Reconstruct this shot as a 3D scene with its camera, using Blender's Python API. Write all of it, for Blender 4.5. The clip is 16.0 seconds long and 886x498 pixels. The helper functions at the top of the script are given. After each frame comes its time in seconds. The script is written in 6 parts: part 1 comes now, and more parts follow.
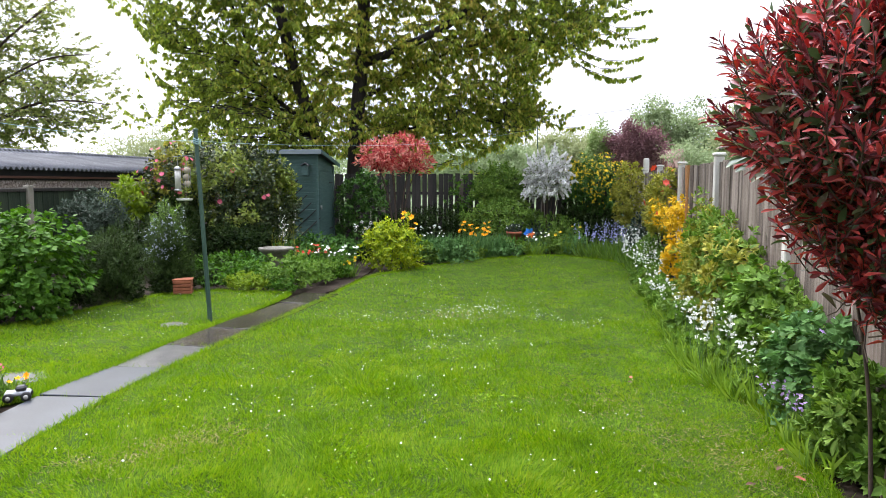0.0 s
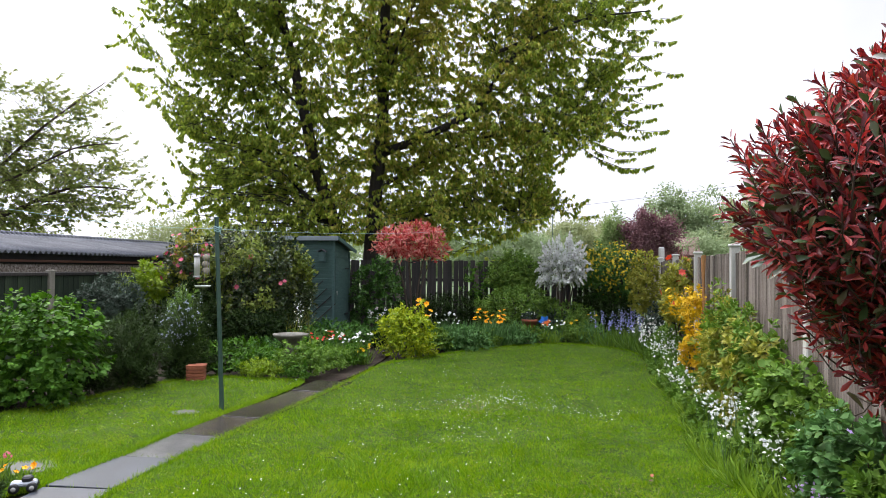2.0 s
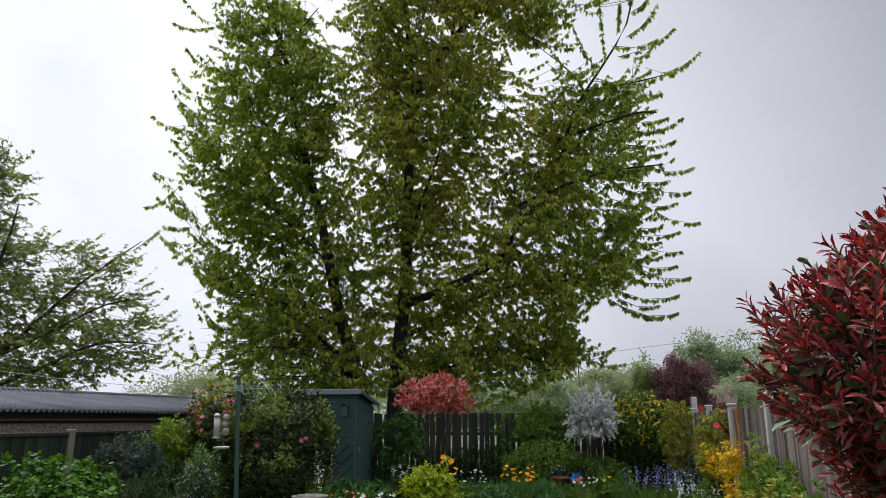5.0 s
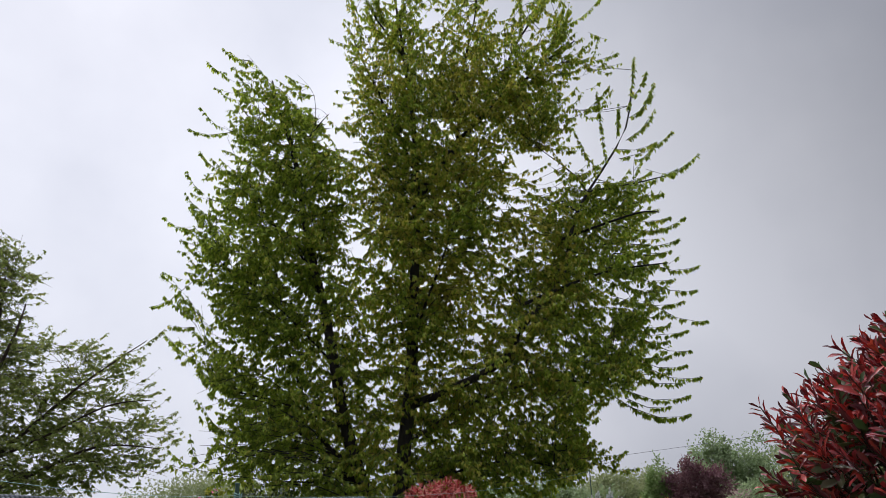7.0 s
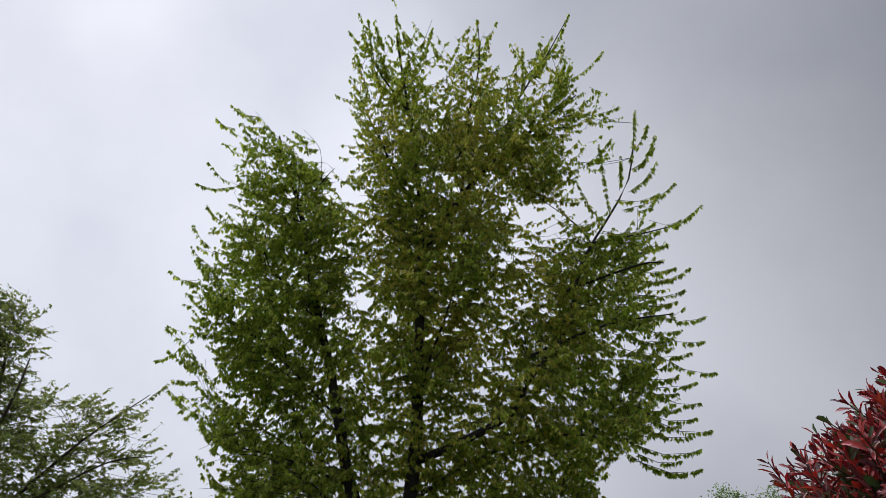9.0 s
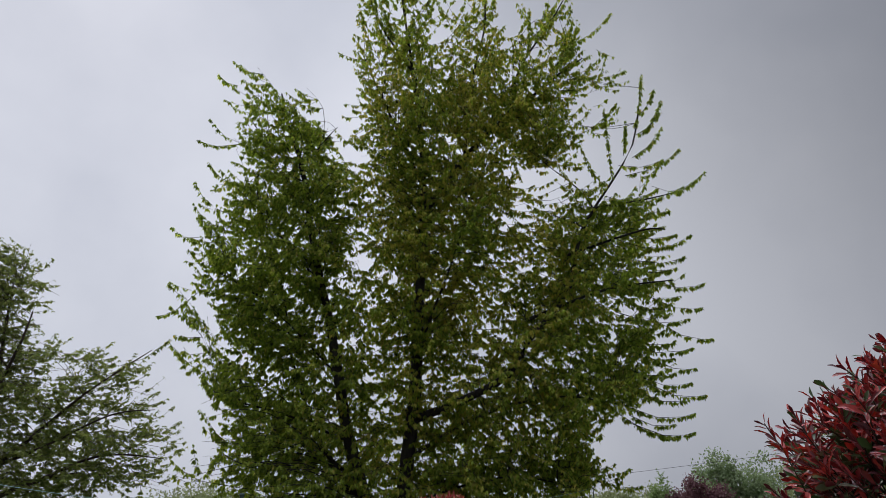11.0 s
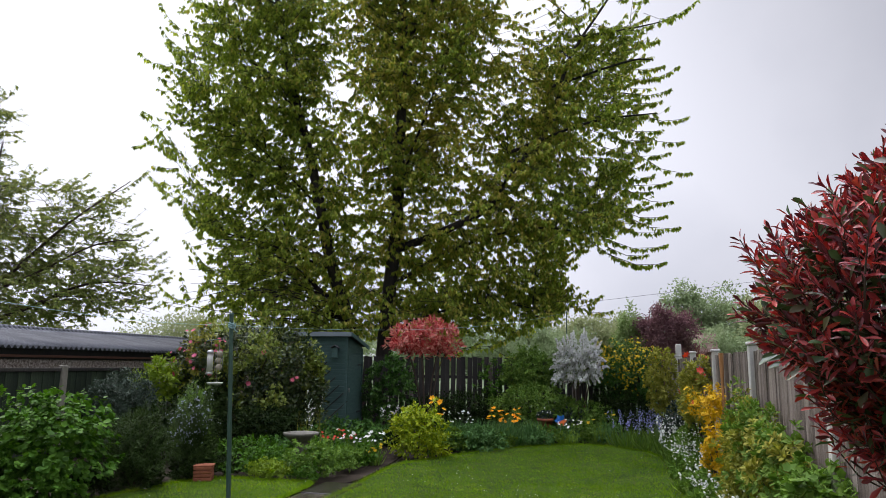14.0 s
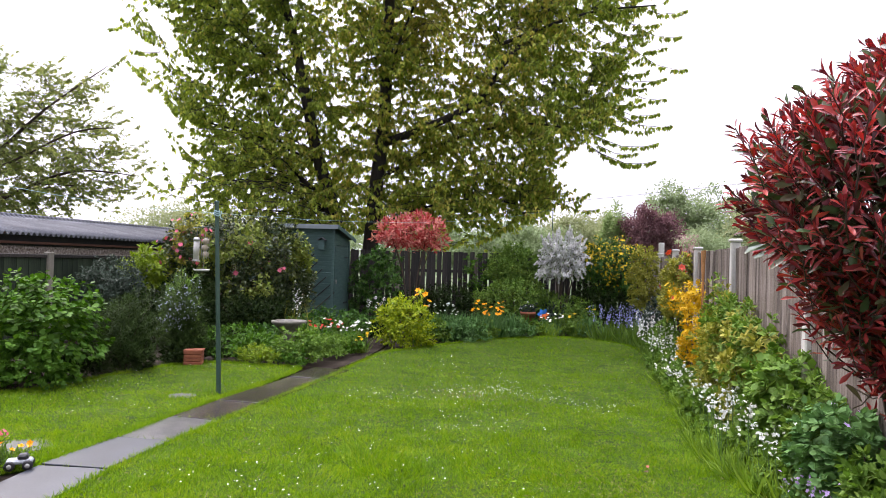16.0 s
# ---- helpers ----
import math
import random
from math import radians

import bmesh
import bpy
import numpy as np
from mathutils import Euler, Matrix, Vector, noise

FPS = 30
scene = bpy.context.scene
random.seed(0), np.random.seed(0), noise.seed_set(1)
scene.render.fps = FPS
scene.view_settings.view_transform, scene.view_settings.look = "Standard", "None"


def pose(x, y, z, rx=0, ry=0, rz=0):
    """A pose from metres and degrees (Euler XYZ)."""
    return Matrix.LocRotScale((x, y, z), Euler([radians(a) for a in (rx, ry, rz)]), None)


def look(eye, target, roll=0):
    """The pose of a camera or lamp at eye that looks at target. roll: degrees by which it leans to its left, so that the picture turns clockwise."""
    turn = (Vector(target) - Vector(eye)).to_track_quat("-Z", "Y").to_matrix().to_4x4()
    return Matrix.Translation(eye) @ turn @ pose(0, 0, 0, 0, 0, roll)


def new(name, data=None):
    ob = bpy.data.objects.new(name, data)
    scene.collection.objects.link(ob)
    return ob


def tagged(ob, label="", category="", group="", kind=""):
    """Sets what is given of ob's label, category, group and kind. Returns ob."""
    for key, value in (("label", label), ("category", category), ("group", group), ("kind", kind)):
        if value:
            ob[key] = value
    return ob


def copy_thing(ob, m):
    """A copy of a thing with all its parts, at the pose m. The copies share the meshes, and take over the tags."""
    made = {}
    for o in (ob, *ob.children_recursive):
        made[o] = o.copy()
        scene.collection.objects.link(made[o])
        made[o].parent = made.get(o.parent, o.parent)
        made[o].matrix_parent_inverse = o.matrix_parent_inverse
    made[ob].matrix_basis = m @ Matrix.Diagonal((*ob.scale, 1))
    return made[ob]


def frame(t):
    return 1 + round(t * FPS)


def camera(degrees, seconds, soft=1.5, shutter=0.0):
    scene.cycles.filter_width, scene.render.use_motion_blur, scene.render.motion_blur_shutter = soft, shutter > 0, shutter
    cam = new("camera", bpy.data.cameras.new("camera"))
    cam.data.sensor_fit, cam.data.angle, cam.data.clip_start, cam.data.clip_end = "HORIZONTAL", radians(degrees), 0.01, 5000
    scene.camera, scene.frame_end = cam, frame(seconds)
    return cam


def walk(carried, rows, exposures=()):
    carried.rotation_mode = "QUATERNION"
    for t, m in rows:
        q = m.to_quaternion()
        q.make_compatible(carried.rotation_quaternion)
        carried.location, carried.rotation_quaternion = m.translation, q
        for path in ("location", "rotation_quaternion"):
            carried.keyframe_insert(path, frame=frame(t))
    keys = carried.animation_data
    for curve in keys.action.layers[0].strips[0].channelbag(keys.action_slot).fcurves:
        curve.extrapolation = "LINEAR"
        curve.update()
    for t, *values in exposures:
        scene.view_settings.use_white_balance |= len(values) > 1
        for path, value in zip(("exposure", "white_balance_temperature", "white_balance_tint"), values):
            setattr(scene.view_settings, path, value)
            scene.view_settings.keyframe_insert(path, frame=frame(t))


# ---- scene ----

# ---------------------------------------------------------------- camera path
cam = camera(65.34, 16.0, soft=0.6)
def aim(t, x, y, z, yaw, pitch, roll):
    """A row of the path: the eye, and degrees to the left, up and of lean."""
    a, b = radians(yaw), radians(pitch)
    way = Vector((-math.sin(a) * math.cos(b), math.cos(a) * math.cos(b), math.sin(b)))
    eye = Vector((x, y, z))
    return t, look(eye, eye + way, roll)


PATH = [
    (0.0, 0.000, 0.000, 1.700, 0.00, -5.34, 0.00),
    (0.5, 0.002, 0.000, 1.715, 0.48, -4.02, 0.04),
    (1.0, 0.002, -0.001, 1.723, 0.60, -2.56, -0.14),
    (1.5, -0.001, -0.004, 1.737, 0.74, -0.27, 0.49),
    (2.0, -0.008, -0.009, 1.745, 1.25, 1.70, 0.48),
    (2.5, 0.011, -0.020, 1.763, 1.52, 3.35, 0.29),
    (3.0, 0.003, -0.032, 1.772, 1.56, 5.28, 0.25),
    (3.5, 0.004, -0.049, 1.785, 1.98, 7.01, -0.04),
    (4.0, 0.009, -0.069, 1.797, 2.55, 9.74, -0.03),
    (4.5, 0.030, -0.050, 1.825, 3.33, 11.79, -0.32),
    (5.0, 0.037, -0.053, 1.841, 3.36, 13.85, -0.14),
    (5.2, 0.025, -0.038, 1.819, 3.51, 15.21, 0.14),
    (7.5, 0.055, -0.065, 1.882, 3.96, 22.85, -0.24),
    (8.0, 0.064, -0.067, 1.887, 4.04, 23.97, -0.26),
    (8.5, 0.063, -0.071, 1.895, 4.17, 25.76, -0.29),
    (8.7, 0.064, -0.073, 1.885, 4.27, 26.24, -0.30),
    (10.8, 0.030, -0.135, 1.858, 4.49, 24.04, 0.54),
    (11.0, 0.020, -0.121, 1.849, 4.31, 23.11, 0.87),
    (11.5, 0.027, -0.094, 1.837, 3.68, 20.88, 1.04),
    (12.0, 0.033, -0.069, 1.834, 3.16, 19.09, 0.88),
    (12.5, 0.020, -0.070, 1.818, 2.94, 16.79, 0.73),
    (13.0, 0.014, -0.056, 1.802, 2.87, 14.46, 1.00),
    (13.5, 0.006, -0.051, 1.781, 2.69, 11.71, 0.20),
    (14.0, -0.004, -0.049, 1.762, 2.47, 9.57, 0.70),
    (14.5, -0.011, -0.050, 1.745, 2.20, 7.90, 1.37),
    (15.0, -0.005, -0.023, 1.736, 1.95, 5.22, 1.18),
    (15.5, -0.010, -0.003, 1.719, 1.54, 3.12, 1.16),
    (16.0, -0.013, 0.009, 1.696, 1.21, 1.11, 1.67),
]
EXPOSURES = [(0.0, 1.46, 6500, 12), (0.5, 1.28, 6500, 12), (1.5, 1.28, 6500, 12), (2.0, 1.1, 6500, 13), (3.0, 0.82, 6500, 13), (4.0, 0.68, 6500, 13), (5.0, 0.22, 6450, 12), (8.0, -0.05, 6450, 12), (8.7, -0.1, 6430, 11), (11.0, -0.4, 6400, 11), (11.5, -0.18, 6420, 11), (12.0, -0.08, 6430, 12), (13.0, -0.12, 6450, 13), (14.0, 0.45, 6450, 14), (14.5, 0.45, 6500, 15), (15.0, 0.58, 6550, 16), (15.5, 0.97, 6600, 19), (16.0, 1.25, 6600, 21)]
walk(cam, [aim(*r) for r in PATH], EXPOSURES)


# ---------------------------------------------------------------- sky, sun
world = bpy.data.worlds.new("overcast")
scene.world = world
world.use_nodes = True
wn, wl = world.node_tree.nodes, world.node_tree.links
wn.clear()
SUN_AZ, SUN_EL = radians(-40), radians(44)      # azimuth from +y towards +x, elevation
sky = wn.new("ShaderNodeTexSky")
sky.sky_type, sky.sun_disc = "NISHITA", False
sky.sun_elevation, sky.sun_rotation = SUN_EL, SUN_AZ
sky.air_density, sky.dust_density, sky.ozone_density = 1.0, 7.0, 1.0
grey = wn.new("ShaderNodeHueSaturation")
grey.inputs["Saturation"].default_value = 0.42
wl.new(sky.outputs[0], grey.inputs["Color"])
cloud = wn.new("ShaderNodeTexNoise")
cloud.inputs["Scale"].default_value, cloud.inputs["Detail"].default_value = 1.3, 6
cramp = wn.new("ShaderNodeValToRGB")
cramp.color_ramp.elements[0].position, cramp.color_ramp.elements[0].color = 0.34, (0.55, 0.59, 0.70, 1)
cramp.color_ramp.elements[1].position, cramp.color_ramp.elements[1].color = 0.66, (0.92, 0.95, 1.04, 1)
wl.new(cloud.outputs["Fac"], cramp.inputs["Fac"])
cscale = wn.new("ShaderNodeVectorMath")
cscale.operation = "SCALE"
cscale.inputs["Scale"].default_value = 6.4
wl.new(cramp.outputs["Color"], cscale.inputs[0])
cmix = wn.new("ShaderNodeMix")
cmix.data_type = "RGBA"
cmix.inputs["Factor"].default_value = 0.975
wl.new(grey.outputs["Color"], cmix.inputs[6])
wl.new(cscale.outputs[0], cmix.inputs[7])
# overcast dome brightest overhead; out of view raised sevenfold to light the garden
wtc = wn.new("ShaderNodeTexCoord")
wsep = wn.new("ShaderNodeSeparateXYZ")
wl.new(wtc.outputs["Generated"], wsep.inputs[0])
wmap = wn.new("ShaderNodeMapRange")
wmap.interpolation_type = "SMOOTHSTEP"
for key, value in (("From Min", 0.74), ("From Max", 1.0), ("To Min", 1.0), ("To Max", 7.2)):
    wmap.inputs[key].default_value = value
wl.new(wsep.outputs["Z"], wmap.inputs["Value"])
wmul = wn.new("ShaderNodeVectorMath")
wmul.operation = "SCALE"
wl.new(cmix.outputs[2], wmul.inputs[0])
# and brighter round the veiled sun
wdot = wn.new("ShaderNodeVectorMath")
wdot.operation = "DOT_PRODUCT"
wl.new(wtc.outputs["Generated"], wdot.inputs[0])
wdot.inputs[1].default_value = (math.sin(SUN_AZ) * math.cos(SUN_EL), math.cos(SUN_AZ) * math.cos(SUN_EL), math.sin(SUN_EL))
wglow = wn.new("ShaderNodeMapRange")
wglow.interpolation_type = "SMOOTHSTEP"
for key, value in (("From Min", 0.3), ("From Max", 1.0), ("To Min", 0.84), ("To Max", 1.62)):
    wglow.inputs[key].default_value = value
wl.new(wdot.outputs["Value"], wglow.inputs["Value"])
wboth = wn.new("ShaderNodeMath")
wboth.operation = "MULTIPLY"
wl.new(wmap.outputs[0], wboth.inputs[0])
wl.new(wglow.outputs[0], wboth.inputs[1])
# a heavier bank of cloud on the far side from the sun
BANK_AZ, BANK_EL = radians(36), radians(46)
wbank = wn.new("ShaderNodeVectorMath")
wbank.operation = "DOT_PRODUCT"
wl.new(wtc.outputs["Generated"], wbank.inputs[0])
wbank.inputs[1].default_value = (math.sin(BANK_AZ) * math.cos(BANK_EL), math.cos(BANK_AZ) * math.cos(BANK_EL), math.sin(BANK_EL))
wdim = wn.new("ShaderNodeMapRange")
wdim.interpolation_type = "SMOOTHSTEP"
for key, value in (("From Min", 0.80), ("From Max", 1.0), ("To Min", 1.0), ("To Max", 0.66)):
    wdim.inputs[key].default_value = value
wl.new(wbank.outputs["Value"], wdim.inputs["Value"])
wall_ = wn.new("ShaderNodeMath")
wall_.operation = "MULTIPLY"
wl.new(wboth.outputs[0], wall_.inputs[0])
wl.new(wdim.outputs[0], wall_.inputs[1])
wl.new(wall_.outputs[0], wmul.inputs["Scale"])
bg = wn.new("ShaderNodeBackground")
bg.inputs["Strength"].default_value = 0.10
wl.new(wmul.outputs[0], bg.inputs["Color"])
wout = wn.new("ShaderNodeOutputWorld")
wl.new(bg.outputs[0], wout.inputs[0])

sun = new("sun", bpy.data.lights.new("sun", "SUN"))
sun.data.energy, sun.data.angle, sun.data.color = 1.5, radians(25), (1.0, 0.96, 0.90)
sdir = Vector((math.sin(SUN_AZ) * math.cos(SUN_EL), math.cos(SUN_AZ) * math.cos(SUN_EL), math.sin(SUN_EL)))
sun.matrix_world = look(sdir * 60, (0, 0, 0))

rng = np.random.default_rng(7)


# ---------------------------------------------------------------- materials
def node_mat(name):
    m = bpy.data.materials.new(name)
    m.use_nodes = True
    n, l = m.node_tree.nodes, m.node_tree.links
    return m, n, l, n["Principled BSDF"]


def ramp_node(n, stops):
    r = n.new("ShaderNodeValToRGB")
    e = r.color_ramp.elements
    while len(e) < len(stops):
        e.new(0.5)
    for k, (p, c) in enumerate(stops):
        e[k].position, e[k].color = p, (*c, 1)
    return r


def leaf_mat(name, colours, rough=0.55, glow=0.35, spec=0.12, tint=1.35, gain=1.8):
    """Leaves: colour by leaf, some light through the blade."""
    m, n, l, b = node_mat(name)
    colours = [tuple(min(0.85, v * gain) for v in c) for c in colours]
    geo = n.new("ShaderNodeNewGeometry")
    r = ramp_node(n, [(k / max(1, len(colours) - 1), c) for k, c in enumerate(colours)])
    tc = n.new("ShaderNodeTexCoord")
    nz = n.new("ShaderNodeTexNoise")
    nz.inputs["Scale"].default_value, nz.inputs["Detail"].default_value = 2.2, 3
    l.new(tc.outputs["Object"], nz.inputs["Vector"])
    mx = n.new("ShaderNodeMath")
    mx.operation = "MULTIPLY_ADD"
    mx.inputs[1].default_value, mx.inputs[2].default_value = 0.6, -0.1
    ad = n.new("ShaderNodeMath")
    ad.operation = "MULTIPLY_ADD"
    ad.inputs[1].default_value = 0.62
    l.new(nz.outputs["Fac"], mx.inputs[0])
    l.new(geo.outputs["Random Per Island"], ad.inputs[0])
    l.new(mx.outputs[0], ad.inputs[2])
    l.new(ad.outputs[0], r.inputs["Fac"])
    l.new(r.outputs["Color"], b.inputs["Base Color"])
    b.inputs["Roughness"].default_value = rough
    b.inputs["Specular IOR Level"].default_value = spec
    tr = n.new("ShaderNodeBsdfTranslucent")
    hs = n.new("ShaderNodeHueSaturation")
    hs.inputs["Saturation"].default_value, hs.inputs["Value"].default_value = 1.1, tint
    l.new(r.outputs["Color"], hs.inputs["Color"])
    l.new(hs.outputs["Color"], tr.inputs["Color"])
    mix = n.new("ShaderNodeMixShader")
    mix.inputs["Fac"].default_value = glow
    l.new(b.outputs[0], mix.inputs[1])
    l.new(tr.outputs[0], mix.inputs[2])
    l.new(mix.outputs[0], n["Material Output"].inputs["Surface"])
    return m


def rough_mat(name, colours, scale=6.0, rough=0.8, bump=0.3, fine=60.0, stretch=(1, 1, 1), per_object=0.0, metal=0.0, spec=0.4, positions=None):
    """Solid surfaces: two scales of variation and relief; stretch lengthens the grain; per_object shifts pieces against one another."""
    m, n, l, b = node_mat(name)
    tc = n.new("ShaderNodeTexCoord")
    mp = n.new("ShaderNodeMapping")
    mp.inputs["Scale"].default_value = stretch
    l.new(tc.outputs["Object"], mp.inputs["Vector"])
    big, small = n.new("ShaderNodeTexNoise"), n.new("ShaderNodeTexNoise")
    for t, s in ((big, scale), (small, fine)):
        t.inputs["Scale"].default_value, t.inputs["Detail"].default_value = s, 6
        l.new(mp.outputs[0], t.inputs["Vector"])
    a = n.new("ShaderNodeMath")
    a.operation = "MULTIPLY_ADD"
    a.inputs[1].default_value = 0.45
    l.new(small.outputs["Fac"], a.inputs[0])
    c = n.new("ShaderNodeMath")
    c.operation = "MULTIPLY_ADD"
    c.inputs[1].default_value, c.inputs[2].default_value = 0.75, -0.1
    l.new(big.outputs["Fac"], c.inputs[0])
    l.new(c.outputs[0], a.inputs[2])
    info = n.new("ShaderNodeObjectInfo")
    p = n.new("ShaderNodeMath")
    p.operation = "MULTIPLY_ADD"
    p.inputs[1].default_value = per_object
    l.new(info.outputs["Random"], p.inputs[0])
    l.new(a.outputs[0], p.inputs[2])
    sh = n.new("ShaderNodeMath")
    sh.operation = "SUBTRACT"
    sh.inputs[1].default_value = per_object / 2
    l.new(p.outputs[0], sh.inputs[0])
    pos = positions or [0.25 + 0.5 * k / max(1, len(colours) - 1) for k in range(len(colours))]
    r = ramp_node(n, list(zip(pos, colours)))
    l.new(sh.outputs[0], r.inputs["Fac"])
    l.new(r.outputs["Color"], b.inputs["Base Color"])
    b.inputs["Roughness"].default_value, b.inputs["Metallic"].default_value = rough, metal
    b.inputs["Specular IOR Level"].default_value = spec
    bp = n.new("ShaderNodeBump")
    bp.inputs["Strength"].default_value, bp.inputs["Distance"].default_value = bump, 0.01
    l.new(a.outputs[0], bp.inputs["Height"])
    l.new(bp.outputs[0], b.inputs["Normal"])
    return m


BARK = rough_mat("bark", [(0.010, 0.008, 0.007), (0.030, 0.024, 0.02), (0.06, 0.048, 0.04)], 3, 0.9, 0.8, 25, (1, 1, 0.25))
TWIG = rough_mat("twig_bark", [(0.03, 0.022, 0.016), (0.09, 0.06, 0.045)], 8, 0.85, 0.3, 60)
STALK = rough_mat("green_stalk", [(0.05, 0.11, 0.025), (0.10, 0.19, 0.05)], 8, 0.6, 0.1, 60)
SOIL = rough_mat("damp_soil", [(0.011, 0.008, 0.006), (0.027, 0.020, 0.014), (0.065, 0.050, 0.038)], 2.5, 0.95, 1.0, 34, spec=0.1)
MEADOW = rough_mat("rough_meadow", [(0.02, 0.035, 0.012), (0.05, 0.085, 0.025), (0.09, 0.12, 0.045)], 0.35, 0.95, 0.6, 5)
LAWN = rough_mat("lawn_turf", [(0.018, 0.036, 0.004), (0.032, 0.062, 0.006), (0.055, 0.09, 0.010)], 1.1, 0.95, 0.8, 45, spec=0.08)
GRASS = leaf_mat("grass_blade", [(0.050, 0.105, 0.005), (0.094, 0.195, 0.008), (0.150, 0.275, 0.013), (0.235, 0.345, 0.022), (0.33, 0.37, 0.05)], 0.6, 0.38, 0.12, gain=1.0)
for _q in GRASS.node_tree.nodes:                # lusher and thinner patches
    if _q.type == "TEX_NOISE":
        _q.inputs["Scale"].default_value, _q.inputs["Detail"].default_value, _q.inputs["Roughness"].default_value = 1.5, 6, 0.7
    if _q.type == "MATH" and not _q.inputs[2].is_linked:
        _q.inputs[1].default_value, _q.inputs[2].default_value = 1.0, -0.30
STRAW = leaf_mat("dry_grass_blade", [(0.20, 0.17, 0.07), (0.32, 0.27, 0.12), (0.42, 0.36, 0.18)], 0.8, 0.2, 0.1, gain=1.0)
SLAB = rough_mat("wet_concrete_slab", [(0.020, 0.023, 0.028), (0.036, 0.041, 0.049), (0.057, 0.063, 0.073)], 2.2, 0.42, 0.10, 70, per_object=0.2, spec=0.32)
SLABMID = rough_mat("worn_pebbly_slab", [(0.022, 0.021, 0.022), (0.045, 0.043, 0.044), (0.11, 0.104, 0.10)], 7, 0.3, 0.35, 95, per_object=0.1, spec=0.5)
SLABOLD = rough_mat("dark_wet_slab", [(0.012, 0.009, 0.007), (0.027, 0.021, 0.017), (0.075, 0.060, 0.048)], 4.5, 0.24, 0.3, 70, per_object=0.2, spec=0.55)
FLAG = rough_mat("stepping_stone", [(0.03, 0.034, 0.022), (0.065, 0.07, 0.055)], 5, 0.6, 0.3, 60)
CONCRETE = rough_mat("pale_concrete_post", [(0.33, 0.31, 0.28), (0.50, 0.48, 0.45), (0.62, 0.60, 0.57)], 4, 0.85, 0.3, 70, (1, 1, 0.5))
OLD_CONC = rough_mat("mossy_concrete_post", [(0.15, 0.14, 0.11), (0.29, 0.27, 0.22)], 4, 0.9, 0.3, 60)
BOARD = rough_mat("weathered_fence_board", [(0.055, 0.042, 0.034), (0.17, 0.135, 0.115), (0.30, 0.255, 0.225)], 5, 0.85, 0.5, 60, (6, 6, 0.5), per_object=0.35)
DARKBOARD = rough_mat("dark_stained_picket", [(0.010, 0.009, 0.008), (0.025, 0.022, 0.019), (0.052, 0.046, 0.040)], 5, 0.85, 0.4, 60, (6, 6, 0.5), per_object=0.3)
GREENBOARD = rough_mat("green_stained_board", [(0.007, 0.013, 0.007), (0.017, 0.029, 0.015), (0.036, 0.052, 0.028)], 5, 0.8, 0.4, 60, (6, 6, 0.5), per_object=0.3)
SHEDPAINT = rough_mat("blue_green_shed_paint", [(0.036, 0.078, 0.070), (0.056, 0.112, 0.102), (0.082, 0.150, 0.137)], 4, 0.6, 0.25, 70, (0.6, 0.6, 5), per_object=0.15)
SHEDFELT = rough_mat("roof_felt", [(0.05, 0.055, 0.06), (0.10, 0.105, 0.11)], 5, 0.9, 0.4, 90)
CEMENT = rough_mat("asbestos_cement_sheet", [(0.085, 0.09, 0.102), (0.14, 0.147, 0.165), (0.20, 0.205, 0.222)], 1.6, 0.75, 0.25, 40, spec=0.22)
_n, _l = CEMENT.node_tree.nodes, CEMENT.node_tree.links       # shade in the troughs is painted on, one dark band a corrugation
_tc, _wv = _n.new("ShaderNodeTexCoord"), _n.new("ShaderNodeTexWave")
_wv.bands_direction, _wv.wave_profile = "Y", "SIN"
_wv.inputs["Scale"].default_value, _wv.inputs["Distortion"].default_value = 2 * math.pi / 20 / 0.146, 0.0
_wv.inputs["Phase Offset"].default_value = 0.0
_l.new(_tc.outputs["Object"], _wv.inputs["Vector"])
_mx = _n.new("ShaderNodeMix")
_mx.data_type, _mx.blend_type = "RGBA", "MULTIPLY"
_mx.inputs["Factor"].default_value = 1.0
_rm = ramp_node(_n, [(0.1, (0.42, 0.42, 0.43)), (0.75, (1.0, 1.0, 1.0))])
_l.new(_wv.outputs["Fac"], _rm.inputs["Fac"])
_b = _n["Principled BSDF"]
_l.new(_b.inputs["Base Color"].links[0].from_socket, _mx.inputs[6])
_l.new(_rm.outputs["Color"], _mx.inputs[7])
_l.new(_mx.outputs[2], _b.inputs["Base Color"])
DASH = rough_mat("pebble_dash", [(0.10, 0.075, 0.06), (0.27, 0.22, 0.19), (0.50, 0.45, 0.41)], 22, 0.95, 1.0, 48, positions=[0.36, 0.5, 0.66])
RUSTWOOD = rough_mat("red_brown_beam", [(0.07, 0.03, 0.02), (0.16, 0.075, 0.05)], 4, 0.8, 0.3, 50, (0.4, 0.4, 4))
DARKGAP = rough_mat("eave_shadow_board", [(0.012, 0.012, 0.012), (0.03, 0.028, 0.026)], 4, 0.9, 0.3, 50)
POLEPAINT = rough_mat("green_painted_steel", [(0.020, 0.046, 0.034), (0.036, 0.076, 0.057), (0.062, 0.104, 0.080)], 6, 0.5, 0.15, 80, (1, 1, 0.3))
ROPE = rough_mat("turquoise_cord", [(0.20, 0.36, 0.35), (0.36, 0.52, 0.50)], 30, 0.7, 0.3, 200)
TERRA = rough_mat("terracotta", [(0.19, 0.055, 0.028), (0.32, 0.105, 0.05)], 9, 0.8, 0.3, 70)
STONE = rough_mat("weathered_stone_bowl", [(0.07, 0.065, 0.05), (0.15, 0.14, 0.115), (0.24, 0.225, 0.19)], 7, 0.9, 0.5, 60)
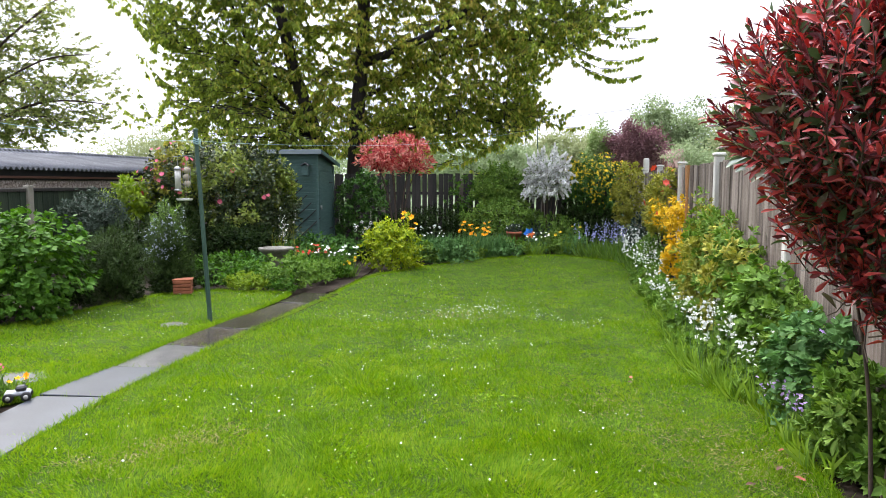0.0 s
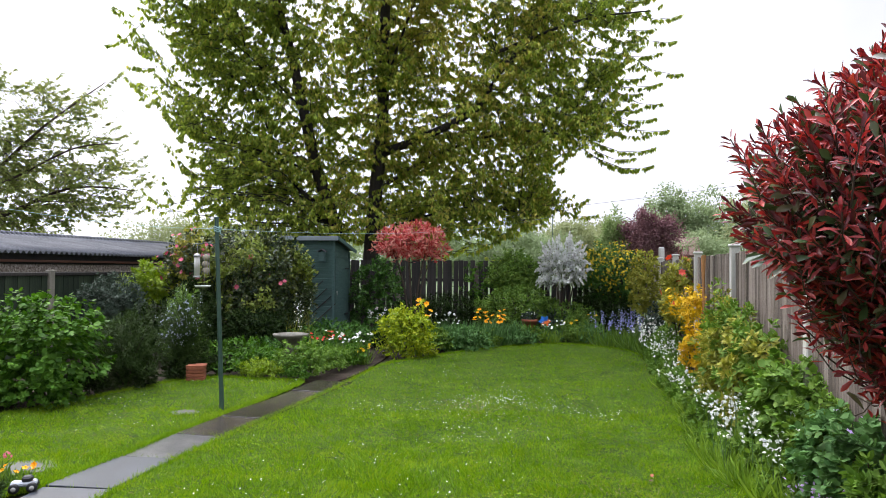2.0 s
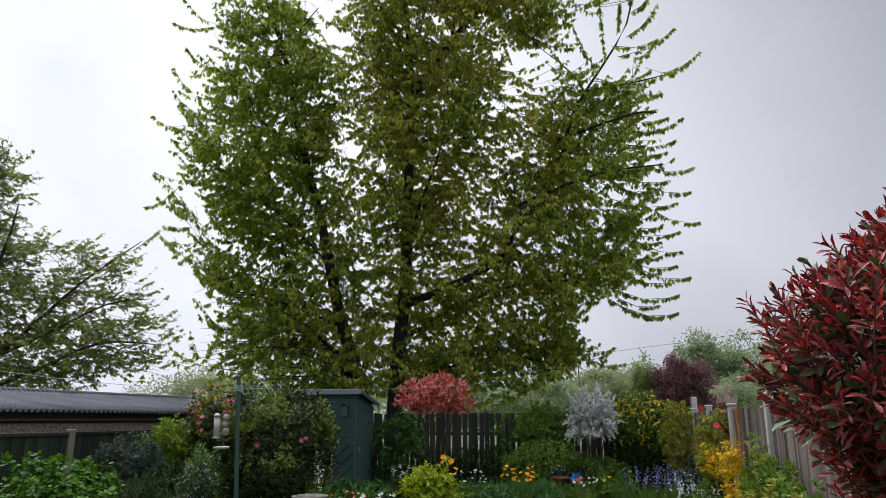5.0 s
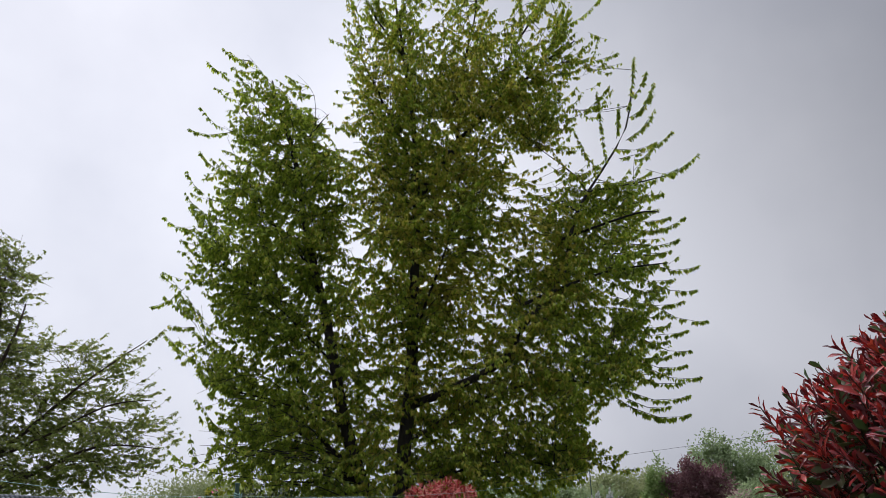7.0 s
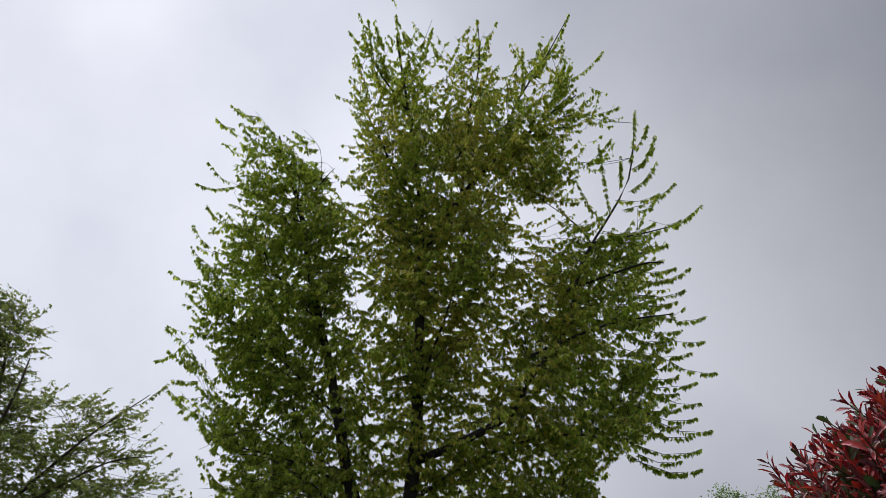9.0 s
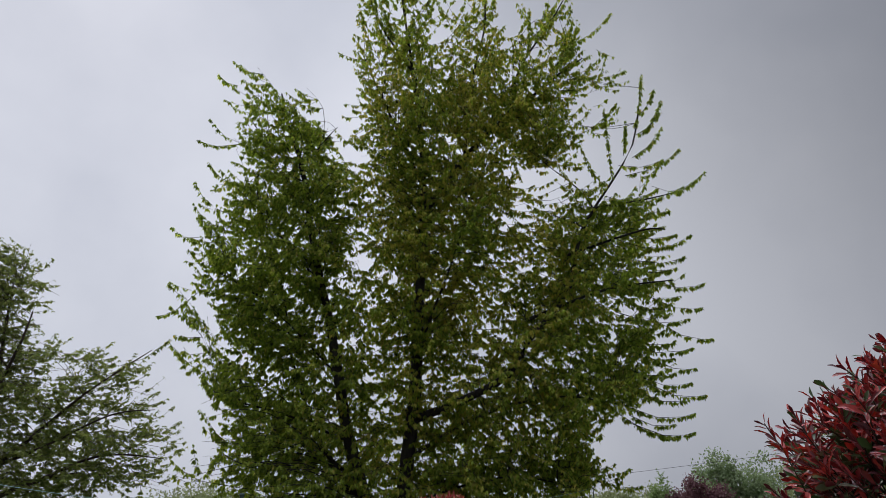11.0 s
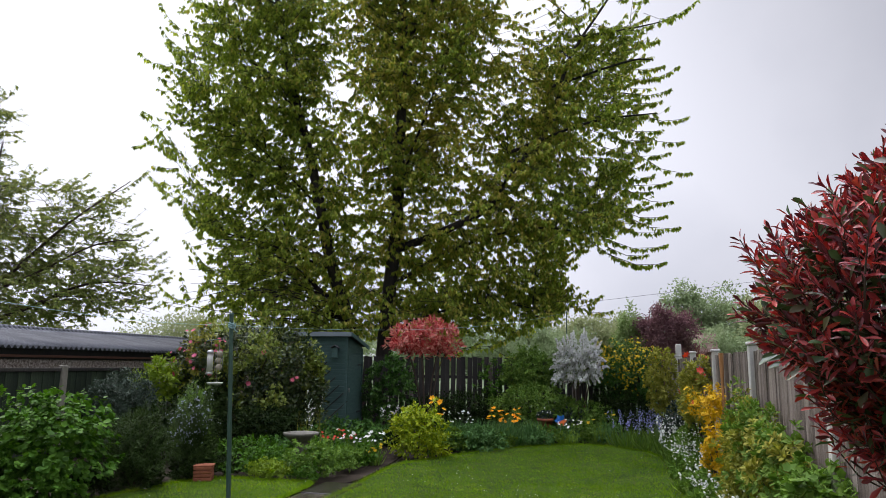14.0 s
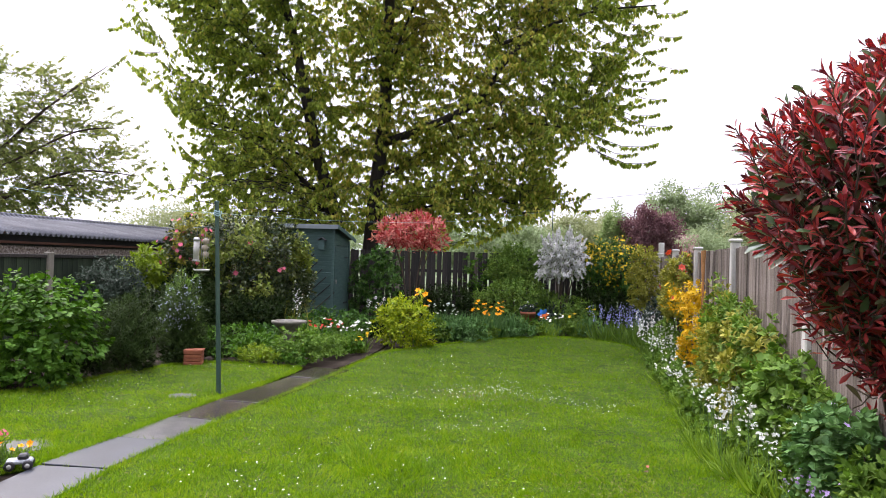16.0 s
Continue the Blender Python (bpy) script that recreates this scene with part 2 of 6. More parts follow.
PLASTIC_W = rough_mat("white_plastic", [(0.38, 0.37, 0.34), (0.55, 0.54, 0.51)], 8, 0.4, 0.05, 80)
BLACK = rough_mat("black_rubber", [(0.012, 0.012, 0.013), (0.03, 0.03, 0.032)], 8, 0.6, 0.1, 80)
METAL = rough_mat("dull_galvanised_metal", [(0.25, 0.25, 0.25), (0.42, 0.42, 0.42)], 10, 0.4, 0.1, 80, metal=0.8)
CANE = rough_mat("orange_cane", [(0.30, 0.13, 0.04), (0.45, 0.22, 0.08)], 9, 0.6, 0.2, 60)
SEEDFAT = rough_mat("suet_ball", [(0.22, 0.18, 0.13), (0.48, 0.42, 0.33)], 30, 0.9, 0.6, 90)
ROOFTILE = rough_mat("far_roof_tile", [(0.12, 0.075, 0.06), (0.22, 0.14, 0.115)], 3, 0.85, 0.3, 20)
BRICKWALL = rough_mat("far_brick_wall", [(0.16, 0.09, 0.07), (0.28, 0.17, 0.13)], 3, 0.9, 0.3, 20)


def plain(name, c, rough=0.5, d=0.25):
    return rough_mat(name, [tuple(v * (1 - d) for v in c), tuple(min(1, v * (1 + d)) for v in c)], 14, rough, 0.1, 90)


PHOT = [(0.036, 0.014, 0.018), (0.080, 0.016, 0.021), (0.17, 0.023, 0.027), (0.34, 0.038, 0.038), (0.54, 0.080, 0.066), (0.20, 0.10, 0.05)]
# leaves by kind
L_CHERRY = leaf_mat("cherry_leaf", [(0.042, 0.059, 0.013), (0.090, 0.119, 0.022), (0.150, 0.184, 0.031), (0.25, 0.258, 0.054)], 0.5, 0.52, tint=1.45, gain=2.1)
L_LEFT = leaf_mat("apple_leaf", [(0.05, 0.07, 0.02), (0.09, 0.11, 0.03), (0.17, 0.165, 0.06)], 0.5, 0.5, tint=1.4, gain=2.1)
L_PHOT = leaf_mat("photinia_red_leaf", PHOT, 0.30, 0.18, 0.55, gain=1.0)
L_PHOTG = leaf_mat("photinia_green_leaf", [(0.018, 0.035, 0.012), (0.035, 0.06, 0.02), (0.08, 0.05, 0.03)], 0.28, 0.15, 0.6)
L_PHOTFAR = leaf_mat("pink_red_leaf", [(0.10, 0.07, 0.03), (0.30, 0.045, 0.045), (0.44, 0.10, 0.09), (0.55, 0.25, 0.20), (0.24, 0.20, 0.07)], 0.4, 0.3, gain=1.15)
L_AZGOLD = leaf_mat("azalea_gold_leaf", [(0.45, 0.26, 0.012), (0.62, 0.40, 0.02), (0.72, 0.52, 0.05)], 0.5, 0.3, gain=1.0)
L_CAM = leaf_mat("camellia_leaf", [(0.012, 0.026, 0.007), (0.022, 0.042, 0.010), (0.045, 0.065, 0.015), (0.11, 0.11, 0.025)], 0.34, 0.10, 0.38, gain=1.1)
L_CAMY = leaf_mat("camellia_young_leaf", [(0.06, 0.09, 0.015), (0.12, 0.16, 0.025), (0.20, 0.20, 0.045)], 0.36, 0.2, 0.4, gain=1.65)
L_CURR = leaf_mat("currant_leaf", [(0.016, 0.050, 0.006), (0.045, 0.107, 0.012), (0.088, 0.178, 0.022)], 0.55, 0.24, 0.09, gain=1.35)
L_HYD = leaf_mat("fresh_green_leaf", [(0.042, 0.085, 0.014), (0.082, 0.15, 0.024), (0.14, 0.21, 0.04)], 0.5, 0.26, gain=1.5)
L_ROSE = leaf_mat("rosemary_leaf", [(0.025, 0.052, 0.012), (0.05, 0.09, 0.022), (0.09, 0.135, 0.04)], 0.6, 0.12, 0.06, gain=0.68)
L_SILVER = leaf_mat("grey_green_leaf", [(0.022, 0.04, 0.025), (0.05, 0.075, 0.05), (0.10, 0.135, 0.105)], 0.5, 0.10, gain=0.9)
L_LIME = leaf_mat("lime_leaf", [(0.10, 0.18, 0.015), (0.19, 0.28, 0.025), (0.28, 0.36, 0.05)], 0.5, 0.3, gain=1.0)
L_GOLD = leaf_mat("golden_leaf", [(0.05, 0.10, 0.010), (0.17, 0.24, 0.012), (0.30, 0.36, 0.02), (0.44, 0.46, 0.045)], 0.4, 0.25, gain=1.2)
L_MID = leaf_mat("mid_green_leaf", [(0.036, 0.075, 0.012), (0.072, 0.125, 0.020), (0.125, 0.18, 0.032)], 0.5, 0.26, gain=1.7)
# shade among the bed plants is put into this near-black leaf colour
L_SHADED = leaf_mat("shaded_green_leaf", [(0.012, 0.03, 0.006), (0.026, 0.052, 0.010), (0.052, 0.08, 0.016)], 0.5, 0.08, 0.06, gain=0.6)
L_BLUEG = leaf_mat("blue_green_leaf", [(0.028, 0.07, 0.022), (0.055, 0.115, 0.034), (0.09, 0.165, 0.05)], 0.5, 0.24, gain=1.7)
L_STRAP = leaf_mat("strap_leaf", [(0.05, 0.10, 0.015), (0.12, 0.19, 0.025), (0.20, 0.27, 0.045)], 0.4, 0.3, gain=1.7)
L_HEBE = leaf_mat("hebe_leaf", [(0.018, 0.048, 0.008), (0.054, 0.098, 0.015), (0.115, 0.165, 0.030)], 0.6, 0.2, gain=2.0)
L_PURPLE = leaf_mat("copper_leaf", [(0.10, 0.05, 0.06), (0.17, 0.085, 0.095), (0.23, 0.13, 0.135)], 0.6, 0.35, gain=0.95)
# far foliage: the haze of distance is mixed into these paler leaf colours
L_FAR = leaf_mat("hazed_green_leaf", [(0.15, 0.20, 0.10), (0.21, 0.265, 0.14), (0.28, 0.325, 0.185)], 0.7, 0.4, gain=1.1)
L_FARP = leaf_mat("hazed_pale_leaf", [(0.20, 0.235, 0.12), (0.28, 0.31, 0.16), (0.36, 0.38, 0.21)], 0.7, 0.45, gain=0.92)
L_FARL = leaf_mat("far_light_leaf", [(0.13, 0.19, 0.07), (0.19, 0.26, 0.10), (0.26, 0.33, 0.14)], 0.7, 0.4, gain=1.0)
L_IVY = leaf_mat("ivy_leaf", [(0.015, 0.045, 0.008), (0.03, 0.075, 0.014), (0.07, 0.13, 0.025)], 0.35, 0.15)
L_YELSH = leaf_mat("yellow_green_shrub_leaf", [(0.08, 0.14, 0.012), (0.16, 0.24, 0.02), (0.25, 0.33, 0.035)], 0.45, 0.28, gain=1.0)
L_AZ = leaf_mat("bronze_green_leaf", [(0.064, 0.072, 0.012), (0.142, 0.148, 0.024), (0.23, 0.205, 0.045)], 0.5, 0.28, gain=1.9)
F_WHITE = leaf_mat("white_petal", [(0.62, 0.62, 0.58), (0.78, 0.78, 0.74), (0.85, 0.85, 0.82)], 0.6, 0.3, gain=1.0)
F_SPIR = leaf_mat("grey_white_blossom", [(0.54, 0.53, 0.53), (0.68, 0.67, 0.67), (0.80, 0.79, 0.78)], 0.7, 0.35, gain=1.0)
F_PINK = leaf_mat("pink_petal", [(0.55, 0.09, 0.15), (0.70, 0.17, 0.25), (0.75, 0.30, 0.35)], 0.5, 0.3, gain=1.0)
F_ORANGE = leaf_mat("orange_yellow_petal", [(0.75, 0.27, 0.01), (0.85, 0.42, 0.015), (0.85, 0.55, 0.04)], 0.5, 0.3, gain=1.0)
F_YELLOW = leaf_mat("yellow_petal", [(0.60, 0.38, 0.015), (0.75, 0.52, 0.03), (0.80, 0.62, 0.07)], 0.5, 0.3, gain=1.0)
F_BLUE = leaf_mat("bluebell_petal", [(0.20, 0.21, 0.46), (0.32, 0.32, 0.58), (0.46, 0.45, 0.68)], 0.5, 0.3, gain=1.0)
F_PURP = leaf_mat("mauve_petal", [(0.38, 0.27, 0.52), (0.56, 0.42, 0.66)], 0.5, 0.3, gain=1.0)
F_ROSEM = leaf_mat("pale_blue_petal", [(0.26, 0.29, 0.36), (0.40, 0.43, 0.50)], 0.6, 0.3, gain=1.0)
F_RED = leaf_mat("red_petal", [(0.55, 0.05, 0.03), (0.72, 0.14, 0.09)], 0.5, 0.3, gain=1.0)


# ---------------------------------------------------------------- mesh builders
class Geo:
    """Collects vertices and faces of one mesh."""

    def __init__(self):
        self.v, self.f, self.n = [], [], 0

    def add(self, verts, *faces):
        verts = np.asarray(verts, float).reshape(-1, 3)
        for fa in faces:
            self.f.append(np.asarray(fa, int) + self.n)
        self.v.append(verts)
        self.n += len(verts)
        return self


def part(name, geo, material, parent=None, label="", smooth=False, origin=None):
    """Links a Geo or a bmesh as one mesh object, under parent if given; its vertices are local to the parent."""
    me = bpy.data.meshes.new(name)
    if isinstance(geo, Geo):
        verts = np.concatenate(geo.v).astype(np.float32)
        loops = np.concatenate([fa.ravel() for fa in geo.f]).astype(np.int32)
        counts = np.concatenate([np.full(len(fa), fa.shape[1]) for fa in geo.f])
        starts = np.concatenate([[0], np.cumsum(counts)[:-1]]).astype(np.int32)
        me.vertices.add(len(verts))
        me.vertices.foreach_set("co", verts.ravel())
        me.loops.add(len(loops))
        me.loops.foreach_set("vertex_index", loops)
        me.polygons.add(len(starts))
        me.polygons.foreach_set("loop_start", starts)
        me.update(calc_edges=True)
        me.validate()
    else:
        geo.to_mesh(me)
        geo.free()
    me.materials.append(material)
    if smooth:
        me.polygons.foreach_set("use_smooth", np.ones(len(me.polygons), bool))
    ob = new(name, me)
    if parent is not None:
        ob.parent = parent
    if origin is not None:
        ob.matrix_basis = origin if isinstance(origin, Matrix) else Matrix.Translation(origin)
    if label:
        tagged(ob, label)
    return ob


def root(name, m, label, category, group="", kind=""):
    e = new(name)
    e.empty_display_size = 0.1
    e.matrix_basis = m if isinstance(m, Matrix) else Matrix.Translation(m)
    return tagged(e, label, category, group, kind)


def box(w, d, h, bevel=0.0, at=(0, 0, 0), base=False):
    """A bevelled block as a bmesh; base: it stands on z of at, else it is centred there."""
    bm = bmesh.new()
    bmesh.ops.create_cube(bm, size=1, matrix=Matrix.Translation((at[0], at[1], at[2] + (h / 2 if base else 0))) @ Matrix.Diagonal((w, d, h, 1)))
    if bevel:
        bmesh.ops.bevel(bm, geom=bm.edges[:], offset=bevel, segments=1, affect="EDGES")
    return bm


def lathe(profile, seg=20):
    """A turned shape from (radius, height) pairs."""
    g = Geo()
    a = np.linspace(0, 2 * np.pi, seg, endpoint=False)
    v = np.concatenate([np.stack([r * np.cos(a), r * np.sin(a), np.full(seg, z)], -1) for r, z in profile])
    k = np.arange(seg)
    fs = [np.stack([k + i * seg, (k + 1) % seg + i * seg, (k + 1) % seg + (i + 1) * seg, k + (i + 1) * seg], -1) for i in range(len(profile) - 1)]
    return g.add(v, *fs)


def unit(a):
    return a / np.maximum(np.linalg.norm(a, axis=-1, keepdims=True), 1e-9)


def tube(g, pts, radii, sides=6):
    """A tapered round limb through pts."""
    pts, radii = np.asarray(pts, float), np.asarray(radii, float)
    t = unit(np.gradient(pts, axis=0))
    ref = np.where(np.abs(t[:, 2:3]) > 0.9, [[1.0, 0, 0]], [[0, 0, 1.0]])
    x = unit(np.cross(ref, t))
    y = np.cross(t, x)
    a = np.linspace(0, 2 * np.pi, sides, endpoint=False)
    v = (pts[:, None] + radii[:, None, None] * (np.cos(a)[None, :, None] * x[:, None] + np.sin(a)[None, :, None] * y[:, None])).reshape(-1, 3)
    k = np.arange(sides)
    i = np.arange(len(pts) - 1)[:, None] * sides
    q = np.stack([i + k, i + (k + 1) % sides, i + sides + (k + 1) % sides, i + sides + k], -1).reshape(-1, 4)
    return g.add(v, q)


# leaf shapes: x in widths, y and z in lengths
KITE = (np.array([[0, 0, 0], [0.5, 0.42, 0.07], [0, 1, -0.05], [-0.5, 0.42, 0.07]]), np.array([[0, 1, 2], [0, 2, 3]]))
BLADE = (np.array([[0, 0, 0], [0, 0.38, -0.05], [0, 0.75, -0.05], [0, 1, -0.14], [0.42, 0.30, 0.03], [0.44, 0.66, 0.02], [-0.42, 0.30, 0.03], [-0.44, 0.66, 0.02]]),
         np.array([[0, 4, 1], [1, 4, 5], [1, 5, 2], [2, 5, 3], [0, 1, 6], [1, 7, 6], [1, 2, 7], [2, 3, 7]]))
PADDLE = (np.array([[0, 0, 0], [0, 0.38, -0.04], [0, 0.75, -0.05], [0, 1, -0.12], [0.27, 0.30, 0.03], [0.5, 0.70, 0.02], [-0.27, 0.30, 0.03], [-0.5, 0.70, 0.02], [0.24, 0.93, -0.07], [-0.24, 0.93, -0.07]]),
          np.array([[0, 4, 1], [1, 4, 5], [1, 5, 2], [2, 5, 8], [2, 8, 3], [0, 1, 6], [1, 7, 6], [1, 2, 7], [2, 9, 7], [2, 3, 9]]))
STRAP = (np.array([[-0.4, 0, 0], [0.4, 0, 0], [-0.5, 0.35, 0.02], [0.5, 0.35, 0.02], [-0.4, 0.68, -0.09], [0.4, 0.68, -0.09], [0, 0.94, -0.30]]),
         np.array([[0, 1, 3], [0, 3, 2], [2, 3, 5], [2, 5, 4], [4, 5, 6]]))
SPIKE = (np.array([[-0.5, 0, 0], [0.5, 0, 0], [0, 1, -0.04]]), np.array([[0, 1, 2]]))


def lobed(lobes=5, depth=0.28):
    a = np.linspace(-2.6, 2.6, 2 * lobes - 1)
    r = np.where(np.arange(len(a)) % 2 == 0, 0.56, 0.56 * (1 - depth))
    v = [[0, 0, 0], [0, 0.45, -0.06]] + [[1.0 * r[i] * math.sin(a[i]), 0.45 + r[i] * math.cos(a[i]), 0.05 * (i % 2)] for i in range(len(a))]
    k = len(a)
    f = [[1, 2 + i + 1, 2 + i] for i in range(k - 1)] + [[1, 2, 0], [1, 0, 1 + k]]
    return np.array(v), np.array(f)


LOBED = lobed(3, 0.34)
LOBED5 = lobed(5, 0.26)


def leaf_geo(g, pos, way, nrm, length, width, shape):
    """Lays one leaf of that shape at each pos, pointing along way, its face turned to nrm."""
    tv, tf = shape
    pos = np.asarray(pos, float)
    k = len(pos)
    if not k:
        return g
    y = unit(np.asarray(way, float))
    z = unit(nrm - (nrm * y).sum(-1, keepdims=True) * y)
    x = np.cross(y, z)
    ln, wd = np.broadcast_to(length, k)[:, None, None], np.broadcast_to(width, k)[:, None, None]
    v = pos[:, None] + tv[None, :, 0:1] * wd * x[:, None] + ln * (tv[None, :, 1:2] * y[:, None] + tv[None, :, 2:3] * z[:, None])
    f = (tf[None] + (np.arange(k) * len(tv))[:, None, None]).reshape(-1, 3)
    return g.add(v.reshape(-1, 3), f)


def rand_dir(k):
    return unit(rng.normal(size=(k, 3)))


def flower_geo(g, centre, face, radius, petals=5, shape=KITE, wide=0.75, cup=0.25):
    """Open flowers: petals round each centre, turned to face."""
    centre, face = np.asarray(centre, float), unit(np.asarray(face, float))
    a = unit(np.cross(face, rand_dir(len(centre))))
    b = np.cross(face, a)
    radius = np.broadcast_to(radius, len(centre))
    for i in range(petals):
        t = 2 * math.pi * i / petals
        way = math.cos(t) * a + math.sin(t) * b + cup * face
        leaf_geo(g, centre, way, face, radius, radius * wide, shape)
    return g


def clumped(k, size, z0, z1, clumps, spread, shell=0.55, rough=0.2, low=-0.5):
    """Points of a far crown with an uneven outline: clumps on and in an ellipsoid; returns points and outward ways."""
    c = rand_dir(clumps)
    c[:, 2] = np.maximum(c[:, 2], low)
    rad = (shell + (1 - shell) * rng.random(clumps) ** 0.5)[:, None] * (1 + rough * rng.normal(size=(clumps, 1)))
    half = np.array([size[0], size[1], (z1 - z0) / 2])
    mid = np.array([0, 0, (z0 + z1) / 2])
    p = (c * rad * half * 0.95)[rng.integers(0, clumps, k)] + rng.normal(size=(k, 3)) * spread * half + mid
    return p, unit((p - mid) / half)


def shoots_of(n, size, z0, z1, rough, up, wand=1.0):
    """Leafy shoots over a lumpy crown: their tips, ways and lengths. A crown that meets the ground keeps its width down to it."""
    half, mid = np.array([size[0], size[1], (z1 - z0) / 2]), np.array([0, 0, (z0 + z1) / 2])
    d = rand_dir(n)
    if z0 < 0.3:
        flat = np.hypot(d[:, 0], d[:, 1])
        below = d[:, 2] < 0
        wide = np.where(below, np.sqrt(1 - np.abs(np.minimum(d[:, 2], 0)) ** 3 * 0.55), flat)
        d[:, :2] *= (wide / np.maximum(flat, 0.05))[:, None]
    else:
        d[:, 2] = np.maximum(d[:, 2], -0.6)
    seed = rng.uniform(0, 50)
    lump = np.array([noise.noise((q[0] * 2.1 + seed, q[1] * 2.1, q[2] * 2.1)) + 0.6 * noise.noise((q[0] * 5 + seed, q[1] * 5, q[2] * 5)) for q in d])
    rad = 1 + 1.9 * rough * lump + 0.35 * rough * rng.normal(size=n)
    deep = rng.random(n) < 0.30
    rad = np.where(deep, rad * rng.uniform(0.45, 0.85, n), rad)
    tip = d * rad[:, None] * half * 0.97 + mid
    tip[:, 2] = np.maximum(tip[:, 2], 0.03 + 0.08 * rng.random(n))
    way = unit(d * [1, 1, 0.6] + np.array([0, 0, 0.25 + 0.45 * up]) + 0.32 * rng.normal(size=d.shape))
    span = np.clip(0.26 * (size[0] + size[1]) / 2, 0.05, 0.26) * rng.uniform(0.6, 1.35, n) * wand
    return tip, way, span, unit(d)


def bush(name, label, category, at, size, z0, z1, k, leaf, shape, material, up=0.35, stems=5,
         stem_r=0.012, flowers=(), rough=0.13, group="", stem_mat=None, droop=0.0, face_up=0.4, second=None, close=2.3, per=13, wand=1.0):
    """A shrub: woody stems up from its base, leafy shoots that stand off a lumpy crown, and blossoms (material, count, radius, petals) on its outside."""
    r = root(name, at, label, category, group)
    cover = k * leaf[0] * leaf[1] * 0.5 / (math.pi * (size[0] + size[1]) * 0.75 * (z1 - z0))
    more = min(3.0, max(0.35, close / cover))
    grow = min(1.4, max(1.0, math.sqrt(close / cover / more)))
    k, leaf = int(k * more), (leaf[0] * grow, leaf[1] * grow)
    tip, aim_, span, out = shoots_of(max(14, k // per), size, z0, z1, rough, up, wand)
    pick = rng.integers(0, len(tip), k)
    t = rng.random((k, 1)) ** 0.75
    side = unit(np.cross(aim_[pick], rand_dir(k)))
    p = tip[pick] - aim_[pick] * span[pick][:, None] * (1 - t) + side * leaf[0] * 0.15
    p[:, 2] = np.maximum(p[:, 2], 0.01)
    way = side * (1.0 - 0.55 * t) + aim_[pick] * (0.15 + 0.75 * t) + 0.22 * rng.normal(size=p.shape) + [0, 0, -droop - 0.2 * face_up]
    nrm = aim_[pick] * 0.7 + out[pick] * 0.35 + np.array([0, 0, face_up]) + 0.3 * rng.normal(size=p.shape)
    scale = rng.uniform(0.6, 1.2, k) * (1.12 - 0.35 * t[:, 0] ** 3)
    if second:
        young = np.array([noise.noise(q * 2.1 / max(0.5, size[0])) for q in tip])[pick] + 0.25 * out[pick][:, 2] + 0.3 * t[:, 0]
        new_ = young > np.quantile(young, 1 - second[0])
        g2 = leaf_geo(Geo(), p[new_], way[new_], nrm[new_], leaf[0] * scale[new_], leaf[1] * scale[new_], shape)
        tagged(part("young_foliage", g2, second[1], r), kind="stuff")
        p, way, nrm, scale = p[~new_], way[~new_], nrm[~new_], scale[~new_]
    tagged(part("foliage", leaf_geo(Geo(), p, way, nrm, leaf[0] * scale, leaf[1] * scale, shape), material, r), kind="stuff")
    if stems:
        g = Geo()
        for i in range(stems):
            a = rng.uniform(0, 6.28)
            b = np.array([math.cos(a), math.sin(a), 0]) * 0.12 * size[0]
            e = tip[rng.integers(len(tip))] * [0.8, 0.8, 1]
            e[2] = max(e[2], 0.15 * z1)
            m = (b + e) / 2 + rng.normal(size=3) * 0.08 * size[0]
            b[2] = -0.03
            tube(g, [b, 0.4 * b + 0.6 * m * [1, 1, 0.9], m, e], [stem_r, stem_r * 0.8, stem_r * 0.6, stem_r * 0.3], 5)
        tagged(part("stem_growth", g, stem_mat or TWIG, r, smooth=True), kind="stuff")
    for m, count, radius, petals in flowers:
        near = np.argsort(-(out[:, 2] - 0.7 * out[:, 1] + 0.9 * rng.random(len(out))))[:max(8, len(out) // 3)]
        near = near[tip[near, 2] > 0.08]
        c = near[rng.integers(0, len(near), count)]
        at_ = tip[c] + out[c] * 0.4 * radius + rng.normal(size=(count, 3)) * 0.8 * radius
        part("blossom", flower_geo(Geo(), at_, out[c] + [0, -0.3, 0.15] + 0.3 * rng.normal(size=(count, 3)), radius * rng.uniform(0.7, 1.2, count), petals), m, r)["kind"] = "stuff"
    return r


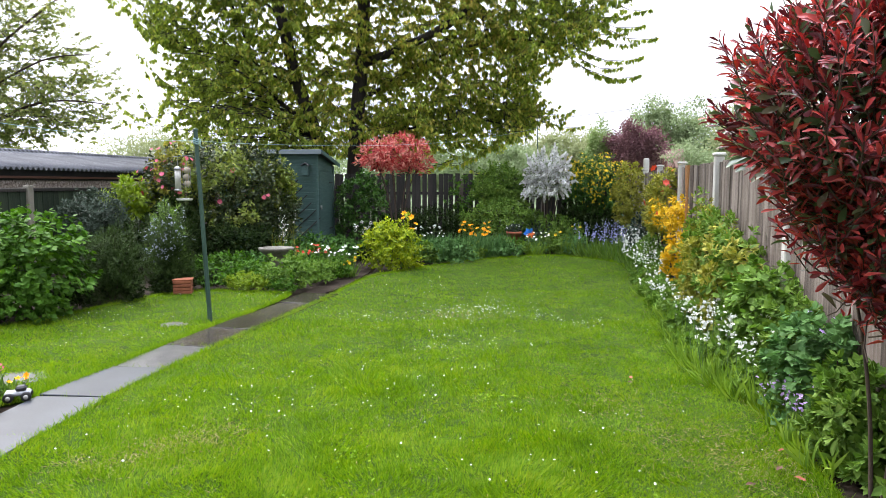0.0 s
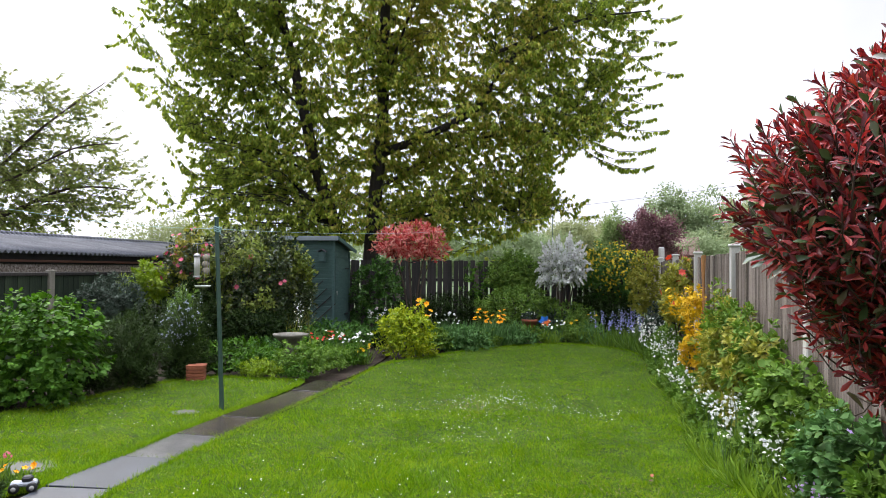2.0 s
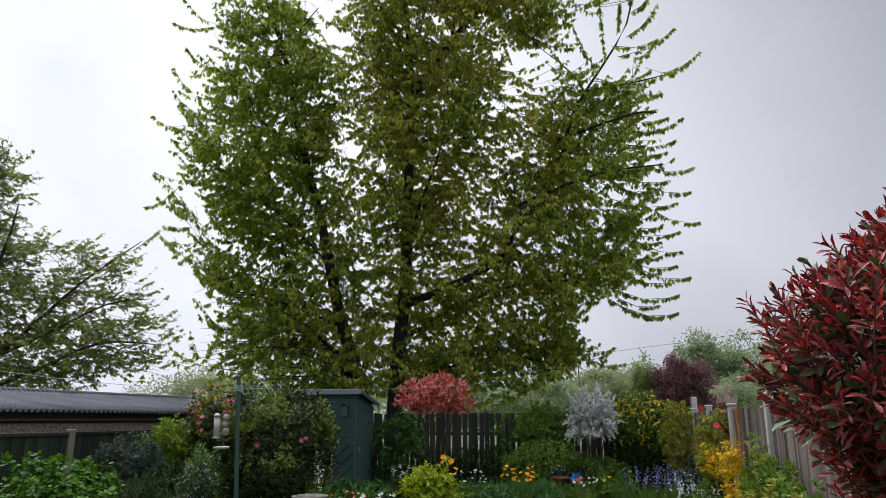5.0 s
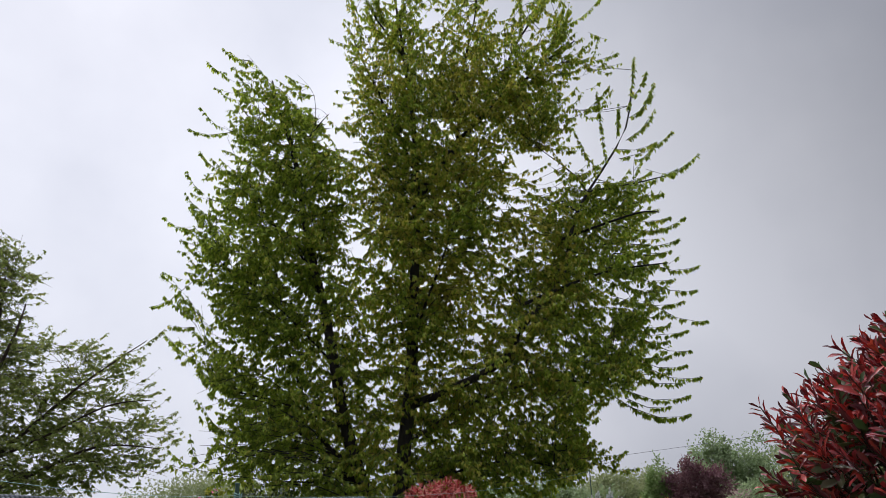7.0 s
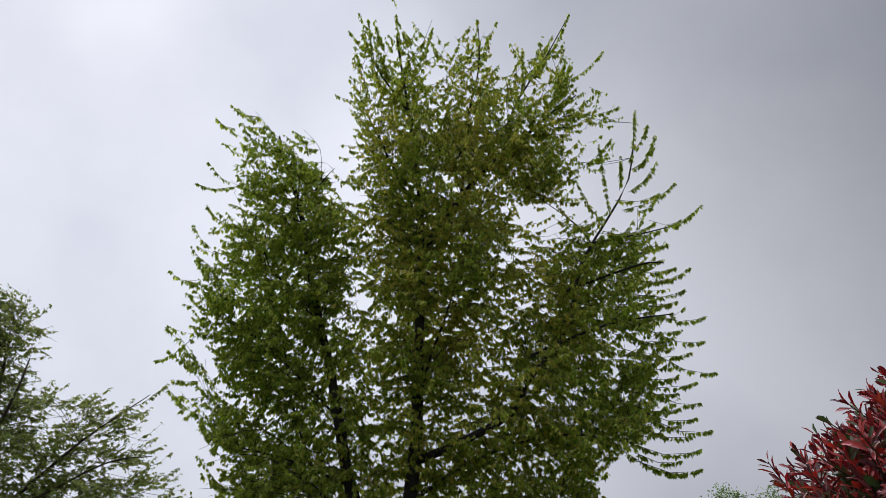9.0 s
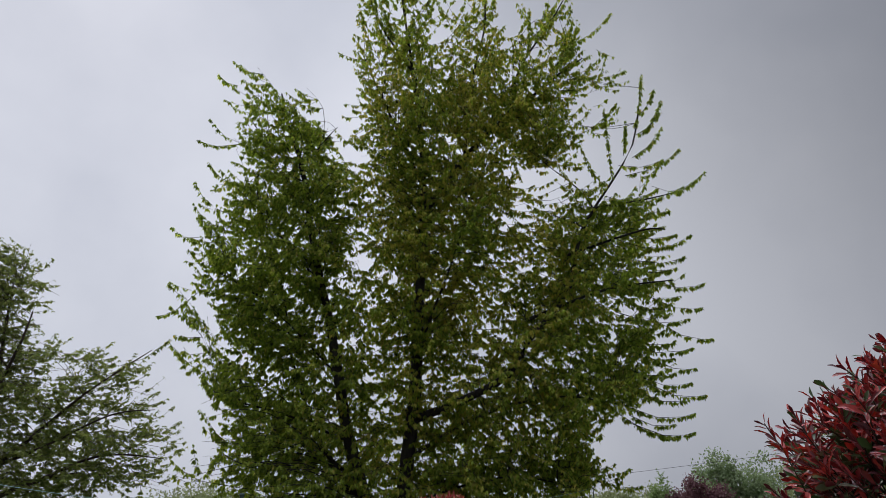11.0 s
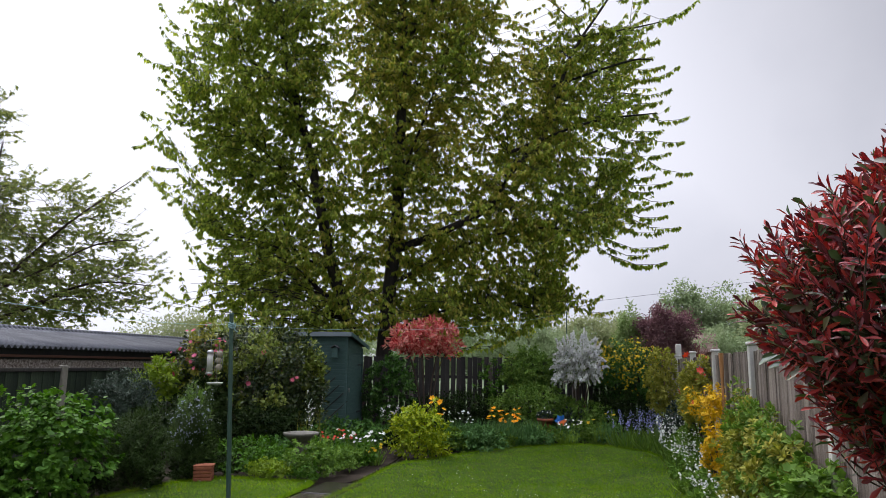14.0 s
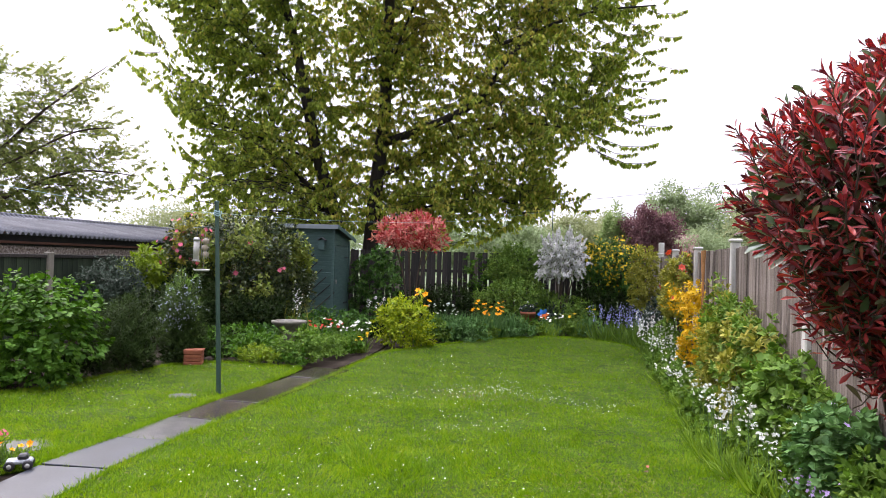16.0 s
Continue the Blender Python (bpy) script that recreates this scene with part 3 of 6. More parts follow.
def tuft(name, label, category, at, radius, height, k, width, shape, material, lean=0.5, flowers=None, group="", flower_label=""):
    """Leaves that rise from the ground and arch; flowers: (material, stems, flower radius, petals, height, kind)."""
    r = root(name, at, label, category, group)
    a, d = rng.uniform(0, 6.28, k), radius * np.sqrt(rng.random(k)) * 0.75
    out = np.stack([np.cos(a), np.sin(a), np.zeros(k)], -1)
    p = out * d[:, None] + np.array([0, 0, -0.02])
    way = out * lean * (0.3 + rng.random((k, 1))) + 0.25 * rng.normal(size=p.shape) * [1, 1, 0.1] + [0, 0, 1]
    nrm = -out + 0.3 * rng.normal(size=p.shape) + [0, 0, 0.35]
    tagged(part("foliage", leaf_geo(Geo(), p, way, nrm * -1 * np.array([1, 1, -1]), height * rng.uniform(0.6, 1.15, k), width * rng.uniform(0.7, 1.2, k), shape), material, r), kind="stuff")
    if flowers:
        m, count, fr, petals, fh, style = flowers
        a, d = rng.uniform(0, 6.28, count), radius * np.sqrt(rng.random(count)) * 0.9
        b = np.stack([np.cos(a) * d, np.sin(a) * d, np.full(count, -0.02)], -1)
        top = b + np.stack([np.cos(a) * d * 0.3, np.sin(a) * d * 0.3, fh * rng.uniform(0.75, 1.15, count)], -1) + rng.normal(size=(count, 3)) * [0.03, 0.03, 0]
        g, fg = Geo(), Geo()
        for i in range(count):
            tube(g, [b[i], (b[i] + top[i]) / 2 + [0, 0, 0.02], top[i]], [0.004, 0.0035, 0.002], 3)
        tagged(part("flower_stalk_growth", g, STALK, r), kind="stuff")
        if style == "spike":
            per = 8
            s = np.tile(np.linspace(0.72, 1.02, per), count)[:, None]
            c = np.repeat(b, per, 0) * (1 - s) + np.repeat(top, per, 0) * s + rng.normal(size=(count * per, 3)) * 0.02
            flower_geo(fg, c, rand_dir(len(c)) + [0, 0, -0.6], fr * rng.uniform(0.7, 1.2, len(c)), petals, KITE, 0.8, 0.5)
        elif style == "ball":
            per = 12
            o = rand_dir(count * per)
            c = np.repeat(top, per, 0) + o * fr * 1.6
            flower_geo(fg, c, o, fr * 0.8, petals, KITE, 0.85, 0.3)
        else:
            face = np.stack([rng.normal(size=count) * 0.5, -np.abs(rng.normal(size=count)) * 0.7, 0.5 + rng.random(count)], -1)
            flower_geo(fg, top, face, fr * rng.uniform(0.75, 1.2, count), petals, KITE, 0.85, 0.35)
            flower_geo(fg, top + unit(face) * fr * 0.1, face, fr * 0.5, petals, KITE, 0.9, 1.4)
        tagged(part("blossom", fg, m, r, flower_label), kind="stuff")
    return r


def inside(poly, p):
    """Which of the points p lie in the polygon."""
    poly = np.asarray(poly)
    a, b = poly, np.roll(poly, -1, 0)
    x, y = p[:, 0:1], p[:, 1:2]
    cross = ((a[:, 1] > y) != (b[:, 1] > y)) & (x < (b[:, 0] - a[:, 0]) * (y - a[:, 1]) / (b[:, 1] - a[:, 1] + 1e-12) + a[:, 0])
    return cross.sum(1) % 2 == 1


def rounded(pts, n=3):
    """Corner cutting, for garden edges."""
    p = np.asarray(pts, float)
    for _ in range(n):
        q = np.roll(p, -1, 0)
        p = np.stack([0.75 * p + 0.25 * q, 0.25 * p + 0.75 * q], 1).reshape(-1, 2)
    return p


def sheet(name, poly, z, thick, material, label="", kind="structure", category=""):
    """A flat sheet with an edge, from an outline."""
    bm = bmesh.new()
    fa = bm.faces.new([bm.verts.new((x, y, z)) for x, y in poly])
    if fa.normal.z < 0:
        fa.normal_flip()
    ext = bmesh.ops.extrude_face_region(bm, geom=[fa])
    for v in [e for e in ext["geom"] if isinstance(e, bmesh.types.BMVert)]:
        v.co.z -= thick
    bmesh.ops.recalc_face_normals(bm, faces=bm.faces[:])
    bmesh.ops.triangulate(bm, faces=[q for q in bm.faces if len(q.verts) > 4])
    return tagged(part(name, bm, material), label, category, kind=kind)


# ---------------------------------------------------------------- ground, lawn, path
ALONG = 0.187                                   # the garden's sides run x = c + ALONG * y


def right_x(y):
    return 1.866 + ALONG * y


def left_x(y):
    return -10.05 + ALONG * y


TURN = Matrix.Rotation(-math.atan(ALONG), 4, "Z")

gr = Geo()
gx = np.concatenate([-np.geomspace(1500, 30, 8), np.linspace(-24, 24, 25), np.geomspace(30, 1500, 8)])
gv = np.array([[x, y, -0.09] for y in gx for x in gx])
gi = np.arange(len(gx) - 1)
gq = (gi[:, None] * len(gx) + gi[None]).ravel()
gr.add(gv, np.stack([gq, gq + 1, gq + 1 + len(gx), gq + len(gx)], -1))
tagged(part("ground", gr, MEADOW), "rough green land all round the garden", "ground", kind="structure")

# dug soil of the beds, slightly lumpy
nx, ny = 70, 120
sv = []
for j in range(ny + 1):
    yy = -2 + 23.5 * j / ny
    for i in range(nx + 1):
        xx = left_x(yy) + (right_x(yy) - left_x(yy)) * i / nx
        sv.append((xx, yy, -0.035 + 0.022 * noise.noise((xx * 2.3, yy * 2.3, 0)) + 0.012 * noise.noise((xx * 9, yy * 9, 3))))
si = (np.arange(ny)[:, None] * (nx + 1) + np.arange(nx)[None]).ravel()
tagged(part("soil_bed", Geo().add(sv, np.stack([si, si + 1, si + nx + 2, si + nx + 1], -1)), SOIL, smooth=True), "dark damp earth of the flower beds", "soil", kind="structure")

LAWN_EDGE = rounded([(-2.75, -2), (2.0, -2), (2.05, 3.0), (2.2, 4.0), (2.4, 5.0), (2.45, 6.2), (2.65, 7.5), (2.9, 9.0), (3.25, 10.8), (3.75, 13.2), (3.85, 15.2), (3.2, 16.3),
                     (2.3, 16.6), (1.5, 16.1), (0.6, 15.4), (-0.2, 14.4), (-0.95, 13.3), (-1.42, 12.7), (-1.76, 10.2), (-2.02, 8.9), (-2.34, 7.4), (-2.61, 6.0), (-2.75, 4.5), (-2.78, 2)], 2)
LAWN_SIDE = rounded([(-3.35, 5.2), (-3.25, 5.7), (-3.1, 6.4), (-3.0, 7.2), (-2.78, 8.3), (-2.56, 9.3), (-2.4, 10.3), (-2.4, 10.75), (-3.0, 10.8), (-3.7, 11.0), (-4.3, 10.7),
                     (-4.7, 9.7), (-4.95, 8.8), (-5.3, 8.1), (-6.2, 7.2), (-7.2, 6.3), (-7.6, 4.0), (-6.5, 3.9), (-5.2, 4.4)], 2)
sheet("lawn", LAWN_EDGE, 0.0, 0.06, LAWN, "mown green lawn with daisies", category="lawn")
sheet("lawn", LAWN_SIDE, 0.0, 0.06, LAWN, "narrow strip of mown lawn beside the path", category="lawn")


def scatter(poly, k, bias=0.0):
    poly = np.asarray(poly)
    lo, hi = poly.min(0), poly.max(0)
    p = lo + (hi - lo) * rng.random((int(k * 2.2), 2))
    p = p[inside(poly, p)]
    return p[:k]


STONES = ((-3.28, 8.3, 20, 0.34), (-3.75, 5.95, 8, 0.5))


def grass(poly, k, name):
    """Blades that thicken into tufts, longer where the mower missed them."""
    p = scatter(poly, k)
    p = p[(p[:, 1] < 11) | (rng.random(len(p)) < 0.6)]
    close_ = p[(p[:, 1] > 2.4) & (p[:, 1] < 8.5)]
    p = np.concatenate([p[p[:, 1] > 2.4]] + [close_[close_[:, 1] < far] + rng.normal(size=(int((close_[:, 1] < far).sum()), 2)) * 0.03 for far in (8.5, 7.0, 6.0, 5.2, 4.6)])
    for x, y, _, w in STONES:
        p = p[np.hypot(p[:, 0] - x, p[:, 1] - y) > w * 0.28]
    patch = np.array([noise.noise((x * 0.9, y * 0.9, 5.0)) + 0.9 * noise.noise((x * 5, y * 5, 1.0)) for x, y in p])
    h = np.clip(0.035 + 0.026 * patch, 0.016, 0.075) * rng.uniform(0.6, 1.5, len(p))
    base = np.concatenate([p, np.zeros((len(p), 1)) - 0.004], 1)
    swirl = np.array([(noise.noise((x * 2.6, y * 2.6, 11.0)), noise.noise((x * 2.6, y * 2.6, 23.0)), 0) for x, y in p])
    way = rng.normal(size=base.shape) * [0.5, 0.5, 0] + [0, 0, 1] + 1.5 * swirl       # trodden and blown this way and that
    g = leaf_geo(Geo(), base, way, rand_dir(len(p)), h, rng.uniform(0.004, 0.009, len(p)), SPIKE)
    tagged(part(name, g, GRASS), "short mown grass blades", "grass", kind="stuff")


grass(LAWN_EDGE, 165000, "grass")
grass(LAWN_SIDE, 40000, "grass")
# dry blades in worn spots
dry = np.concatenate([np.array(c) + rng.normal(size=(n, 2)) * s for c, n, s in (((-1.8, 4.35), 420, 0.16), ((-1.5, 4.5), 360, 0.18), ((-2.1, 4.1), 240, 0.14), ((1.7, 4.4), 700, 0.3), ((1.2, 5.2), 400, 0.3), ((0.2, 8.8), 500, 0.35), ((1.9, 3.9), 500, 0.18))])
dry = np.concatenate([dry, scatter(LAWN_EDGE, 5000), scatter(LAWN_SIDE, 1200)])
dry = dry[inside(LAWN_EDGE, dry) | inside(LAWN_SIDE, dry)]
b = np.concatenate([dry, np.full((len(dry), 1), 0.012)], 1)
tagged(part("dry_grass", leaf_geo(Geo(), b, rng.normal(size=b.shape) * [1, 1, 0.3] + [0, 0, 0.4], rand_dir(len(b)), rng.uniform(0.02, 0.055, len(b)), 0.005, SPIKE), STRAW), "dry straw-coloured blades among the grass", "grass", kind="stuff")
# clover and plantain leaves in the turf
k = 1500
clo = scatter(LAWN_EDGE, 46)
clo = clo[rng.integers(0, len(clo), k)] + rng.normal(size=(k, 2)) * 0.12
clo = clo[inside(LAWN_EDGE, clo)]
b = np.concatenate([clo, rng.uniform(0.012, 0.04, (len(clo), 1))], 1)
tagged(part("clover", leaf_geo(Geo(), b, rng.normal(size=b.shape) * [1, 1, 0.2], rng.normal(size=b.shape) * 0.3 + [0, 0, 1], rng.uniform(0.02, 0.04, len(b)), 0.016, BLADE), GRASS), "clover and weed leaves in the lawn", "clover", kind="stuff")
# longer blades hanging over the edges of the turf
for edge in (LAWN_EDGE, LAWN_SIDE):
    k = np.repeat(np.arange(len(edge)), 260)
    s = rng.random((len(k), 1))
    p = edge[k] * (1 - s) + np.roll(edge, -1, 0)[k] * s + rng.normal(size=(len(k), 2)) * 0.022
    p = p[p[:, 1] > 2.5]
    b = np.concatenate([p, np.full((len(p), 1), -0.01)], 1)
    g = leaf_geo(Geo(), b, rng.normal(size=b.shape) * [0.7, 0.7, 0] + [0, 0, 1], rand_dir(len(b)), rng.uniform(0.025, 0.085, len(b)), 0.007, SPIKE)
    tagged(part("edge_grass", g, GRASS), "longer grass along the lawn's edge", "grass", kind="stuff")

# daisies in drifts
dc = np.array([(0.3, 8.9, 0.9), (0.6, 8.6, 0.7), (0.85, 9.6, 0.9), (-0.9, 8.6, 0.5), (1.7, 8.2, 0.35), (0.2, 7.2, 0.5), (-0.6, 6.2, 1.0), (-1.6, 5.2, 0.8), (-4.3, 8.6, 0.9), (-0.5, 11.0, 1.2), (0.4, 4.6, 1.3)])
pick = rng.integers(0, len(dc), 620)
p = dc[pick, :2] + rng.normal(size=(620, 2)) * dc[pick, 2:3] * 0.6
p = p[inside(LAWN_EDGE, p) | inside(LAWN_SIDE, p)]
p = np.concatenate([p, np.array([0.5, 9.1]) + rng.normal(size=(190, 2)) * [0.42, 0.3], np.array([1.25, 8.7]) + rng.normal(size=(40, 2)) * [0.25, 0.2], scatter(LAWN_EDGE, 110), scatter(LAWN_SIDE, 70)])
c = np.concatenate([p, rng.uniform(0.02, 0.05, (len(p), 1))], 1)
tagged(part("daisies", flower_geo(Geo(), c, rng.normal(size=c.shape) * 0.3 + [0, -0.1, 1], 0.0085 * rng.uniform(0.55, 1.15, len(c)), 6, KITE, 0.9, 0.15), F_WHITE), "tiny white daisies dotted through the lawn", "daisy", kind="stuff")

# slab path
path = root("garden_path", (-2.9, 5, 0), "path of wet grey concrete slabs laid end to end", "path", kind="structure")
PATH_MID = [(-3.05, 1.9), (-3.06, 3.0), (-3.05, 3.64), (-3.04, 4.53), (-2.98, 5.41), (-2.85, 6.31), (-2.67, 7.18), (-2.48, 8.0), (-2.28, 8.88), (-2.08, 9.8), (-1.9, 10.65)]
for i in range(len(PATH_MID) - 1):
    a, b = Vector((*PATH_MID[i], 0)), Vector((*PATH_MID[i + 1], 0))
    mid, d = (a + b) / 2, (b - a)
    ang = math.atan2(d.y, d.x)
    lift = 0.004 * ((i * 7) % 5) - 0.008
    m = Matrix.Translation((mid - Vector((-2.9, 5, 0))) + Vector((0, 0, lift - 0.022))) @ Matrix.Rotation(ang, 4, "Z") @ pose(0, 0, 0, 0.5 * ((i * 3) % 4 - 1.5), 0.4 * ((i * 5) % 3 - 1), 0)
    part("slab", box(d.length - 0.009, 0.58, 0.06, 0.004), SLAB if i < 5 else SLABMID if i == 5 else SLABOLD, path, origin=m)
for x, y, rz, w in STONES:
    bm = bmesh.new()
    bmesh.ops.create_circle(bm, cap_ends=True, segments=12, radius=w / 2)
    for v in bm.verts:
        v.co *= 1 + 0.16 * noise.noise((v.co.x * 6, v.co.y * 6, x))
    e = bmesh.ops.extrude_face_region(bm, geom=bm.faces[:])
    for v in [q for q in e["geom"] if isinstance(q, bmesh.types.BMVert)]:
        v.co.z += 0.02
    bmesh.ops.recalc_face_normals(bm, faces=bm.faces[:])
    tagged(part("stepping_stone", bm, FLAG, origin=pose(x, y, -0.017, 0, 0, rz)), "flat grey stepping stone sunk in the grass", "stone", "stepping stones")

# bare earth path behind the slabs
sheet("earth_path", rounded([(-2.25, 10.7), (-1.8, 10.7), (-1.5, 12.6), (-1.35, 14.5), (-1.6, 17.6), (-2.3, 17.6), (-2.1, 14.5), (-2.0, 12.7)], 2), -0.004, 0.05, SOIL, "trodden bare earth path towards the shed", category="path")


# ---------------------------------------------------------------- fences
def board_mesh(w, h, t, name, point=False):
    me = bpy.data.meshes.new(name)
    bm = box(w, t, h, 0.003, base=True)
    me2 = bm
    me2.to_mesh(me)
    bm.free()
    return me


FENCE_Y = [-0.1, 2.9, 5.9, 8.9, 11.9, 14.9, 17.9, 20.9]
post_bm = box(0.115, 0.115, 2.06, 0.012, base=True)
post0 = root("fence_post", (right_x(8.9), 8.9, 0), "square pale concrete fence post with a weathered cap", "fence post", "concrete posts of the fence")
part("shaft", post_bm, CONCRETE, post0)
part("cap", box(0.15, 0.15, 0.045, 0.014, at=(0, 0, 2.06), base=True), CONCRETE, post0)
post0.matrix_basis = Matrix.Translation((right_x(8.9), 8.9, 0)) @ TURN
for y in FENCE_Y:
    if y != 8.9:
        copy_thing(post0, Matrix.Translation((right_x(y), y, 0.02 * math.sin(y * 3))) @ TURN @ pose(0, 0, 0, 0.5 * math.sin(y), 0.6 * math.cos(y * 2), 0))
tall = root("fence_post", (right_x(18.3) + 0.06, 18.3, 0), "taller pale concrete post behind the fence corner", "fence post")
part("shaft", box(0.13, 0.13, 2.38, 0.02, base=True), CONCRETE, tall)

bmesh_board = board_mesh(0.122, 1.84, 0.016, "board")
bmesh_board.materials.append(BOARD)
for a, b in zip(FENCE_Y[:-1], FENCE_Y[1:]):
    mid = (a + b) / 2
    f = root("board_fence", Matrix.Translation((right_x(mid) + 0.02, mid, 0)) @ TURN, "weathered grey-brown vertical board fence panel", "fence", "board fence panels")
    span = (b - a) * math.hypot(1, ALONG)
    part("gravel_board", box(0.05, span - 0.13, 0.15, 0.006, base=True), OLD_CONC, f)
    for z in (0.45, 1.05, 1.7):
        part("arris_rail", box(0.05, span - 0.12, 0.07, 0.012, at=(0.045, 0, z)), BOARD, f)
    n = int((span - 0.14) / 0.108)
    for i in range(n):
        o = new("board", bmesh_board)
        o.parent = f
        yy = -span / 2 + 0.07 + (i + 0.5) * (span - 0.14) / n
        o.matrix_basis = pose(-0.004 * (i % 2) + 0.003 * math.sin(i * 5.1 + a), yy, 0.15 + 0.012 * math.sin(i * 2.3 + b), 0.35 * math.sin(i * 1.7), 0, 90 + 3.5)

# back fence: dark pickets with gaps
BACK = 19.6
picket = board_mesh(0.128, 1.90, 0.018, "picket")
picket.materials.append(DARKBOARD)
pb = [-4.0, -1.72, 0.51, 2.75, 4.7]
for i, x in enumerate(pb):
    r = root("fence_post", (x, BACK - ALONG * x - 0.02, 0), "square brown wooden post of the back fence", "fence post", "wooden posts of the back fence")
    part("shaft", box(0.11, 0.11, 1.86 + 0.05 * (i % 2), 0.01, base=True), BOARD, r)
for x0, x1 in zip(pb[:-1], pb[1:]):
    m = (x0 + x1) / 2
    f = root("picket_fence", Matrix.Translation((m, BACK - ALONG * m, 0)) @ Matrix.Rotation(-math.atan(ALONG), 4, "Z"), "dark wooden picket fence panel with gaps", "fence", "picket panels of the back fence")
    span = (x1 - x0) * math.hypot(1, ALONG)
    for z in (0.4, 1.45):
        part("rail", box(span - 0.1, 0.05, 0.08, 0.008, at=(0, 0.035, z)), DARKBOARD, f)
    n = int((span - 0.1) / 0.152)
    for i in range(n):
        o = new("picket", picket)
        o.parent = f
        o.matrix_basis = pose(-span / 2 + 0.05 + (i + 0.5) * (span - 0.1) / n, 0, 0.1 + 0.02 * math.sin(i * 3.1), 0, 0.8 * math.sin(i * 4), 0)

# left fence: dark green boards between old concrete posts
gboard = board_mesh(0.14, 1.5, 0.016, "board")
gboard.materials.append(GREENBOARD)
LY = [6.9, 9.85, 12.8, 15.75, 18.7]
for y in LY:
    r = root("fence_post", Matrix.Translation((left_x(y), y, 0)) @ TURN, "stained old concrete fence post", "fence post", "old posts beside the garage")
    part("shaft", box(0.13, 0.13, 1.68, 0.015, base=True), OLD_CONC, r)
for a, b in zip(LY[:-1], LY[1:]):
    mid = (a + b) / 2
    f = root("board_fence", Matrix.Translation((left_x(mid), mid, 0)) @ TURN, "dark green stained board fence panel", "fence", "green fence panels")
    span = (b - a) * math.hypot(1, ALONG)
    part("top_rail", box(0.06, span - 0.14, 0.07, 0.01, at=(0, 0, 1.6)), DARKBOARD, f)
    part("bottom_rail", box(0.06, span - 0.14, 0.1, 0.01, at=(-0.03, 0, 0.2)), DARKBOARD, f)
    n = int((span - 0.14) / 0.135)
    for i in range(n):
        o = new("board", gboard)
        o.parent = f
        o.matrix_basis = pose(-0.012 * (i % 2), -span / 2 + 0.07 + (i + 0.5) * (span - 0.14) / n, 0.08, 0, 0, 90)


# ---------------------------------------------------------------- garage with the corrugated roof
gar = root("garage", Matrix.Translation((left_x(13.0) - 1.25, 13.0, 0)) @ TURN, "long low pebble-dashed garage with a corrugated grey roof", "garage")
G0, G1 = -7.5, 10.9
part("wall", box(0.22, G1 - G0, 1.82, 0.0, at=(-0.25, (G0 + G1) / 2, 0), base=True), DASH, gar)
part("end_wall", box(5.4, 0.22, 1.82, 0.0, at=(-2.85, G1 - 0.11, 0), base=True), DASH, gar)
part("beam", box(0.10, G1 - G0, 0.05, 0.006, at=(-0.09, (G0 + G1) / 2, 1.85)), RUSTWOOD, gar)
# closes the eave; the shadow under the roof is put into its near-black colour
part("eave_board", box(0.06, G1 - G0, 0.22, 0.006, at=(-0.125, (G0 + G1) / 2, 1.90)), DARKGAP, gar)


def corrugated(x0, z0, x1, z1, y0, y1, pitch=0.146, amp=0.033):
    n = int((y1 - y0) / pitch * 8)
    y = np.linspace(y0, y1, n + 1)
    w = amp * np.sin(2 * np.pi * y / pitch)
    rows = []
    for k in range(4):
        s = k / 3
        rows.append(np.stack([np.full(n + 1, x0 + (x1 - x0) * s), y, z0 + (z1 - z0) * s + w], -1))
    top = np.concatenate(rows)
    v = np.concatenate([top, top - [0, 0, 0.012]])
    i = (np.arange(3)[:, None] * (n + 1) + np.arange(n)[None]).ravel()
    q = np.stack([i, i + 1, i + n + 2, i + n + 1], -1)
    e = np.arange(n)
    rim = np.stack([e, e + 4 * (n + 1), e + 1 + 4 * (n + 1), e + 1], -1)
    return Geo().add(v, q, q[:, ::-1] + 4 * (n + 1), rim)


for y0 in np.arange(G0, G1 - 0.1, 1.57):
    y1 = min(y0 + 1.62, G1 + 0.12)
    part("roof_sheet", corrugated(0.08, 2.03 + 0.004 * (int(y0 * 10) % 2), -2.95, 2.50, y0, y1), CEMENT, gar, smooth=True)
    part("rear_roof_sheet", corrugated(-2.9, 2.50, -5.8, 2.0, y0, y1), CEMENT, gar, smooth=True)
rg = Geo()
for y0 in np.arange(G0, G1, 0.146):
    tube(rg, [(-2.72, y0, 2.47), (-2.92, y0, 2.545), (-3.12, y0, 2.47)], [0.03, 0.045, 0.03], 6)
tube(rg, [(-2.92, G0, 2.53), (-2.92, G1, 2.53)], [0.085, 0.085], 10)
part("ridge_capping", rg, CEMENT, gar, smooth=True)

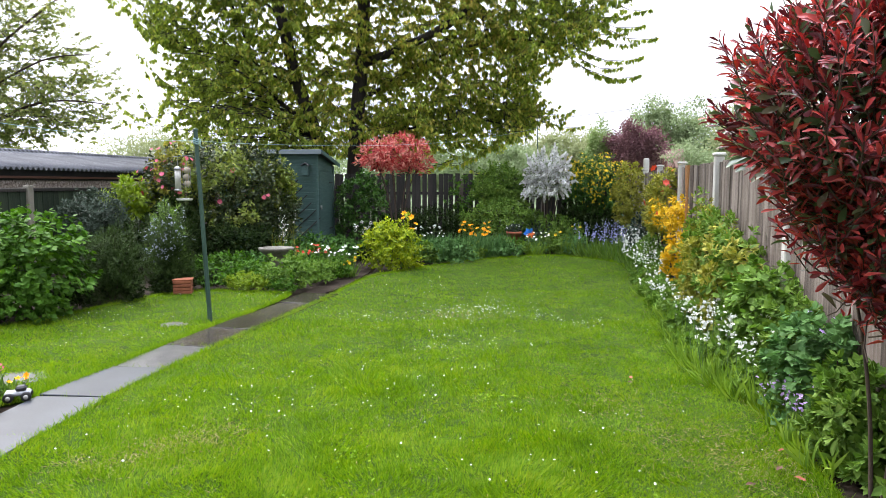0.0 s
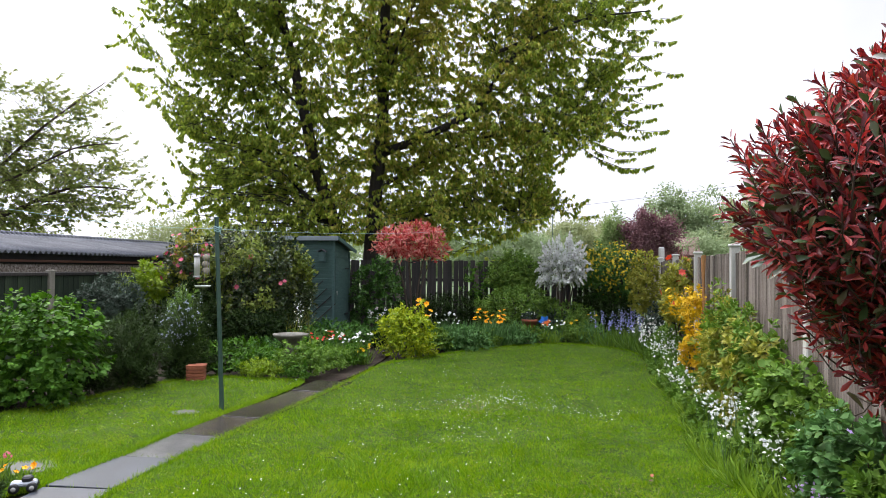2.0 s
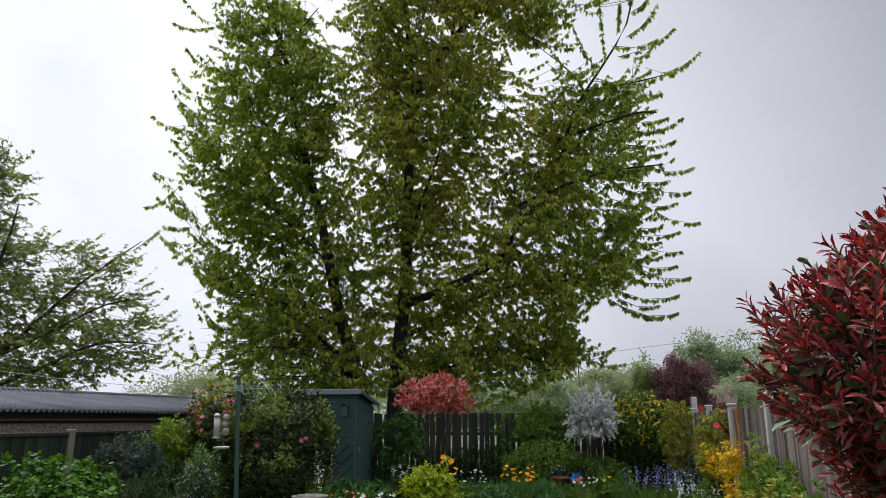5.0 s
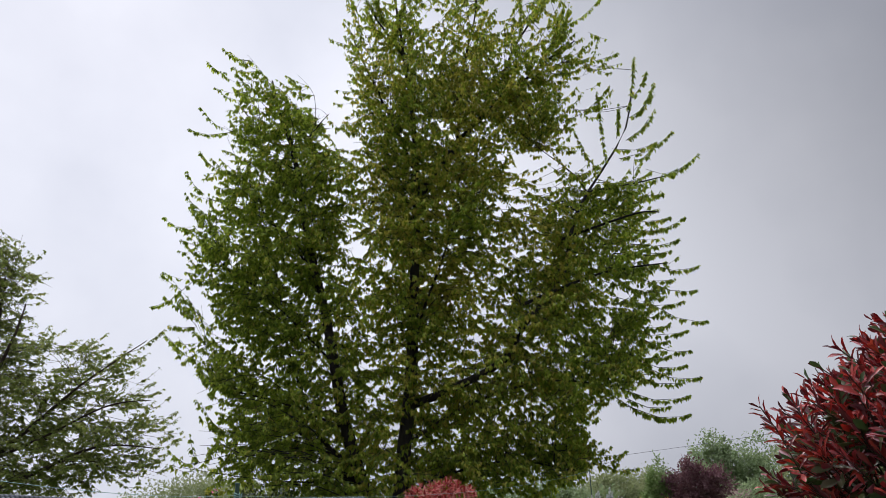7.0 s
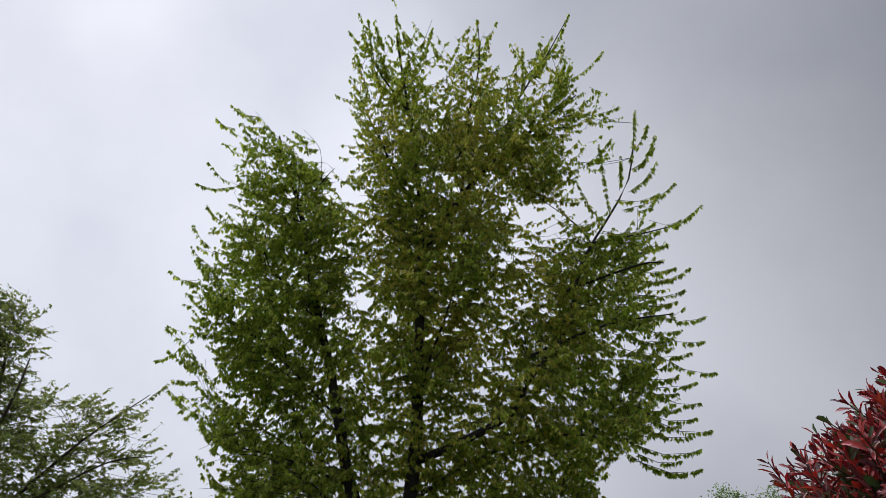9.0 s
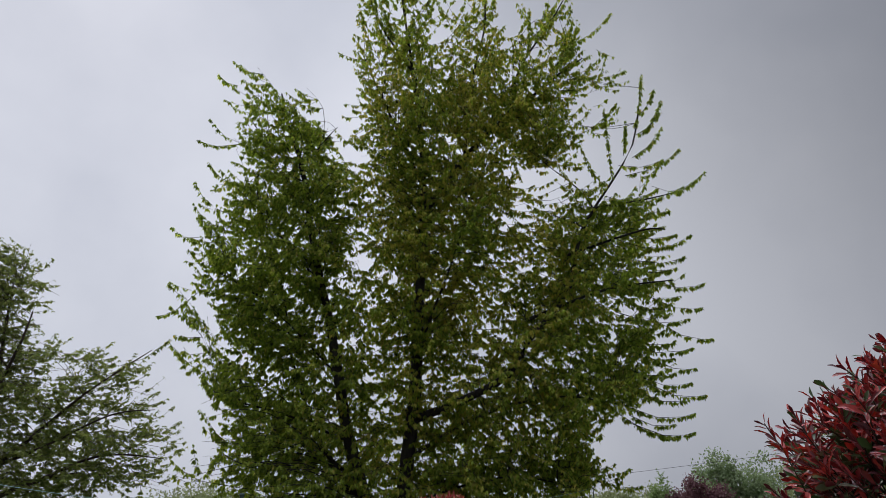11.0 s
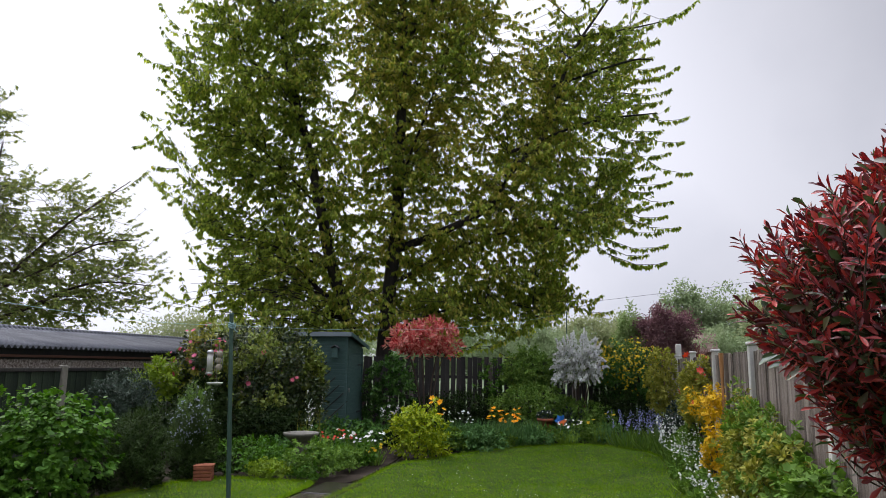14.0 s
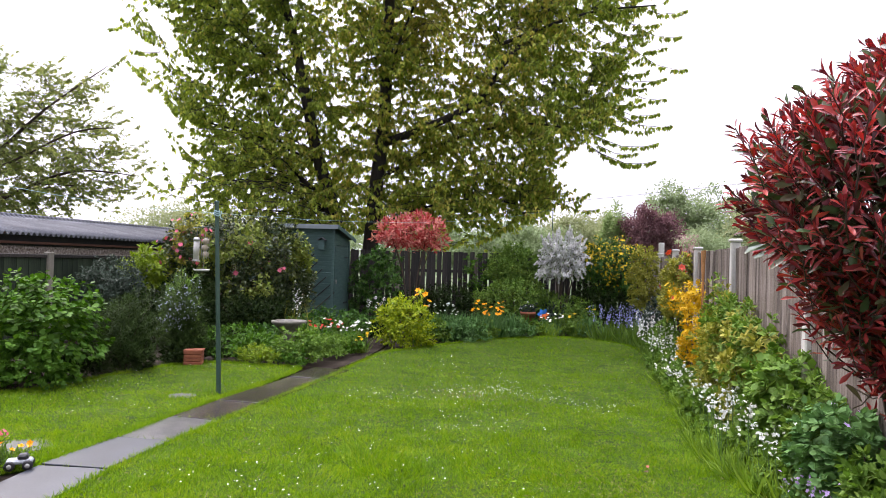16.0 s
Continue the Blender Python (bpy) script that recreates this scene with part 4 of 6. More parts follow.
# ---------------------------------------------------------------- shed
shed = root("garden_shed", Matrix.Translation((-3.13, 17.3, 0)) @ Matrix.Rotation(radians(-6), 4, "Z"), "blue-green painted wooden garden shed with a sloping roof", "shed")
SW, SD, SH, SB = 2.5, 1.47, 2.49, 2.24
part("floor_base", box(SW, SD, 0.1, 0.01, at=(-SW / 2, SD / 2, 0), base=True), DARKGAP, shed)
nb = 17
for i in range(nb):
    h = (SH - 0.12) / nb
    part("front_board", box(SW, 0.016, h + 0.006, 0.003), SHEDPAINT, shed, origin=pose(-SW / 2, -0.004, 0.1 + (i + 0.5) * h, 7))
    hh = min(SB - 0.1, 0.1 + (i + 1) * h)
    part("side_board", box(0.02, SD, h - 0.004, 0.003, at=(-0.015, SD / 2, 0.1 + (i + 0.5) * h)), SHEDPAINT, shed) if 0.1 + (i + 1) * h < SB else None
    part("rear_board", box(SW, 0.02, h - 0.004, 0.003, at=(-SW / 2, SD, 0.1 + (i + 0.5) * h)), SHEDPAINT, shed) if 0.1 + (i + 1) * h < SB else None
    part("far_side_board", box(0.02, SD, h - 0.004, 0.003, at=(-SW + 0.01, SD / 2, 0.1 + (i + 0.5) * h)), SHEDPAINT, shed) if 0.1 + (i + 1) * h < SB else None
wedge = bmesh.new()
wv = [wedge.verts.new(q) for q in ((-0.03, 0.01, SB - 0.12), (-0.03, SD, SB - 0.12), (-0.03, SD, SB - 0.02), (-0.03, 0.01, SH - 0.02), (0.0, 0.01, SB - 0.12), (0.0, SD, SB - 0.12), (0.0, SD, SB - 0.02), (0.0, 0.01, SH - 0.02))]
for q in ((0, 1, 2, 3), (7, 6, 5, 4), (0, 4, 5, 1), (1, 5, 6, 2), (2, 6, 7, 3), (3, 7, 4, 0)):
    wedge.faces.new([wv[k] for k in q])
part("gable_wedge", wedge, SHEDPAINT, shed)
for x, y in ((0.0, 0.0), (0.0, SD), (-SW, 0.0), (-SW, SD)):
    part("corner_strip", box(0.06, 0.06, (SH if y == 0 else SB) - 0.1, 0.005, at=(x, y, 0.06), base=True), SHEDPAINT, shed)
door = part("door", box(0.025, SD - 0.2, 1.86, 0.006, at=(0.012, SD / 2, 0.14), base=True), SHEDPAINT, shed)
for z in (0.55, 1.75):
    part("hinge", box(0.012, 0.34, 0.04, 0.003, at=(0.03, SD - 0.32, z)), BLACK, door)
part("hasp", box(0.02, 0.12, 0.05, 0.004, at=(0.034, 0.2, 1.15)), METAL, door)
part("padlock", box(0.025, 0.05, 0.06, 0.008, at=(0.052, 0.17, 1.10)), METAL, door)
slope = math.atan2(SB - SH, SD)
part("roof", box(SW + 0.3, SD + 0.32, 0.03, 0.004), SHEDFELT, shed, origin=pose(-SW / 2, SD / 2, (SH + SB) / 2 + 0.03, math.degrees(slope)))
part("fascia", box(SW + 0.3, 0.02, 0.11, 0.004, at=(-SW / 2, -0.155, SH + 0.01)), rough_mat("pale_grey_paint", [(0.16, 0.20, 0.21), (0.25, 0.29, 0.30)], 4, 0.6, 0.2, 60), shed)
part("barge_board", box(0.02, SD + 0.32, 0.10, 0.004), SHEDPAINT, shed, origin=pose(0.16, SD / 2, (SH + SB) / 2 - 0.01, math.degrees(slope)))
lat = root("trellis", Matrix.Translation((-3.13, 17.3, 0)) @ Matrix.Rotation(radians(-6), 4, "Z"), "dark diagonal wooden trellis fixed to the shed wall", "trellis")
for i in range(9):
    c = -0.25 - 0.2 * i
    part("slat", box(0.95, 0.012, 0.022, 0.002), DARKBOARD, lat, origin=pose(c * 0.55 - 0.15, -0.022, 0.55 + 0.19 * i, 0, -42, 0))
bbx = root("bird_box", Matrix.Translation((-3.13, 17.3, 0)) @ Matrix.Rotation(radians(-6), 4, "Z") @ Matrix.Translation((-0.27, -0.10, 1.92)), "small grey wooden bird box on the shed wall", "bird box")
part("body", box(0.15, 0.13, 0.24, 0.006, base=True), SHEDPAINT, bbx)
for s in (-1, 1):
    part("roof_half", box(0.13, 0.18, 0.016, 0.003), SHEDFELT, bbx, origin=pose(s * 0.05, -0.01, 0.275, 0, s * 35, 0))
bg_ = Geo()
tube(bg_, [(0, -0.064, 0.15), (0, -0.072, 0.15)], [0.02, 0.02], 10)
part("entrance_ring", bg_, BLACK, bbx)


# ---------------------------------------------------------------- the great cherry tree
def limb_points(ctrl, n):
    """A smooth curve through the control points."""
    c = np.asarray(ctrl, float)
    t = np.linspace(0, len(c) - 1, n)
    i = np.clip(t.astype(int), 0, len(c) - 2)
    u = (t - i)[:, None]
    p0, p1, p2, p3 = c[np.maximum(i - 1, 0)], c[i], c[i + 1], c[np.minimum(i + 2, len(c) - 1)]
    return 0.5 * (2 * p1 + (p2 - p0) * u + (2 * p0 - 5 * p1 + 4 * p2 - p3) * u**2 + (3 * p1 - p0 - 3 * p2 + p3) * u**3)


def broad_tree(name, label, at, limbs, envelope, depth, ends, twigs, leaf, material, twig_len, gap, bark=None, second=None, hang=0.8, shoots=(), bare=(), thin=99.0, holes=-0.14, bunch=4, full_below=0.0):
    """Limbs given by curves; branches reach from them to points spread through the crown's outline and carry twigs hung with bunches of leaves.
    shoots: long outer twigs (foot, tip), in x, y, z; bare: stretches of limb that the leaves leave open."""
    r = root(name, at, label, "tree")
    o = np.array(at)
    curves, radii = [], []
    for ctrl, ra, rb in limbs:
        c = limb_points(np.array(ctrl) - o, 26)
        c += np.cumsum(rng.normal(size=c.shape), 0) * [0.012, 0.012, 0.004] * min(1, ra * 6)
        w = np.linspace(ra, rb, 26)
        curves.append(c)
        radii.append(w)
        part("trunk" if ra > 0.2 else "limb", tube(Geo(), c, w, 10), bark or BARK, r, smooth=True)
    allc, allr = np.concatenate(curves), np.concatenate(radii)
    env = np.array(envelope) - o[[0, 2]]
    open_ = np.concatenate([curves[i][(curves[i][:, 2] > a) & (curves[i][:, 2] < b)] for i, a, b in bare]) if bare else None
    lo, hi = env.min(0), env.max(0)
    step = math.sqrt(np.abs(np.sum(env[:, 0] * np.roll(env[:, 1], -1) - np.roll(env[:, 0], -1) * env[:, 1])) / 2 / ends)
    e = np.stack(np.meshgrid(np.arange(lo[0], hi[0], step), np.arange(lo[1], hi[1], step)), -1).reshape(-1, 2)
    e = e + rng.uniform(-0.7, 0.7, e.shape) * step
    low = e[(e[:, 1] < full_below) & (rng.random(len(e)) < 0.1)]
    e = np.concatenate([e, low + rng.uniform(-0.5, 0.5, low.shape) * step])
    e = e[inside(env, e)]
    dy = np.clip(rng.normal(size=len(e)), -1.6, 1.6) * depth
    e = np.stack([e[:, 0], dy, e[:, 1]], -1)
    bg, lp, lw, ln, ll = Geo(), [], [], [], []

    def rope(b, end, sag, full=1.0, thick=0.008):
        """A twig from b to end, sagging on the way and turning up at its tip, hung with bunches of leaves."""
        d = end - b
        tl = np.linalg.norm(d)
        if tl < 0.1:
            return
        tw = limb_points([b, b + d * 0.5 - [0, 0, sag * tl], b + d * 0.84 - [0, 0, sag * 0.55 * tl], end], 7)
        tube(bg, tw[::2], np.linspace(thick, 0.003, 4), 3)
        n = max(3, int(tl / gap * full))
        s = np.sort(rng.uniform(0.06, 1.0, n)) * 6
        s[-1] = 5.95
        ii = np.minimum(s.astype(int), 5)
        hub = tw[ii] + (tw[ii + 1] - tw[ii]) * (s - ii)[:, None]
        hub = np.repeat(hub, bunch, 0)
        a = rng.uniform(0, 6.28, len(hub))
        lean = rng.uniform(0.25, 1.0, len(hub))
        lp.append(hub + rng.normal(size=hub.shape) * 0.015)
        lw.append(np.stack([np.cos(a) * lean, np.sin(a) * lean, -hang * rng.uniform(0.5, 1.2, len(hub))], -1))
        ln.append(np.stack([np.cos(a), np.sin(a), np.full(len(a), 0.6)], -1) + 0.45 * rng.normal(size=hub.shape))
        ll.append(leaf[0] * rng.uniform(0.6, 1.2, len(hub)) * np.repeat(1.05 - 0.35 * (s / 6) ** 3, bunch))

    for foot, end in shoots:
        rope(np.array(foot) - o, np.array(end) - o, 0.12, 1.7, 0.014)
    axis = np.median(allc[:, 0])
    for q in e:
        if 0.6 * noise.noise((q[0] * 0.55, q[1] * 0.4 + 7, q[2] * 0.7)) + 0.8 * noise.noise((q[0] * 1.3, q[1], q[2] * 1.5)) < holes:
            continue                                  # gaps between the sprays
        if q[2] > thin and rng.random() < 0.45:       # the top is open to the sky
            continue
        d = allc - q
        cost = np.linalg.norm(d, axis=1) + 1.4 * np.maximum(d[:, 2], -0.5) + 0.2 * rng.random(len(d))
        j = int(np.argmin(cost))
        a = allc[j]
        span = np.linalg.norm(q - a)
        mid = (a + q) / 2 + [0, 0, 0.10 * span] + rng.normal(size=3) * 0.07 * span
        c = limb_points([a, mid, q], 7)
        before = len(lp)
        for _ in range(twigs):
            b = c[int((0.5 + 0.5 * rng.random() ** 0.8) * 6)]
            rim = not inside(env, np.array([[b[0] + 1.4, b[2]], [b[0] - 1.2, b[2]], [b[0], b[2] + 1.4]])).all()
            tl = twig_len * rng.uniform(0.55, 1.25)
            if rim:                                   # outer twigs reach out and turn up
                out = np.array([np.sign(b[0] - axis + 1.5 * rng.normal()) * rng.uniform(0.3, 1.0), rng.normal() * 0.35, rng.uniform(-0.1, 0.7) + (0.9 if b[2] > thin else 0)])
            else:
                out = np.array([np.sign(b[0] - axis + 5 * rng.normal()) * rng.uniform(0.2, 1.0), rng.normal() * 0.8, rng.uniform(-0.9, 0.3)])
            end = b + out / np.linalg.norm(out) * tl
            if rng.random() > (0.16 if rim else 0.06) and not inside(env, end[None, [0, 2]])[0]:
                continue
            if open_ is not None and min(b[1], end[1]) < 0.1:
                m = np.array([b, (b + end) / 2, end])[:, None, [0, 2]] - open_[None][:, :, [0, 2]]
                if (np.hypot(m[..., 0], m[..., 1]) < 0.26).any() and rng.random() < 0.85:
                    continue
            rope(b, end, rng.uniform(0.05, 0.18) if rim else rng.uniform(-0.12, 0.1))
        if len(lp) > before + 1:
            tube(bg, c, np.linspace(min(allr[j] * 0.5, 0.005 + 0.003 * span), 0.004, 7), 4)
    tagged(part("branchwork", bg, bark or BARK, r), kind="stuff")
    lp, lw, ln, ll = map(np.concatenate, (lp, lw, ln, ll))
    if second:
        amount, where, wide, mat2 = second
        patch = np.array([noise.noise(q * 0.5) for q in lp[::bunch]]).repeat(bunch)[:len(lp)]
        pick = rng.random(len(lp)) < (amount + 0.8 * patch) * np.exp(-(((lp - (np.array(where) - o)) / wide) ** 2).sum(-1))
        tagged(part("young_foliage", leaf_geo(Geo(), lp[pick], lw[pick], ln[pick], ll[pick], ll[pick] * leaf[1] / leaf[0], KITE), mat2, r), kind="stuff")
        lp, lw, ln, ll = lp[~pick], lw[~pick], ln[~pick], ll[~pick]
    tagged(part("foliage", leaf_geo(Geo(), lp, lw, ln, ll, ll * leaf[1] / leaf[0], KITE), material, r), kind="stuff")
    return r


L_OCHRE = leaf_mat("young_bronze_leaf", [(0.10, 0.096, 0.022), (0.175, 0.162, 0.034), (0.27, 0.222, 0.058)], 0.5, 0.52, gain=2.55)
CHERRY_LIMBS = [
    ([(-3.5, 22, -0.2), (-3.75, 22, 2.4), (-4.54, 22, 4.94), (-5.0, 22, 6.9), (-5.48, 22, 8.8), (-6.29, 22, 11.7), (-6.97, 22, 14.7), (-7.6, 22, 16.3), (-8.14, 22, 18.1)], 0.25, 0.03),
    ([(-2.92, 22, -0.2), (-2.75, 22, 3), (-2.49, 22, 6.3), (-2.44, 22, 9.5), (-2.37, 22, 12), (-2.51, 22, 15.5), (-2.95, 22, 18.9), (-3.48, 22, 22.8)], 0.27, 0.03),
    ([(-2.65, 22, 5.4), (-0.9, 21.5, 6.0), (0.54, 21, 6.7), (1.12, 21, 7.75), (2.36, 21, 9.2), (2.89, 21, 11.1), (3.47, 21, 12.3), (4.97, 21, 14.7), (5.52, 21, 17.2)], 0.14, 0.015),
    ([(-2.4, 22, 12.6), (-1.45, 22, 14.2), (-0.06, 22, 15.95), (0.93, 22, 16.8), (2.43, 22, 18.3), (3.71, 22, 19.3)], 0.14, 0.02),
    ([(0.72, 22, 16.7), (1.25, 22, 18.9), (2.5, 22, 21.1), (3.68, 22, 23.4)], 0.06, 0.012),
    ([(-0.9, 22, 15.1), (-0.65, 22, 18.2), (-0.1, 22, 21), (-0.07, 22, 23.3)], 0.06, 0.012),
    ([(-3.0, 22, 19.0), (-4.34, 22, 21.3), (-5.02, 22, 23.2)], 0.05, 0.012),
    ([(-2.7, 22, 4.2), (-0.6, 21.6, 5.4), (1.8, 21, 6.0), (4.2, 20.6, 5.6)], 0.06, 0.012),
    ([(-2.8, 22, 2.6), (-1.4, 21.7, 3.3), (0.6, 21.4, 3.7), (2.4, 21.2, 3.4)], 0.05, 0.010),
    ([(-2.6, 22, 6), (-2.2, 21.6, 8), (-1.4, 21, 10), (-0.6, 20.8, 12.5)], 0.07, 0.012),
    ([(-4.8, 22, 6.6), (-6.4, 22.2, 8.2), (-8.0, 22, 9.6), (-9.8, 21.6, 10.6)], 0.045, 0.01),
    ([(-4.4, 22, 4.7), (-6.6, 22.2, 5.6), (-8.2, 22.2, 6), (-9.0, 22.2, 6.2)], 0.05, 0.01),
    ([(-5.6, 22, 9.6), (-7.6, 22.2, 12.0), (-10.2, 22.3, 13.2)], 0.05, 0.01),
    ([(-6.9, 22, 14.6), (-8.2, 22.1, 15.6), (-9.4, 22.1, 17.2)], 0.04, 0.01),
    ([(-6.9, 22, 14.6), (-6.3, 22.1, 15.8), (-5.8, 22.1, 16.5)], 0.04, 0.01),
    ([(1.1, 21, 8.4), (3.6, 20.4, 9.2), (5.6, 20.2, 9.4)], 0.06, 0.015),
    ([(2.5, 21, 10.6), (4.8, 20.5, 11.2), (5.6, 20.4, 11.2)], 0.05, 0.015),
    ([(3.47, 21, 12.3), (5.07, 20.8, 12.47), (6.43, 20.8, 12.8)], 0.04, 0.01),
    ([(3.47, 21, 12.3), (3.05, 21, 13.0), (1.98, 21, 14.0)], 0.03, 0.01),
    ([(-2.5, 22, 14), (-3.8, 21.8, 17), (-4.9, 21.8, 19.6)], 0.07, 0.015),
    ([(-4.1, 22, 3.6), (-5.4, 22.3, 4.6), (-6.6, 22.4, 7.2), (-7.3, 22.4, 10)], 0.08, 0.015),
]
CHERRY_ENV = [(-8.8, 2.9), (-9.2, 4.5), (-9.1, 6.1), (-9.6, 7.0), (-9.4, 7.7), (-9.8, 8.4), (-10.1, 9.7), (-9.9, 10.5), (-10.1, 11.4), (-10.2, 12.7), (-9.5, 13.6), (-9.3, 14.8), (-9.2, 15.7), (-9.3, 16.8), (-8.9, 17.4), (-8.1, 17.6),
              (-7.1, 17.3), (-6.0, 16.7), (-5.3, 16.2), (-4.9, 15.1), (-4.2, 16.0), (-4.6, 17.0), (-5.1, 18.2), (-4.8, 19.0), (-5.2, 19.9), (-4.7, 20.8), (-5.0, 22.3), (-4.6, 23.2), (-3.6, 23.4), (-2.7, 22.6), (-1.2, 21.7), (-0.1, 22.4),
              (1.7, 21.3), (3.3, 21.8), (3.3, 20.4), (3.5, 19.2), (3.9, 17.6), (3.7, 16.2), (2.6, 15.4), (2.0, 14.7), (1.7, 13.6), (3.4, 12.7), (4.7, 12.8), (5.5, 13.1), (5.4, 11.4), (5.1, 10.4), (5.4, 9.6), (5.0, 8.7), (5.3, 8.0), (4.9, 7.2),
              (4.9, 6.6), (4.4, 6.1), (3.9, 5.4), (3.0, 5.5), (2.8, 4.8), (3.3, 4.2), (3.0, 3.2), (2.0, 2.6), (0.5, 2.3), (-2, 2.5), (-6, 2.7)]
SHOOTS = [((4.6, 20.8, 13.4), (6.5, 20.8, 14.4)), ((4.9, 20.8, 14.1), (6.0, 20.8, 15.3)), ((5.2, 20.8, 14.9), (6.1, 20.8, 16.4)), ((5.1, 20.9, 15.3), (5.55, 20.9, 17.6)), ((4.2, 21, 13.3), (4.1, 20.9, 16.2)), ((4.9, 20.8, 10.7), (6.5, 20.8, 11.2)),
          ((4.7, 20.8, 10.3), (6.2, 20.7, 10.4)), ((5.1, 20.8, 9.6), (6.7, 20.8, 9.5)), ((4.9, 20.8, 9.1), (6.5, 20.8, 8.7)), ((4.9, 20.8, 8.4), (6.7, 20.8, 7.7)), ((4.8, 20.8, 7.1), (6.1, 20.8, 6.8)), ((4.5, 20.8, 6.4), (6.3, 20.8, 6.0)),
          ((3.6, 20.8, 5.5), (5.4, 20.8, 4.8)), ((5.2, 20.8, 12.5), (7.25, 20.8, 13.5)), ((3.1, 21.8, 18.3), (5.2, 21.8, 18.5)), ((3.0, 21.8, 19.7), (4.9, 21.8, 21.3))]
SHOOTS += [((4.0 + 0.3 * math.sin(9 * z), 20.9 + 0.3 * math.sin(5 * z), z + 0.25), (5.7 + 0.35 * math.sin(7 * z), 20.9 + 0.4 * math.sin(5 * z), z)) for z in np.arange(4.9, 12.6, 0.31)]
SHOOTS += [((4.4, 20.8, 13.8), (5.9, 20.8, 14.0)), ((5.1, 20.8, 15.0), (6.0, 20.8, 15.9)), ((5.3, 20.8, 15.8), (5.9, 20.8, 16.9)), ((3.9, 20.9, 13.0), (3.2, 20.9, 14.6)), ((4.6, 20.8, 14.2), (4.8, 20.8, 15.6)), ((3.7, 20.9, 12.6), (5.6, 20.9, 12.9)),
           ((3.4, 20.9, 12.6), (2.4, 20.9, 13.9)), ((1.9, 21.5, 14.6), (3.3, 21.5, 14.2)), ((2.8, 21, 15.0), (4.6, 21, 16.5)), ((-9.5, 22, 15.8), (-11.2, 22, 16.05)), ((-9.6, 22, 14.1), (-10.6, 22, 15.0)), ((-10.2, 22, 9.8), (-11.5, 22, 8.95)), ((-10.2, 22, 13.2), (-11.0, 22, 14.2)), ((-4.4, 22, 22), (-5.6, 22, 23.4)),
           ((-4.4, 22, 21.4), (-4.8, 22, 24.0)), ((-3.3, 22, 21.6), (-3.6, 22, 24.2)), ((-2.9, 22, 20.6), (-2.0, 22, 23.3)), ((-0.1, 22, 20.8), (-0.1, 22, 23.6)), ((1.6, 22, 19.6), (1.7, 22, 21.9)), ((2.4, 22, 21.0), (3.75, 22, 23.6)), ((-4.4, 22, 19.6), (-6.0, 22, 20.0))]
broad_tree("cherry_tree", "tall spreading cherry tree in fresh green and bronze leaf", (-3.2, 22, 0), CHERRY_LIMBS, CHERRY_ENV, 1.6, 1560, 7, (0.165, 0.080), L_CHERRY, 1.2, 0.10,
           second=(0.55, (-0.6, 21, 12.5), (4.8, 7, 11), L_OCHRE), hang=1.0, thin=18.6, holes=-0.40, full_below=6.5, shoots=SHOOTS, bare=[(0, 4.9, 10.2), (1, 6.4, 7.4), (0, 14, 15.4)])

LEFT_LIMBS = [
    ([(-19.5, 25, -0.2), (-19.3, 25, 3), (-19, 25, 6.5), (-19.4, 25, 10.5)], 0.24, 0.04),
    ([(-19.2, 25, 3.2), (-16.8, 24.6, 5.2), (-14.8, 24.2, 6.8), (-12.6, 24, 8.3)], 0.10, 0.012),
    ([(-19.3, 25, 2.6), (-16.4, 24.6, 3.6), (-13.8, 24.2, 4.5), (-11.4, 24, 4.4)], 0.10, 0.012),
    ([(-19, 25, 6.5), (-18.2, 24.6, 8.6), (-18.0, 24.6, 10)], 0.09, 0.02),
    ([(-19.2, 25, 5), (-22, 24.8, 7.5), (-24, 24.6, 9)], 0.10, 0.02),
    ([(-18.6, 25, 4), (-16, 24.4, 4.9), (-13.6, 24, 5.9), (-12, 24, 6.1)], 0.06, 0.012),
]
LEFT_ENV = [(-26, 3.2), (-26, 11), (-22, 13.5), (-18.8, 13), (-18.0, 11.4), (-18.2, 9.8), (-17.3, 8.8), (-16.2, 8.4), (-14.8, 8.4), (-13.2, 8.0), (-13.6, 7.6), (-13.2, 6.8), (-12.4, 5.8), (-11.5, 4.8), (-11.6, 3.4), (-15, 2.8)]
broad_tree("apple_tree", "spreading tree in thin young leaf behind the garage", (-19.4, 25, 0), LEFT_LIMBS, LEFT_ENV, 1.5, 720, 7, (0.15, 0.078), L_LEFT, 0.95, 0.12, hang=0.45, bark=TWIG, holes=-0.36, bunch=4,
           shoots=[((-13.6, 24, 7.7), (-11.9, 24, 8.7)), ((-13.6, 24, 7.0), (-12.5, 24, 7.4)), ((-12.8, 24, 6.3), (-11.6, 24, 6.5)), ((-12.2, 24, 5.2), (-11.0, 24, 5.7))])


